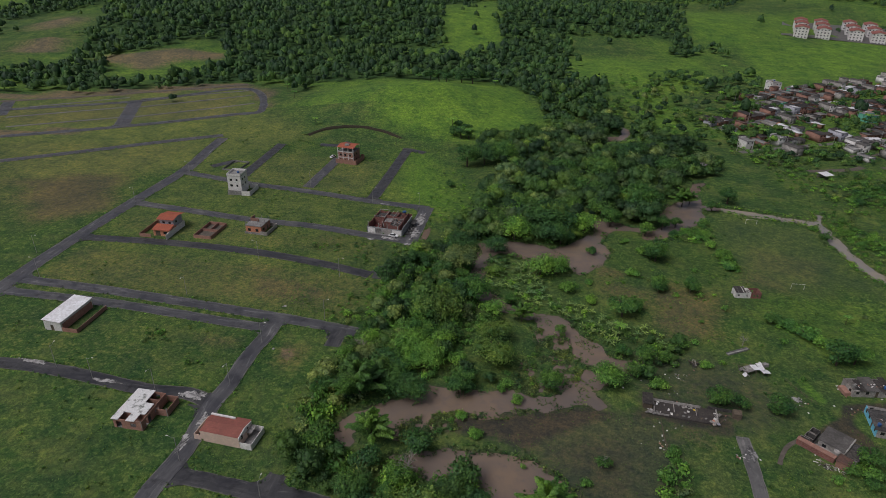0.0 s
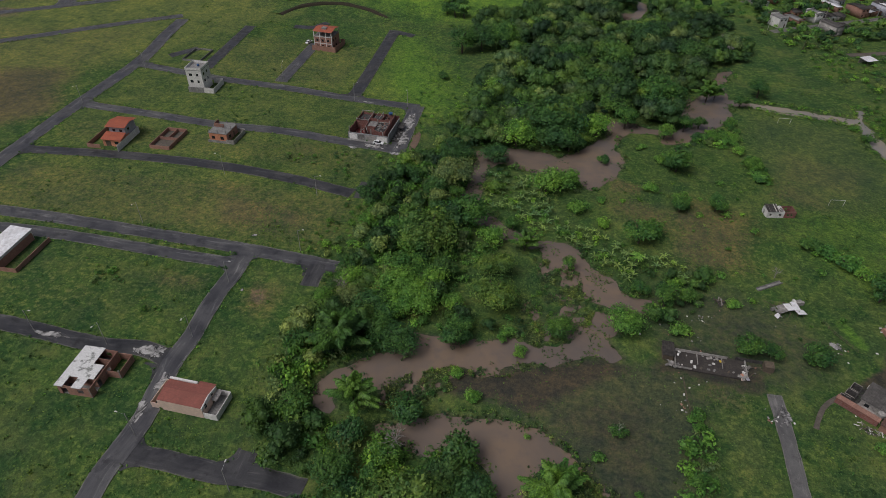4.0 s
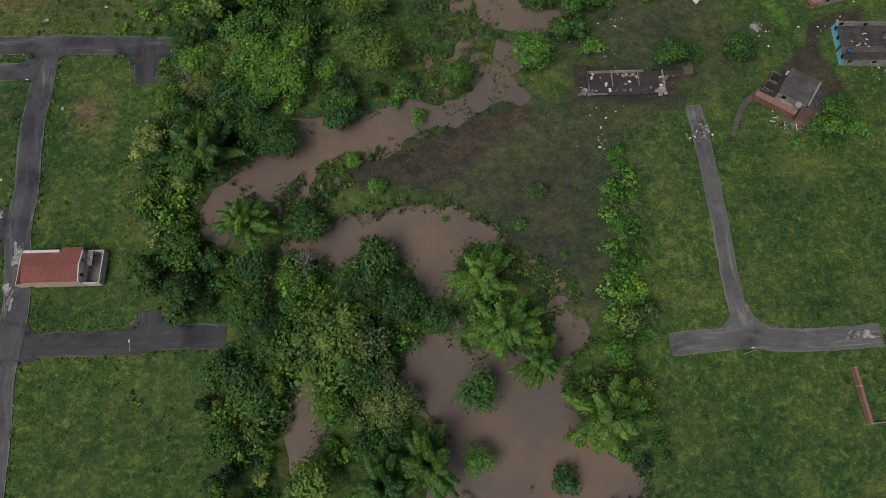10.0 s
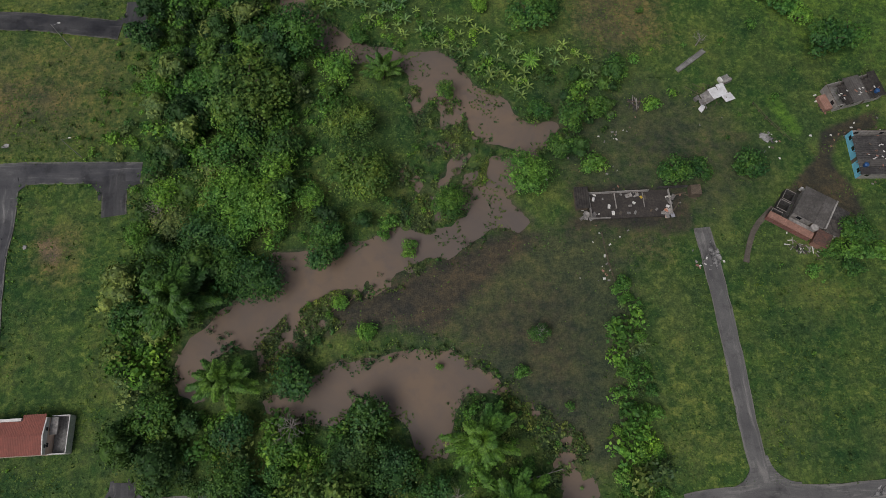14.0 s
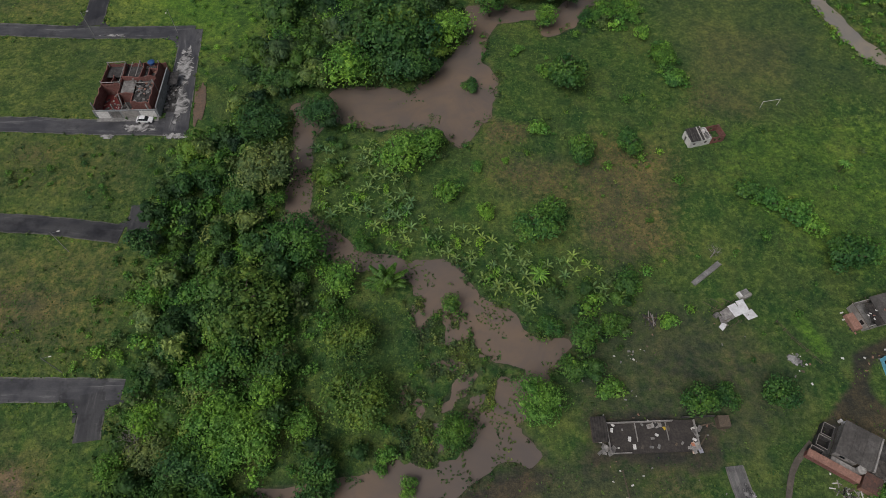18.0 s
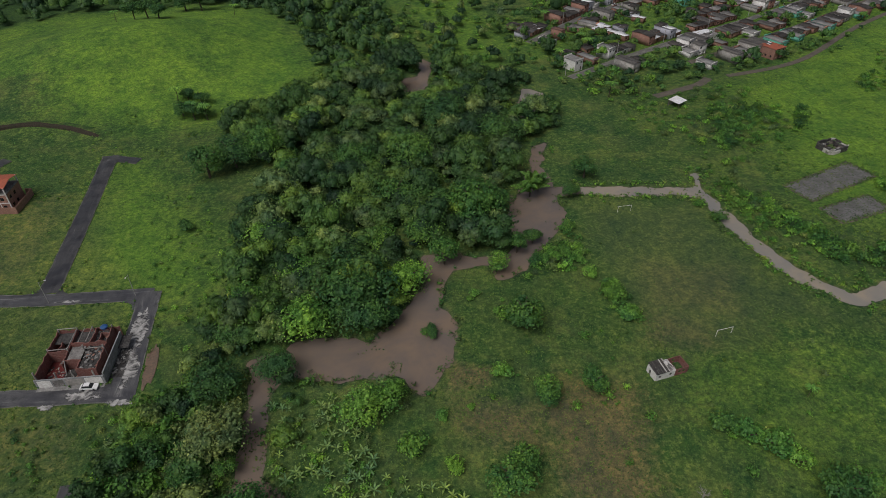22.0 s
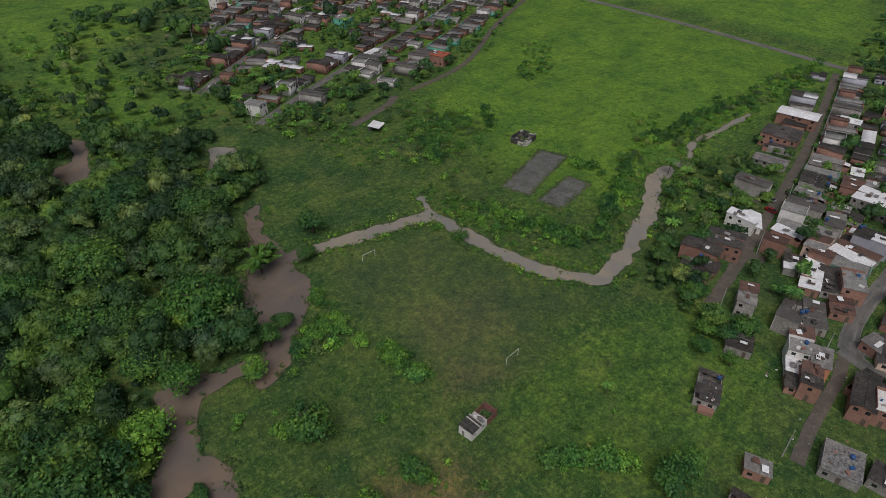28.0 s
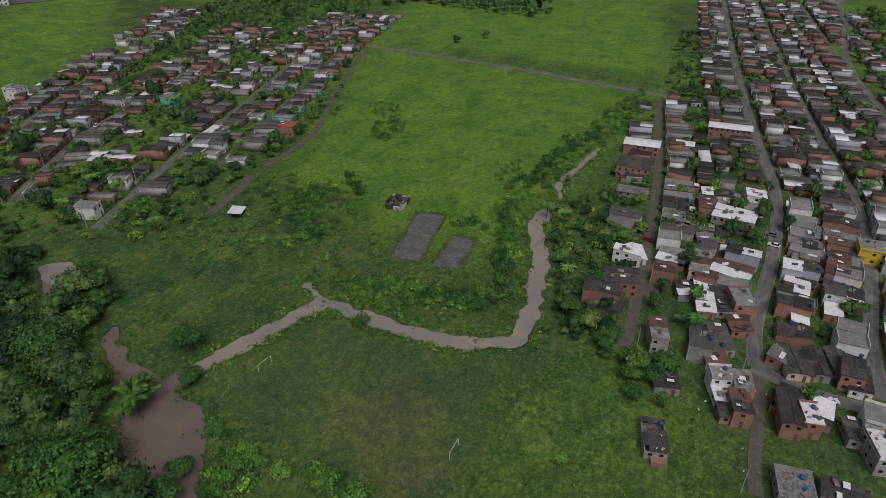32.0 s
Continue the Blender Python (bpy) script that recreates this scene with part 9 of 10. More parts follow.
def tower_house():
    t = thing("house", "tall narrow white three-storey house with dark windows", "house", at=pose(-99.2, -3.6, 0, 0, 0, 3))
    rows = [(1.2, z + 1.0, 2.6, z + 2.2) for z in (3, 6)] + [(4.4, z + 1.0, 5.4, z + 2.2) for z in (3, 6)]
    add_walls(t, 7.0, 8.0, 9.6, M_WHITE, {"front": rows, "right": rows, "left": [(2, 1, 3, 2)]}, front_mat=M_WHITE)
    part("roof_slab", Mesh().box(-3.6, -4.1, 9.6, 3.6, 4.1, 9.8), M_CONCRETE, t)
    yard_up = Mesh().box(-3.6, -4.1, 9.8, 3.6, -3.95, 10.8).box(-3.6, 3.95, 9.8, 3.6, 4.1, 10.8).box(-3.6, -3.95, 9.8, -3.45, 3.95, 10.8).box(3.45, -3.95, 9.8, 3.6, 3.95, 10.8)
    part("parapet", yard_up, M_WHITE, t)
    tank(t, 0.5, 0.5, 9.8)
    yard(t, [(3.6, -5.0), (8.0, -5.0), (8.0, 5.5), (3.6, 5.5)], 2.4, M_WHITE)
    yard(t, [(-3.5, -4.2), (-3.5, -5.0), (3.6, -5.0)], 2.4, M_CONCRETE)


def small_brick_house():
    t = thing("house", "small unfinished pink brick house with bare flat roof", "house", at=pose(-70.0, -43.0, 0, 0, 0, -2))
    add_walls(t, 7.4, 8.5, 3.4, M_BRICK, {"front": [(1.0, 0.9, 2.4, 2.2), (4.6, 0.9, 6.0, 2.2)], "right": [(1.5, 0.9, 3, 2.2), (5, 0, 6, 2.2)]}, front_mat=M_ORANGE)
    part("roof_slab", Mesh().box(-3.9, -4.4, 3.4, 3.9, 4.4, 3.6), M_CONCRETE, t)
    p = Mesh()
    for x in (-3.5, 0, 3.5):
        for y in (-4.0, 0, 4.0):
            p.box(x - 0.1, y - 0.1, 3.6, x + 0.1, y + 0.1, 4.9)
    part("column_stub", p, M_CONCRETE, t)
    part("upper_wall", Mesh().box(-3.6, 0.5, 3.6, 0.5, 0.65, 5.0).box(-3.6, 0.65, 3.6, -3.45, 4.2, 5.0), M_BRICK, t)
    yard(t, [(3.7, -5.2), (6.8, -5.2), (6.8, 4.4), (3.7, 4.4)], 1.8, M_PLASTER)
    yard(t, [(-3.9, -5.2), (3.7, -5.2)], 1.0, M_CONCRETE)


def foundation():
    t = thing("house_foundation", "roofless brick walls of a house just begun", "foundation", at=pose(-89.3, -50.0, 0, 0, 0, 0))
    yard(t, [(-4, -7), (4, -7), (4, 7), (-4, 7), (-4, -7)], 1.5, M_BRICK)
    yard(t, [(-4, 0), (4, 0)], 1.3, M_BRICK, name="partition")
    yard(t, [(0, 0), (0, 7)], 1.3, M_BRICK, name="partition")
    part("dirt_floor", Mesh().box(-3.9, -6.9, -0.05, 3.9, 6.9, 0.12), M_DIRT, t)


def old_plot(x, y, w, d, turn):
    t = thing("house_foundation", "overgrown low concrete foundation walls", "foundation", at=pose(x, y, 0, 0, 0, turn))
    yard(t, [(-w / 2, -d / 2), (w / 2, -d / 2), (w / 2, d / 2), (-w / 2, d / 2), (-w / 2, -d / 2)], 0.9, M_CONCRETE)


def ruin():
    t = thing("ruined_building", "roofless red-walled building full of rubble behind grey walls", "ruin", at=pose(-13.2, -27.5, 0, 0, 0, -4))
    rr = random.Random(3)
    def broken(pts, h, mat, name):
        """Walls whose tops have crumbled unevenly."""
        for (ax, ay), (bx, by) in zip(pts[:-1], pts[1:]):
            d = math.hypot(bx - ax, by - ay)
            n = max(2, int(d / 0.9))
            tops = [h + rr.uniform(-0.5, 0.15) for _ in range(n + 1)]
            m = Mesh()
            m.add([(d * i / n, y, z) for i in range(n + 1) for y in (-0.1, 0.1) for z in (0, tops[i])], [q for i in range(n) for q in ((4 * i, 4 * i + 4, 4 * i + 5, 4 * i + 1), (4 * i + 3, 4 * i + 7, 4 * i + 6, 4 * i + 2), (4 * i + 1, 4 * i + 5, 4 * i + 7, 4 * i + 3))] + [(0, 1, 3, 2), (4 * n, 4 * n + 2, 4 * n + 3, 4 * n + 1)])
            part(name, m, mat, t, at=pose(ax, ay, 0, 0, 0, math.degrees(math.atan2(by - ay, bx - ax))))
    yard(t, [(-8.4, -8), (8, -8)], 2.9, M_GREYWALL, 0.22, "front_wall")
    yard(t, [(8, -7.88), (8, 6.5)], 3.6, M_GREYWALL, 0.3, "side_wall")
    broken([(-8, -7.8), (-8, 8), (7.6, 8)], 3.9, M_OLDRED, "outer_wall")
    for pts, h in (([(-7.9, 0.5), (-3, 0.5), (-3, 7.9)], 4.0), ([(-3, 2.5), (2, 2.5), (2, 7.9)], 4.3), ([(2, 2.5), (6, 2.5), (6, 7.9)], 4.5), ([(-3, -4), (-3, 0.5)], 3.6), ([(1, -6), (5.8, -6), (5.8, 2.4)], 3.8), ([(1, -6), (1, -2.5), (-2.9, -2.5)], 3.5), ([(3.9, 2.6), (3.9, 5.6), (5.9, 5.6)], 4.4), ([(-5.6, 0.6), (-5.6, 4.0)], 3.7)):
        broken(pts, h, M_OLDRED, "inner_wall")
    part("upper_floor", Mesh().box(-7.8, 4.0, 2.6, -3.1, 7.9, 2.8).box(-2.9, 2.6, 2.6, 5.9, 7.9, 2.8).box(1.1, -5.9, 2.6, 5.7, 2.4, 2.8), M_SOOT, t, "dirty concrete floor slab")
    part("ground_floor", Mesh().box(-7.9, -7.9, 0, 7.8, 7.9, 0.12), M_SOOT, t)
    for _ in range(150):
        x, y, s = rr.uniform(1.3, 5.5), rr.uniform(-5.6, 7.4), rr.uniform(0.12, 0.5)
        part("rubble", Mesh().box(-s, -s * 0.6, 0, s, s * 0.6, s * 0.6, pose(0, 0, 0, rr.uniform(-30, 30), rr.uniform(-30, 30), rr.uniform(0, 180))), rr.choice((M_SOOT, M_CONCRETE, M_SHEETL, M_SOOT, M_BRICK)), t, at=pose(x, y, 2.78))
    for _ in range(60):
        x, y, s = rr.uniform(-7.5, 0.6), rr.uniform(-7.5, 0.2), rr.uniform(0.12, 0.45)
        part("rubble", Mesh().box(-s, -s * 0.6, 0, s, s * 0.6, s * 0.6, pose(0, 0, 0, rr.uniform(-30, 30), rr.uniform(-30, 30), rr.uniform(0, 180))), rr.choice((M_SOOT, M_CONCRETE, M_PLASTER, M_BRICK)), t, at=pose(x, y, 0.14))
    for x in (-7.8, -3, 1, 5.8):
        for y in (-7.7, 0.6, 7.8):
            part("column", Mesh().box(x - 0.14, y - 0.14, 0, x + 0.14, y + 0.14, rr.uniform(4.2, 5.6)), M_PLASTER, t)
    for ax, ay, bx, by, z in ((-3, 0.6, -3, 7.8, 4.3), (-7.8, 0.6, -3, 0.6, 4.2), (1, 2.6, 1, 7.8, 4.6), (1, 0.6, 5.8, 0.6, 4.0), (-3, -2.5, -0.5, -7.5, 3.3), (-7.8, 7.8, -3, 7.8, 4.5), (-1, 2.6, -1, 7.7, 4.4)):
        part("ring_beam", Mesh().beam((ax, ay, z), (bx, by, z + 0.1), 0.13, 0.13, 4), M_PLASTER, t, "pale concrete ring beam")
    part("red_floor", Mesh().box(-7.8, -6.5, 0.13, -3.2, 0.3, 0.16), worn("red_floor_paint", (0.15, 0.022, 0.02), (0.09, 0.025, 0.022), None, 0.5, 2.0, 0.6, 0.1), t)
    # no hole is cut: a near-black slab draws the dark of a stairwell
    part("stair_opening", Mesh().box(-2.6, -6.8, 0.14, 0.4, -4.2, 0.2), M_DARK, t)
    part("roof_panel", Mesh().corrugated(-2.6, 0.8, -2.3, 2.2, 2.9, 3.2, 0.3), M_SHEETL, t, "grey sheet left over one room")
    tank(t, 4.4, 6.8, 4.6, 0.9)
    for x0, x1, m in ((-7.8, -4.6, M_WHITE), (-4.2, -1.6, M_SHEETL), (-1.2, 3.0, M_PLASTER), (3.4, 7.4, M_WHITE)):
        part("gate_panel", Mesh().box(x0, -8.16, 0.2, x1, -8.12, 2.5), m, t)
    part("front_step", Mesh().box(-8.2, -9.4, -0.05, 7.8, -8.15, 0.22), M_CONCRETE, t)
    part("rubble_strip", Mesh().box(8.2, -6.5, -0.1, 11.2, 6.6, 0.16), M_SOOT, t, "dark strip of ash and rubble")
    for _ in range(40):
        s = rr.uniform(0.15, 0.6)
        part("rubble", Mesh().box(-s, -s * 0.6, 0, s, s * 0.6, s * 0.5, pose(0, 0, 0, rr.uniform(-20, 20), rr.uniform(-20, 20), rr.uniform(0, 180))), rr.choice((M_SOOT, M_SOOT, M_CONCRETE, M_PLASTER)), t, at=pose(rr.uniform(8.6, 10.8), rr.uniform(-6.2, 6.2), 0.15))
    part("lean_to_roof", Mesh().corrugated(8.2, 10.8, 2.0, 6.4, 1.7, 2.0, 0.3), M_SOOT, t)


def orange_house():
    t = thing("house", "three-storey red brick house with orange tiled open top floor", "house", at=pose(-60.0, 54.5, 0, 0, 0, -6))
    wins = [(x, z + 1.0, x + 1.2, z + 2.2) for z in (0, 3) for x in (1.2, 4.0, 7.0)]
    add_walls(t, 9.6, 9.0, 6.4, M_BRICK, {"front": wins, "right": wins[:2] + wins[3:5]})
    for x in (-4.85, -1.7, 1.5, 4.55):
        part("column", Mesh().box(x, -4.6, 0, x + 0.3, -4.3, 9.0), M_WHITE, t)
        part("column", Mesh().box(x, 4.2, 6.4, x + 0.3, 4.5, 9.0), M_WHITE, t)
    for z in (3.0, 6.3):
        part("floor_band", Mesh().box(-4.9, -4.62, z, 4.9, -4.5, z + 0.3), M_WHITE, t)
    part("top_floor", Mesh().box(-4.9, -4.6, 6.4, 4.9, 4.6, 6.6), M_CONCRETE, t)
    for s in (0, 180):
        part("roof_slope", Mesh().corrugated(-5.1, 5.1, -4.8, 0.05, 8.9, 9.9, 0.45), M_TILER, t, at=pose(0, 0, 0, 0, 0, s))
    part("skylight", Mesh().box(-1.2, -2.4, 9.3, 1.2, -0.4, 10.2), M_CONCRETE, t)
    yard(t, [(-5.4, -6.5), (7.2, -6.5), (7.2, 5.5), (4.9, 5.5)], 2.6, M_BRICK)


def field_house():
    t = thing("field_house", "abandoned white house with broken dark roof and roofless brick end", "ruin", at=pose(132.6, -56.8, 0, 0, 0, 9) @ Matrix.Diagonal((0.7, 0.7, 0.8, 1)))
    for ob_x, w, mat in ((-2.9, 8.0, M_WHITE), (3.9, 5.4, M_OLDRED)):
        wing = thing("wing", "", "")
        wing.parent, wing.matrix_basis = t, pose(ob_x, 0, 0)
        add_walls(wing, w, 5.4, 2.9, mat, {"front": [(1.2, 1.0, 2.2, 2.0), (w - 2.4, 0.9, w - 1.3, 2.0)], "left": [(1.2, 0, 2.2, 2.1)], "back": [(2, 0.9, 3.2, 2.0)]}, frames=False)
    rr = random.Random(8)
    for i in range(13):
        x = -6.9 + i * 0.44
        part("roof_sheet", Mesh().corrugated(x, x + 0.42, -2.9, 2.9, 3.0 + rr.uniform(0, 0.06), 3.7 + rr.uniform(0, 0.06), 0.2, 0.03), M_STAINED if i in (9, 12) else M_SHEET if i % 2 else M_SOOT, t)
    part("weeds", Mesh().box(1.5, -2.3, 0.1, 6.3, 2.3, 0.3), M_GROUND, t, "grass grown over the floor")
    for k, (x, y) in enumerate(((-0.6, -1.2), (0.1, 0.6), (0.7, -0.5))):
        part("fallen_sheet", Mesh().corrugated(-0.7, 0.7, -1.4, 1.4, 0, 0.3, 0.2, 0.03), M_WHITE if k == 1 else M_SHEETL, t, at=pose(x, y, 2.7, 10 * k - 8, 8, 30 * k))


def long_ruin():
    """The long wet floor of a demolished row, with fallen walls and rubbish."""
    t = thing("demolished_house", "dark concrete floor of a demolished house strewn with rubbish", "ruin", at=pose(100.0, -129.0, 0, 0, 0, -3))
    part("floor_slab", Mesh().box(-8.6, -3.0, -0.2, 8.6, 3.0, 0.4), worn("tarred_floor_slab", (0.05, 0.044, 0.04), (0.075, 0.065, 0.056), (0.03, 0.027, 0.025), 0.5, 2.4, 0.8, 0.3), t)
    for x, h in ((-8.6, 1.3), (-3, 0.7), (3, 0.6), (8.5, 1.1)):
        part("wall", Mesh().box(x, -2.9, 0.4, x + 0.15, 2.9, h) if x in (-8.6, 8.5) else Mesh().box(x, -0.8, 0.4, x + 0.15, 2.7, h), M_PLASTER, t)
    part("back_wall", Mesh().box(-8.4, 2.75, 0.4, 4.4, 2.9, 1.2), M_PLASTER, t)
    part("front_wall", Mesh().box(-8.4, -2.95, 0.4, -4.5, -2.8, 0.9), M_PLASTER, t)
    part("lean_to", Mesh().box(-11.5, -0.6, 0, -9.0, 3.4, 1.9), M_WOOD, t)
    part("lean_to_roof", Mesh().corrugated(-11.8, -8.8, -1.0, 3.8, 1.95, 2.3), M_SHEET, t)
    for k, (x, y, a) in enumerate(((11.2, 2.0, 10), (13.4, 1.2, -30), (9.8, -1.0, 50))):
        part("board", Mesh().box(-1.4, -0.12, 0, 1.4, 0.12, 0.1), M_WOOD, t, at=pose(x, y, 0.05, 0, 0, a))
    part("small_shed", Mesh().box(13.0, 1.0, 0, 15.2, 3.2, 1.8), M_WOOD, t)
    part("pale_board", Mesh().box(9.4, -0.6, 0.0, 11.3, 1.7, 0.14, pose(0, 0, 0, 0, 3, 0)), worn("pale_teal_board", (0.2, 0.3, 0.28), (0.15, 0.24, 0.22), None, 0.8, 3.0, 0.6, 0.1), t, "pale teal board leaning on rubble")
    rr = random.Random(13)
    for hx, hy, n, mats in ((-9.0, -2.2, 16, (M_PLASTER, M_CONCRETE, M_SHEETL)), (7.4, -2.3, 16, (M_PINK, M_LILAC, M_PLASTER, M_ORANGE)), (1.4, 2.4, 12, (M_SOOT, M_PLASTER, M_WOOD)), (8.6, 0.8, 6, (M_SHEETL, M_WHITE)), (-10.0, 1.0, 10, (M_SOOT, M_WOOD, M_CONCRETE))):
        for _ in range(n):
            q = rr.uniform(0.2, 0.7)
            part("rubbish", Mesh().box(-q, -q * 0.6, 0, q, q * 0.6, 0.2, pose(0, 0, 0, rr.uniform(-15, 15), rr.uniform(-15, 15), rr.uniform(0, 180))), rr.choice(mats), t, at=pose(hx + rr.gauss(0, 0.7), hy + rr.gauss(0, 0.5), 0.3 + rr.uniform(0, 0.25)))
    part("fence_panel", Mesh().box(6.5, 3.4, 0, 13.0, 3.5, 1.1), M_SOOT, t, "charred board fence")
    rr = random.Random(12)
    for i in range(20):
        m = rr.choice((M_WHITE, M_WHITE, M_PLASTER, M_CONCRETE, M_SHEETL, M_WOOD, M_DIRT)) if i else M_YELLOW
        s = rr.uniform(0.15, 0.5)
        part("debris", Mesh().box(-s, -s * 0.6, 0, s, s * 0.6, 0.12 + 0.2 * rr.random()), m, t, at=pose(rr.uniform(-8, 8), rr.choice((rr.uniform(-2.7, -1.5), rr.uniform(1.5, 2.8), rr.uniform(-2.5, 2.5))), 0.4, 0, 0, rr.uniform(0, 180)))


def wreck(x, y, turn):
    t = thing("collapsed_shack", "collapsed shack with twisted pale roofing sheets on posts", "ruin", at=pose(x, y, 0, 0, 0, turn))
    rr = random.Random(4)
    for i in range(12):
        px, py = -3.6 + 0.66 * i, (2.6, -1.8)[i % 2] + rr.uniform(-0.4, 0.4)
        part("post", Mesh().beam((px, py, -0.1), (px + rr.uniform(-0.3, 0.3), py + rr.uniform(-0.3, 0.3), rr.uniform(1.0, 2.2)), 0.06), M_WOOD, t)
    for px, py, w, d, z, rx, ry, rz, m in ((-1.6, 0.2, 2.2, 2.6, 1.5, 6, -8, 12, M_SHEETL), (0.4, 0.6, 2.2, 2.8, 1.7, -4, 4, 8, M_METAL), (2.3, 0.9, 2.0, 2.9, 1.75, 5, 7, 4, M_METAL), (3.0, -1.2, 2.6, 2.0, 1.4, -9, 6, 6, M_METAL), (-3.0, -0.4, 1.5, 2.0, 1.2, -16, 14, -20, M_SHEETL), (-3.4, -1.6, 1.6, 1.2, 0.7, 20, -10, 30, M_METAL)):
        part("roof_sheet", Mesh().corrugated(-w / 2, w / 2, -d / 2, d / 2, 0, 0.12, 0.3, 0.04), m, t, at=pose(px, py, z, rx, ry, rz))
    part("curled_sheet", Mesh().beam((-3.9, 0.9, 0.6), (-2.9, 1.3, 0.8), 0.55, 0.45, 10), M_SHEETL, t)
    part("frame", Mesh().beam((-4, -1, 1.3), (4, 0.0, 1.6), 0.06).beam((-4, 1.8, 1.2), (4, 2.2, 1.6), 0.06).beam((0, -2, 1.2), (0.4, 2.8, 1.5), 0.06).beam((-2.6, 1.6, 1.2), (-4.2, 5.0, 0.1), 0.05).beam((-0.8, 1.9, 1.3), (-2.2, 5.2, 0.1), 0.05).beam((1.0, 2.2, 1.3), (0.0, 4.6, 0.1), 0.05), M_WOOD, t)


def brick_heap(x, y, turn):
    t = thing("broken_masonry", "pale broken masonry corner standing in the grass", "ruin", at=pose(x, y, 0, 0, 0, turn))
    part("block", Mesh().box(-1.2, -0.3, -0.1, 1.0, 0.3, 1.1), M_PLASTER, t)
    part("block", Mesh().box(-1.5, 0.3, -0.1, -0.9, 1.6, 0.9), M_WHITE, t)
    part("slab", Mesh().box(-0.5, 0.5, 0.0, 1.3, 1.7, 0.35), M_CONCRETE, t)


def wood_pile(x, y, turn):
    t = thing("timber_heap", "heap of dark broken timber beside a shrub", "timber", at=pose(x, y, 0, 0, 0, turn))
    rr = random.Random(14)
    for _ in range(16):
        part("timber", Mesh().box(-rr.uniform(0.8, 2.0), -0.09, 0, rr.uniform(0.8, 2.0), 0.09, 0.16), rr.choice((M_WOOD, M_SOOT, M_DEAD)), t, at=pose(rr.uniform(-1, 1), rr.uniform(-1, 1), rr.uniform(0, 0.7), rr.uniform(-15, 15), rr.uniform(-20, 20), rr.uniform(0, 180)))


def fence(points, name, label):
    t = thing(name, label, "fence", at=pose(*points[0], 0))
    ox, oy = points[0]
    for (ax, ay), (bx, by) in zip(points[:-1], points[1:]):
        d = math.hypot(bx - ax, by - ay)
        n = max(2, int(d / 1.8))
        for i in range(n):
            part("post", Mesh().beam((ax - ox + (bx - ax) * i / n, ay - oy + (by - ay) * i / n, -0.1), (ax - ox + (bx - ax) * i / n, ay - oy + (by - ay) * i / n, 1.25), 0.07), M_WOOD, t)
        for z in (0.5, 1.05):
            part("rail", Mesh().beam((ax - ox, ay - oy, z), (bx - ox, by - oy, z), 0.05, 0.05, 4), M_WOOD, t)


def shack(x, y, w, d, turn, wall, label, roof=None, seed=1, blue=False):
    """A poor house with a patched sheet roof, part of it open."""
    rr = random.Random(seed)
    t = thing("shack", label, "house", at=pose(x, y, 0, 0, 0, turn))
    add_walls(t, w, d, 2.5, wall, {"front": openings_for(w, 2.5, rr, True), "left": openings_for(d - 0.3, 2.5, rr), "right": openings_for(d - 0.3, 2.5, rr)}, front_mat=M_BLUE if blue else None)
    n = max(3, int(w / 1.7))
    for i in range(n):
        xa = -w / 2 - 0.3 + (w + 0.6) * i / n
        m = roof or M_SHEET
        luck = rr.random()
        if luck < 0.12:
            continue
        m = M_OLDSHEET if luck < 0.22 else M_SOOT if luck < 0.5 else m
        part("roof_sheet", Mesh().corrugated(xa, xa + (w + 0.6) / n - 0.03, -d / 2 - 0.4, d / 2 * rr.choice((1.08, 1.08, 0.6)), 2.56 + rr.uniform(0, 0.05), 3.0 + rr.uniform(0, 0.05), 0.4), m, t)
    for i in range(5):
        part("rafter", Mesh().beam((-w / 2 + w * i / 4, -d / 2 - 0.7, 2.5), (-w / 2 + w * i / 4 + rr.uniform(-0.3, 0.3), d / 2 + 0.5, 2.92), 0.06, 0.06, 4), M_WOOD, t)
    for i in range(14):
        part("debris", Mesh().box(-rr.uniform(0.1, 0.5), -0.15, 0, rr.uniform(0.1, 0.5), 0.15, 0.2), rr.choice((M_BRICK, M_WOOD, M_WHITE, M_PLASTER, M_SOOT)), t, at=pose(rr.choice((-1, 1)) * (w / 2 + rr.uniform(0.5, 2.0)), rr.uniform(-d / 2, d / 2), 0, 0, 0, rr.uniform(0, 180)))
    if not blue:
        part("side_shed_wall", Mesh().box(-w / 2 - 1.9, -d / 2 + 0.4, 0, -w / 2 - 0.1, d / 2 - 1.5, 1.1), M_BRICK, t, "low brick side wall")
    for i in range(16):
        part("weight", Mesh().box(-0.25, -0.1, 0, 0.25, 0.1, 0.12), rr.choice((M_BRICK, M_WOOD, M_WHITE)), t, at=pose(rr.uniform(-w / 2.2, w / 2.2), rr.uniform(-d / 3, 0), 2.86, 0, 0, rr.uniform(0, 180)))
    tank(t, w / 3, -d / 2 + 0.8, 2.7, 0.5)
    return t


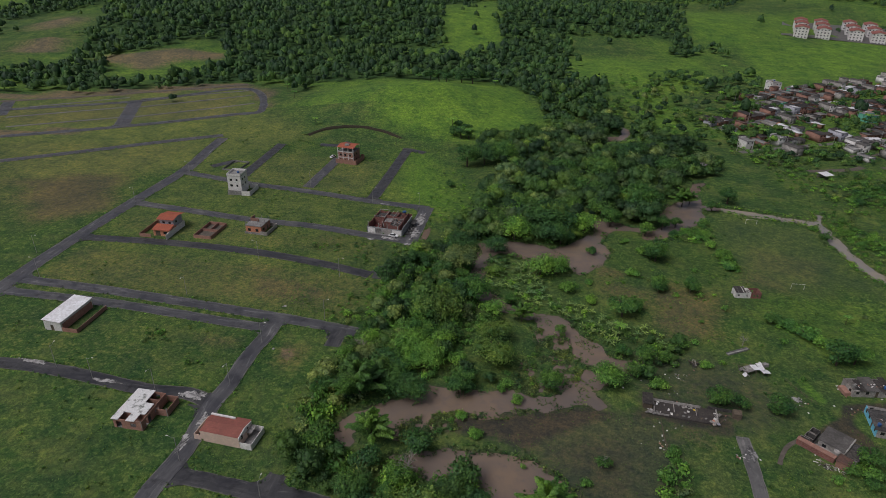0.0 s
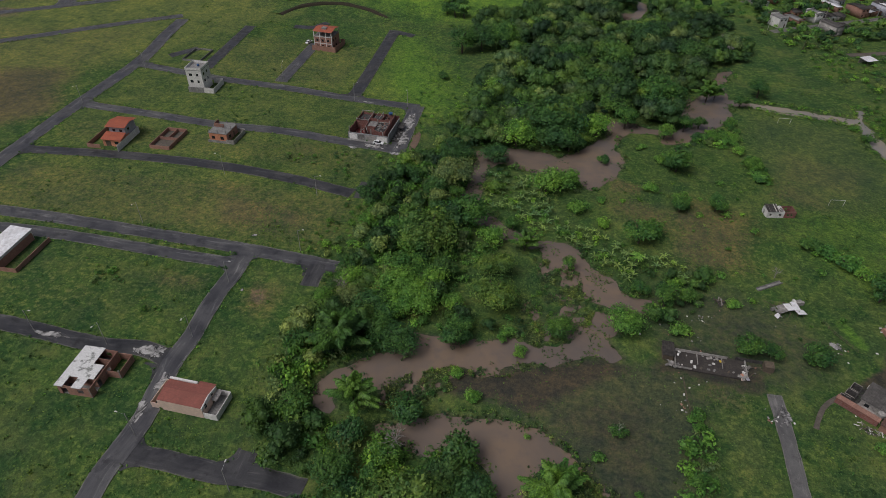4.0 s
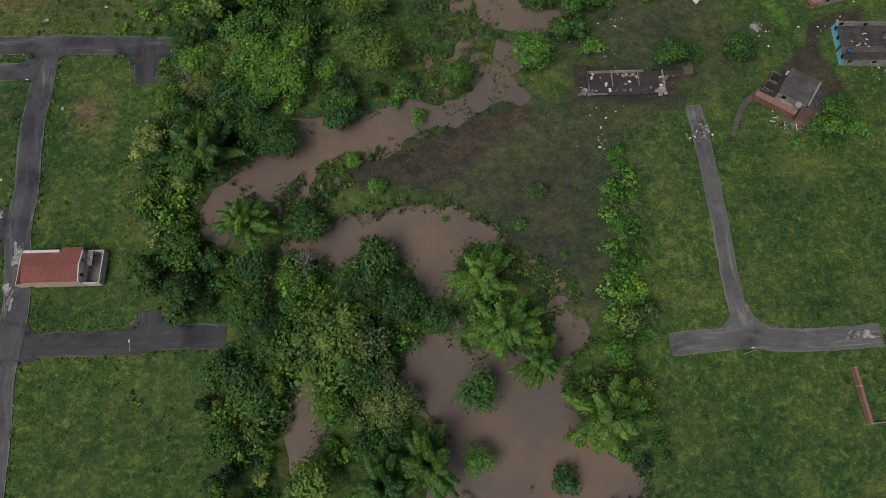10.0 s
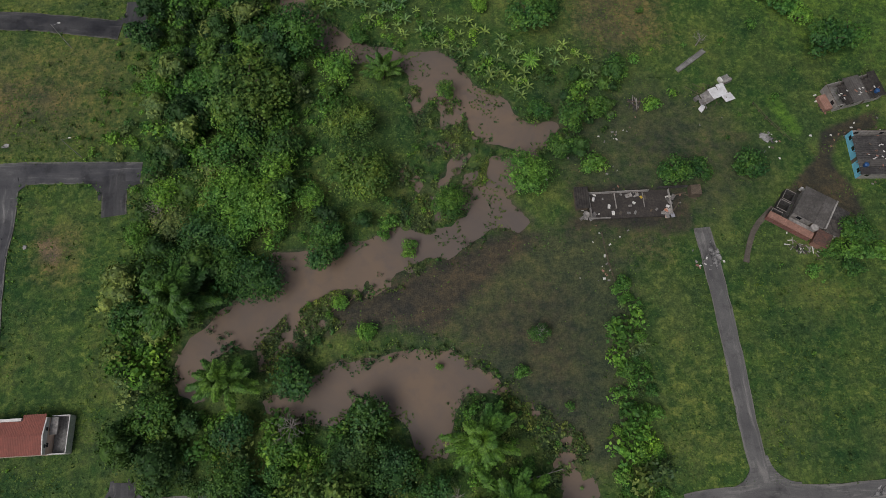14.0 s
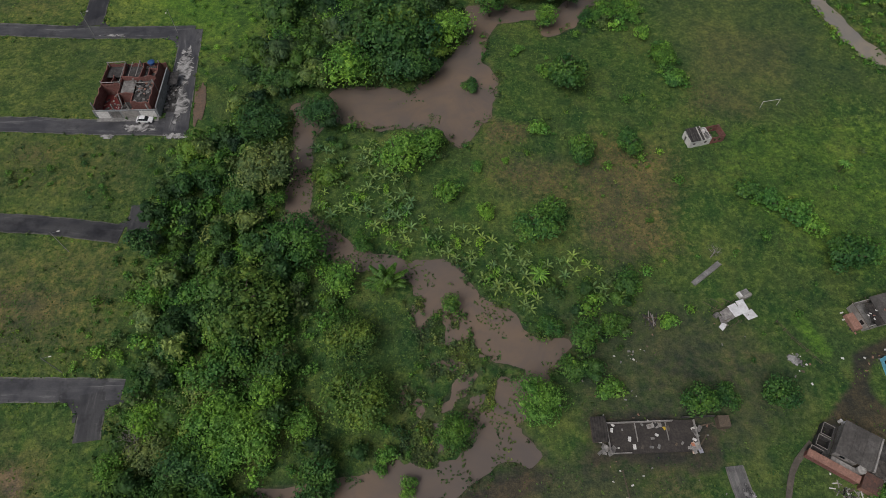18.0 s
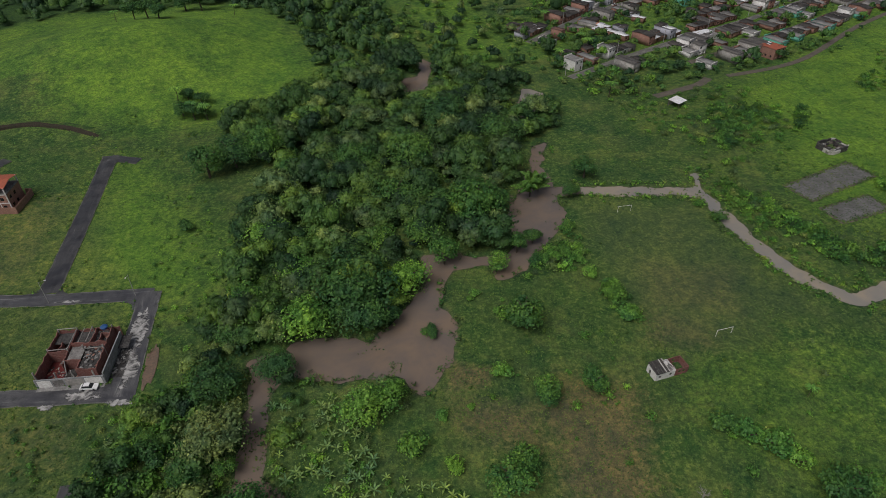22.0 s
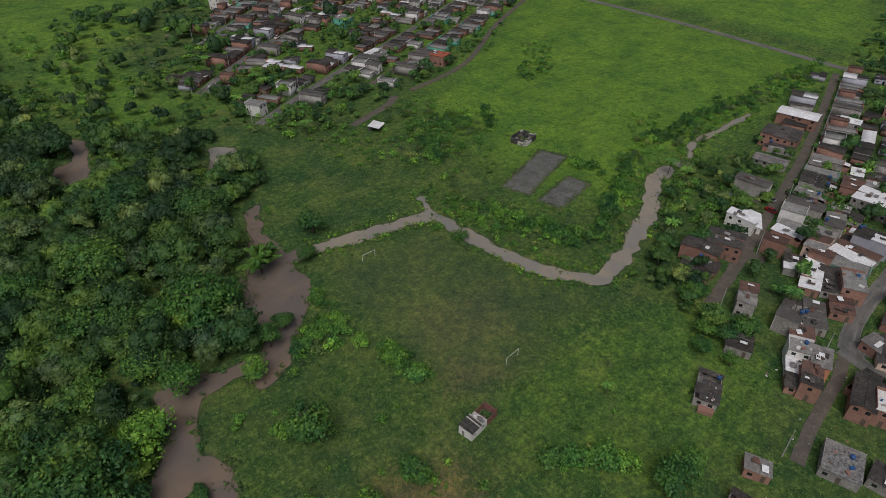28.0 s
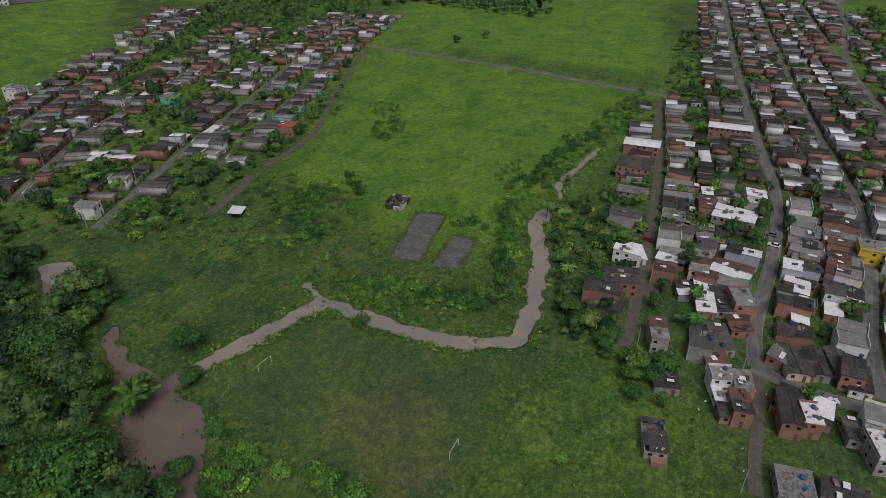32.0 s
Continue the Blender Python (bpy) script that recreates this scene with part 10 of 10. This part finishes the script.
def brick_home(x, y, turn):
    """The house on the black dirt yard: a grey sheet roof, darker annexes, roofless rooms and a brick lean-to."""
    rr = random.Random(31)
    t = thing("house", "weathered house with grey sheet roof, brick lean-to and roofless rooms", "house", at=pose(x, y, 0, 0, 0, turn))
    add_walls(t, 6.4, 6.4, 2.6, M_PLASTER, {"front": [(1.0, 0.9, 2.0, 1.9), (4.0, 0, 4.9, 2.1)], "right": [(2.0, 0.9, 3.2, 1.9)], "back": [(2.4, 0.9, 3.6, 1.9)]})
    for i in range(3):
        part("roof_sheet", Mesh().corrugated(-3.5 + i * 2.25, -1.27 + i * 2.25, -3.5, 3.5, 2.66 + 0.03 * i, 3.1 + 0.03 * i, 0.4, 0.04), (M_OLDSHEET, M_OLDSHEET, M_OLDSHEET)[i], t)
    part("ridge_cap", Mesh().box(3.15, -3.6, 2.75, 3.45, 3.5, 3.28), M_PLASTER, t, "pale cement ridge strip")
    for y0, y1, m in ((-3.6, -0.4, M_SHEET), (-0.3, 2.9, M_SOOT)):
        part("annex_wall", Mesh().box(3.5, y0 + 0.1, 0, 6.2, y1 - 0.1, 2.2), M_PLASTER, t)
        part("annex_roof", Mesh().corrugated(3.48, 6.6, y0, y1, 2.3, 2.5, 0.4, 0.04), m, t)
    part("annex_wall", Mesh().box(2.6, -6.8, 0, 5.4, -3.7, 1.9), M_BRICK, t)
    part("annex_roof", Mesh().corrugated(2.4, 5.6, -7.0, -3.65, 1.98, 2.2, 0.4, 0.04), M_TILE, t)
    part("brick_lean_to", Mesh().box(-7.4, -6.3, 0, 2.0, -5.1, 1.7), M_OLDRED, t, "low red brick lean-to")
    part("lean_to_roof", Mesh().corrugated(-7.5, 2.1, -6.45, -5.0, 1.75, 1.95, 0.5, 0.04), M_BRICK, t)
    part("pale_strip", Mesh().box(-3.4, -5.0, 0, 2.0, -3.9, 1.5), M_PLASTER, t)
    for x0, x1, y0, y1 in ((-6.4, -4.4, -0.8, 1.6), (-6.6, -4.4, -3.4, -1.2), (-7.2, -5.0, -6.0, -4.0)):
        yard(t, [(x0, y0), (x1, y0), (x1, y1), (x0, y1), (x0, y0)], 1.7, M_SOOT, 0.15, "room_wall")
        part("room_floor", Mesh().box(x0 + 0.1, y0 + 0.1, -0.1, x1 - 0.1, y1 - 0.1, 0.12), M_DARK, t)
        part("top_frame", Mesh().beam((x0, y0, 1.75), (x1, y0, 1.75), 0.07, 0.07, 4).beam((x0, y1, 1.75), (x1, y1, 1.75), 0.07, 0.07, 4).beam((x0, y0, 1.75), (x0, y1, 1.75), 0.07, 0.07, 4), M_DEAD, t)
    part("yard_floor", Mesh().box(-4.3, -5.0, -0.1, -3.3, 3.0, 0.1), M_SOOT, t)
    part("water_tank", Mesh().beam((1.6, -4.0, 1.5), (1.6, -4.0, 2.5), 0.75, 0.8, 14).beam((1.6, -4.0, 2.5), (1.6, -4.0, 2.65), 0.8, 0.4, 14), M_PLASTER, t, "round pale cement water tank")
    for k in range(2):
        part("drum", Mesh().beam((-3.4 + 0.7 * k, 4.1, 0), (-3.4 + 0.7 * k, 4.1, 0.9), 0.32, n=10), M_WHITE, t, "white plastic drum")
    for _ in range(34):
        part("debris", Mesh().box(-rr.uniform(0.2, 1.0), -0.08, 0, rr.uniform(0.2, 1.0), 0.1, 0.12), rr.choice((M_WOOD, M_DEAD, M_PLASTER, M_SOOT, M_WHITE)), t, at=pose(rr.uniform(-1.5, 5.5), rr.uniform(-9.4, -7.2), 0.02, 0, 0, rr.uniform(0, 180)))


def goal(x, y, turn):
    t = thing("football_goal", "white goal frame of thin poles without a net", "goal", "goals of the pitch", pose(x, y, 0, 0, 0, turn))
    for px in (-2.4, 2.4):
        part("post", Mesh().beam((px, 0, -0.2), (px, 0, 2.3), 0.055), M_WHITE, t)
    part("crossbar", Mesh().beam((-2.45, 0, 2.3), (2.45, 0, 2.3), 0.055), M_WHITE, t)


def street_lamp(x, y, turn):
    t = thing("street_lamp", "tall pale concrete street lamp with one arm", "street lamp", "street lamps of the estate", pose(x, y, float(hill(np.array(x), np.array(y))), 0, 0, turn))
    part("pole", Mesh().beam((0, 0, -0.3), (0, 0, 8.0), 0.1, 0.06, 8), M_POLE, t)
    part("arm", Mesh().beam((0, 0, 7.7), (1.8, 0, 8.3), 0.03, 0.025), M_CARG, t)
    part("lamp_head", Mesh().box(1.6, -0.11, 8.24, 2.2, 0.11, 8.36), M_WHITE, t)
    return t


def car(x, y, turn, paint, label):
    t = thing("car", label, "car", "", pose(x, y, 0.1, 0, 0, turn))
    b = bmesh.new()
    prof = [(-2.1, 0.35), (2.05, 0.35), (2.1, 0.7), (1.2, 0.88), (-1.9, 0.92), (-2.1, 0.75)]
    m = Mesh()
    n = len(prof)
    m.add([(px, -0.84, z) for px, z in prof] + [(px, 0.84, z) for px, z in prof], [tuple(range(n)), tuple(range(2 * n - 1, n - 1, -1))] + [(i, i + n, (i + 1) % n + n, (i + 1) % n) for i in range(n)])
    b.free()
    part("body", m, paint, t)
    c = [(-1.7, 0.9), (1.0, 0.9), (0.35, 1.42), (-1.15, 1.45)]
    g = Mesh().add([(px, -0.74, z) for px, z in c[:2]] + [(px, -0.6, z) for px, z in c[2:]] + [(px, 0.74, z) for px, z in c[:2]] + [(px, 0.6, z) for px, z in c[2:]], [(0, 1, 2, 3), (7, 6, 5, 4), (0, 4, 5, 1), (1, 5, 6, 2), (2, 6, 7, 3), (3, 7, 4, 0)])
    part("cabin_glass", g, M_GLASS, t)
    part("roof", Mesh().box(-1.1, -0.6, 1.44, 0.32, 0.6, 1.48), paint, t)
    for px in (-1.3, 1.3):
        for py in (-0.8, 0.8):
            part("wheel", Mesh().beam((px, py - 0.1, 0.3), (px, py + 0.1, 0.3), 0.31, n=12), M_RUBBER, t)


pink_house(), slab_house(), white_roof_house(), blue_house(), tower_house(), small_brick_house(), foundation(), ruin(), orange_house(), field_house(), long_ruin()
old_plot(-118, 30, 9, 14, 0)
wreck(123.8, -105.6, 12)
brick_heap(*HEAP, 20)
wood_pile(*TIMBER, 25)
fence(FENCE, "rail_fence", "leaning wooden rail fence round a green plot")
fence(FENCE_RUIN, "rail_fence", "leaning wooden fence beside a trodden path")
brick_home(*R1, -38)
shack(156.0, -123.6, 10.4, 11.5, -96, M_PLASTER, "pale blue-fronted shack with patched dark sheet roof", roof=M_SOOT, seed=5, blue=True)
shack(155.0, -107.8, 11.5, 5.6, 10, M_PLASTER, "half-collapsed shack with broken roof and brick end", seed=9)
shack(181.4, -85.9, 10.4, 5.4, 23, M_PLASTER, "narrow lone hut with grey sheet roof", seed=11)
goal(150.1, 12.2, 2)
goal(153.2, -47.5, 6)
for x, y, turn in LAMPS:
    street_lamp(x, y, turn)
car(-9.4, -37.2, -6, M_CAR, "small white hatchback parked on the estate road")
plank = thing("trough", "long pale concrete trough lying in the grass", "trough", at=pose(121.6, -94.9, 0, 0, 0, 32))
part("trough_floor", Mesh().box(-4.4, -0.6, 0, 4.4, 0.6, 0.15), M_CONCRETE, plank)
for y in (-0.6, 0.5):
    part("trough_side", Mesh().box(-4.4, y, 0.15, 4.4, y + 0.1, 0.5), M_CONCRETE, plank)
wall = thing("low_wall", "free-standing stretch of new red brick wall", "wall", at=pose(132.2, -201.0, 0, 0, 0, 0))
part("brickwork", Mesh().box(-0.3, -5.2, 0, 0.3, 5.2, 1.1), M_BRICK, wall)
for y in (-5.3, -1.8, 1.7, 5.2):
    part("post", Mesh().box(-0.34, y - 0.12, 0, 0.34, y + 0.12, 1.2), M_PLASTER, wall)
part("return_wall", Mesh().box(0.34, -5.3, 0, 3.4, -5.1, 0.5), M_PLASTER, wall)


# ---- ponds, ruins and clutter of the meadows ----
def lily_pond(x, y, w, d, turn):
    t = thing("lily_pond", "square grey pond crowded with water weeds", "pond", "square ponds of the meadow", pose(x, y, 0, 0, 0, turn))
    part("bottom", Mesh().box(-w / 2, -d / 2, -0.3, w / 2, d / 2, 0.06), worn("weedy_pond_water", (0.2, 0.193, 0.188), (0.12, 0.117, 0.108), (0.06, 0.06, 0.05), 0.25, 1.3, 0.4, 0.2), t)
    for a, b in (((-w / 2, -d / 2), (w / 2, -d / 2)), ((w / 2, -d / 2), (w / 2, d / 2)), ((w / 2, d / 2), (-w / 2, d / 2)), ((-w / 2, d / 2), (-w / 2, -d / 2))):
        length = math.hypot(b[0] - a[0], b[1] - a[1])
        part("bank", Mesh().add([(0, -0.6, -0.05), (length, -0.6, -0.05), (length, 0.1, 0.22), (0, 0.1, 0.22), (length, 0.35, 0.02), (0, 0.35, 0.02)], [(0, 1, 2, 3), (3, 2, 4, 5), (0, 3, 5), (1, 4, 2), (0, 5, 4, 1)]), M_DIRT, t, at=pose(*a, 0, 0, 0, math.degrees(math.atan2(b[1] - a[1], b[0] - a[0]))))
    r = np.random.default_rng(int(w * 10))
    n = int(w * d * 1.3)
    v, f = leaf_cards(np.stack([r.uniform(-w / 2, w / 2, n), r.uniform(-d / 2, d / 2, n), np.full(n, 0.12)], -1), np.tile([0, 0, 1.0], (n, 1)), 0.55, r)
    o = tagged(new("pond_weed", big_mesh("pond_weed", v, f, M_MARSH)), kind="stuff")
    o.parent = t
    n = int((w + d) * 16)
    k = r.uniform(0, 2 * (w + d), n)
    ex = np.where(k < w, k - w / 2, np.where(k < w + d, w / 2, np.where(k < 2 * w + d, w * 1.5 + d - k, -w / 2))) + r.normal(0, 0.6, n)
    ey = np.where(k < w, -d / 2, np.where(k < w + d, k - w - d / 2, np.where(k < 2 * w + d, d / 2, 1.5 * d + 2 * w - k))) + r.normal(0, 0.6, n)
    v, f = leaf_cards(np.stack([ex, ey, np.full(n, 0.2)], -1), np.tile([0, 0, 1.0], (n, 1)), 0.8, r)
    o = tagged(new("bank_grass", big_mesh("bank_grass", v, f, M_TUFT)), kind="stuff")
    o.parent = t


lily_pond(*POND_W)
lily_pond(*POND_E)


def ruin_block(x, y, turn):
    t = thing("ruined_tank", "roofless stained white block full of rubble in the meadow", "ruin", at=pose(x, y, 0, 0, 0, turn))
    pts = [(-5, -3.0), (-3.6, -3.8), (0, -3.7), (3.6, -3.8), (5, -3.0), (4.9, 0), (5, 3.0), (3.6, 3.8), (0, 3.7), (-3.6, 3.8), (-5, 3.0), (-4.9, 0), (-5, -3.0)]
    r = random.Random(2)
    for a, b in zip(pts[:-1], pts[1:]):
        yard(t, [a, b], r.uniform(1.2, 2.5), r.choice((M_STAINED, M_STAINED, M_SOOT)), 0.5, "wall")
    for i in range(7):
        tx, ty = r.uniform(-3.5, 3.5), r.uniform(-2.5, 2.5)
        v, f = LOW_KINDS[i % len(LOW_KINDS)]
        tagged(part("weed_clump", big_mesh("weed_clump", v * 0.5, f, M_LEAFG), None, t, at=pose(tx, ty, 1.3)), kind="stuff")
    for i in range(26):
        s = r.uniform(0.3, 1.0)
        part("rubble", Mesh().box(-s, -s * 0.7, 0, s, s * 0.7, s), r.choice((M_CONCRETE, M_SHEET, M_DIRT)), t, at=pose(r.uniform(-3.2, 3.2), r.uniform(-2.4, 2.4), 0.02 + r.uniform(0, 1.8), r.uniform(-20, 20), r.uniform(-20, 20), r.uniform(0, 180)))
    part("floor", Mesh().box(-4.6, -3.3, -0.05, 4.6, 3.3, 1.2), M_SOOT, t)


ruin_block(*RUIN_BLOCK)


def open_hut(x, y, w, d, turn):
    t = thing("open_hut", "open hut with a white metal roof on posts", "hut", at=pose(x, y, 0, 0, 0, turn))
    for px in (-w / 2 + 0.2, w / 2 - 0.2):
        for py in (-d / 2 + 0.2, d / 2 - 0.2):
            part("post", Mesh().beam((px, py, -0.1), (px, py, 2.7), 0.08), M_WOOD, t)
    part("roof_sheet", Mesh().corrugated(-w / 2, w / 2, -d / 2, d / 2, 2.6, 3.0), M_METAL, t)
    part("back_wall", Mesh().box(-w / 2 + 0.2, d / 2 - 0.3, 0, w / 2 - 0.2, d / 2 - 0.15, 2.2), M_PLASTER, t)


open_hut(*HUT, 6.5, 5.5, 30)


def apartment(x, y, turn):
    z = float(hill(np.array(x), np.array(y)))
    t = thing("apartment_building", "white four-storey apartment block with red tile roof", "apartment", "apartment blocks on the far hill", pose(x, y, z - 1, 0, 0, turn))
    w, d, h = 15.0, 26.0, 11.5
    for sx in (-1, 1):
        part("facade", Mesh().box(sx * w / 2 - 0.2, -d / 2, 0, sx * w / 2 + 0.2, d / 2, h), M_WHITE, t)
        part("facade", Mesh().box(-w / 2 + 0.2, sx * d / 2 - 0.2, 0, w / 2 - 0.2, sx * d / 2 + 0.2, h), M_WHITE, t)
    part("roof_deck", Mesh().box(-w / 2, -d / 2, h - 0.4, w / 2, d / 2, h), M_CONCRETE, t)
    for s in (90, 270):
        part("roof_slope", Mesh().corrugated(-d / 2 - 0.5, d / 2 + 0.5, -w / 2 - 0.6, 0.05, h, h + 2.2, 0.8), M_ROOFRED, t, at=pose(0, 0, 0, 0, 0, s))
    for y in (-d / 2, d / 2 - 0.3):
        part("gable", Mesh().add([(-w / 2, y, h), (w / 2, y, h), (0, y, h + 2.1), (-w / 2, y + 0.3, h), (w / 2, y + 0.3, h), (0, y + 0.3, h + 2.1)], [(0, 1, 2), (5, 4, 3), (0, 3, 4, 1), (1, 4, 5, 2), (2, 5, 3, 0)]), M_WHITE, t)
    for fl in range(4):
        for i in range(4):
            part("window", Mesh().box(-6.4 + i * 3.6, -d / 2 - 0.25, 1.0 + fl * 3.1, -4.9 + i * 3.6, -d / 2 - 0.18, 2.3 + fl * 3.1), M_GLASS, t)


car_park = Mesh().add([(x, y, float(hill(np.array(x), np.array(y))) + 0.3) for x, y in ((309, 570), (395, 580), (470, 575), (520, 700), (350, 715))], [(0, 1, 2, 3, 4)])
tagged(part("car_park", car_park, M_STREET), "grey paved court round the apartment blocks", "pavement", kind="structure")
for x, y in APARTMENTS:
    apartment(x, y, -17)


def blob(x, y, rx, ry, turn, z, material, seed):
    """A thin uneven patch washed over the ground."""
    r = random.Random(seed)
    n = 28
    ring = []
    for i in range(n):
        a = 6.2832 * i / n
        k = 0.72 + 0.42 * noise.noise((math.cos(a) * 1.6 + seed, math.sin(a) * 1.6, seed * 0.7)) + r.uniform(-0.08, 0.08)
        ring.append((math.cos(a) * rx * k, math.sin(a) * ry * k))
    m = Mesh().add([(0, 0, 0.012)] + [(u, v, 0.01) for u, v in ring] + [(u * 1.12, v * 1.12, -0.04) for u, v in ring], [(0, 1 + i, 1 + (i + 1) % n) for i in range(n)] + [(1 + i, 1 + n + i, 1 + n + (i + 1) % n, 1 + (i + 1) % n) for i in range(n)])
    ob = part("silt_patch", m, material, at=pose(x, y, z, 0, 0, turn))
    ob.data.attributes.new("cover", "FLOAT", "POINT").data.foreach_set("value", np.array([1.0] + [0.0] * n + [-1.0] * n, np.float32))
    ob.data.attributes.new("track", "FLOAT_VECTOR", "POINT").data.foreach_set("vector", np.array([(x + p.co.x, y + p.co.y, 0) for p in ob.data.vertices], np.float32).ravel())
    return tagged(ob, "pale silt washed over the road surface", "silt", kind="structure")


for i, (x, y, rx, ry, turn, z, m) in enumerate(SILT):
    blob(x, y, rx, ry, turn, z + 0.002 * (i % 9), m, i)


def scarp():
    """The bare cut edge at the foot of the hill."""
    m, pts = Mesh(), smooth_line(SCARP, 3.0)
    rows = []
    for i, q in enumerate(pts):
        t = i / (len(pts) - 1)
        way = (pts[min(i + 1, len(pts) - 1)] - pts[max(i - 1, 0)]).normalized()
        out = Vector((-way.y, way.x, 0))
        hgt = 3.4 * math.sin(math.pi * min(max(t, 0.03), 0.97)) ** 0.6
        for k, (o, z) in enumerate(((-0.2, -0.2), (0.7, 0.45), (1.2, 0.8), (2.4, 1.0), (6.0, 0.75), (14.0, -0.05))):
            j = noise.noise((q.x * 0.2, q.y * 0.2, k * 3.1))
            rows.append(q + out * (o + 0.5 * j) + Vector((0, 0, z * hgt + (0.25 * j if 0 < k < 4 else 0))))
    n = len(pts)
    def strip(k0, k1):
        s = Mesh()
        w = k1 - k0 + 1
        s.add([rows[i * 6 + k] for i in range(n) for k in range(k0, k1 + 1)], [(i * w + k, (i + 1) * w + k, (i + 1) * w + k + 1, i * w + k + 1) for i in range(n - 1) for k in range(w - 1)])
        return s
    tagged(part("earth_bank", strip(0, 3), worn("cut_earth", (0.05, 0.038, 0.026), (0.035, 0.032, 0.018), (0.02, 0.018, 0.012), 0.4, 2.0, 0.95, 0.5)), "dark bare earth bank cut into the hill foot", "bank", kind="structure")
    tagged(part("bank_top", strip(3, 5), M_GROUND), "grassy slope above the cut bank", "bank", kind="structure")


scarp()


def litter():
    """Scraps lying about the demolished houses."""
    r = random.Random(21)
    for x, y, spread, n in LITTER:
        for _ in range(n):
            m = r.choice((M_WHITE, M_WHITE, M_CONCRETE, M_WOOD, M_SHEETL, M_BRICK))
            s = r.uniform(0.08, 0.3)
            tagged(part("scrap", Mesh().box(-s, -s * r.uniform(0.3, 0.8), 0, s, s * r.uniform(0.3, 0.8), 0.08 + 0.15 * r.random()), m, at=pose(x + r.gauss(0, spread), y + r.gauss(0, spread), 0.0, 0, 0, r.uniform(0, 180))), "small scrap of building rubbish in the grass", "rubbish", "scattered rubbish")


litter()


def utility_pole(x, y, turn):
    t = thing("utility_pole", "grey concrete utility pole with a short crossarm", "utility pole", "utility poles of the town", pose(x, y, 0, 0, 0, turn))
    part("pole", Mesh().beam((0, 0, -0.2), (0, 0, 9.0), 0.16, 0.1, 8), M_POLE, t)
    part("crossarm", Mesh().box(-0.9, -0.06, 8.4, 0.9, 0.06, 8.54), M_WOOD, t)


for x, y, turn in POLES:
    utility_pole(x, y, turn)
for x, y, turn, m, label in CARS:
    car(x, y, turn, m, label)
log = thing("fallen_log", "bare fallen log lying across the flood water", "log", "", pose(72.5, -180.5, 0, 0, 0, 8))
part("stem", Mesh().beam((-4, 0, -0.2), (4.5, 0.3, 0.5), 0.14, 0.06), M_DEAD, log)
part("branch", Mesh().beam((2, 0.15, 0.3), (4, 1.2, 0.7), 0.05, 0.02), M_DEAD, log)
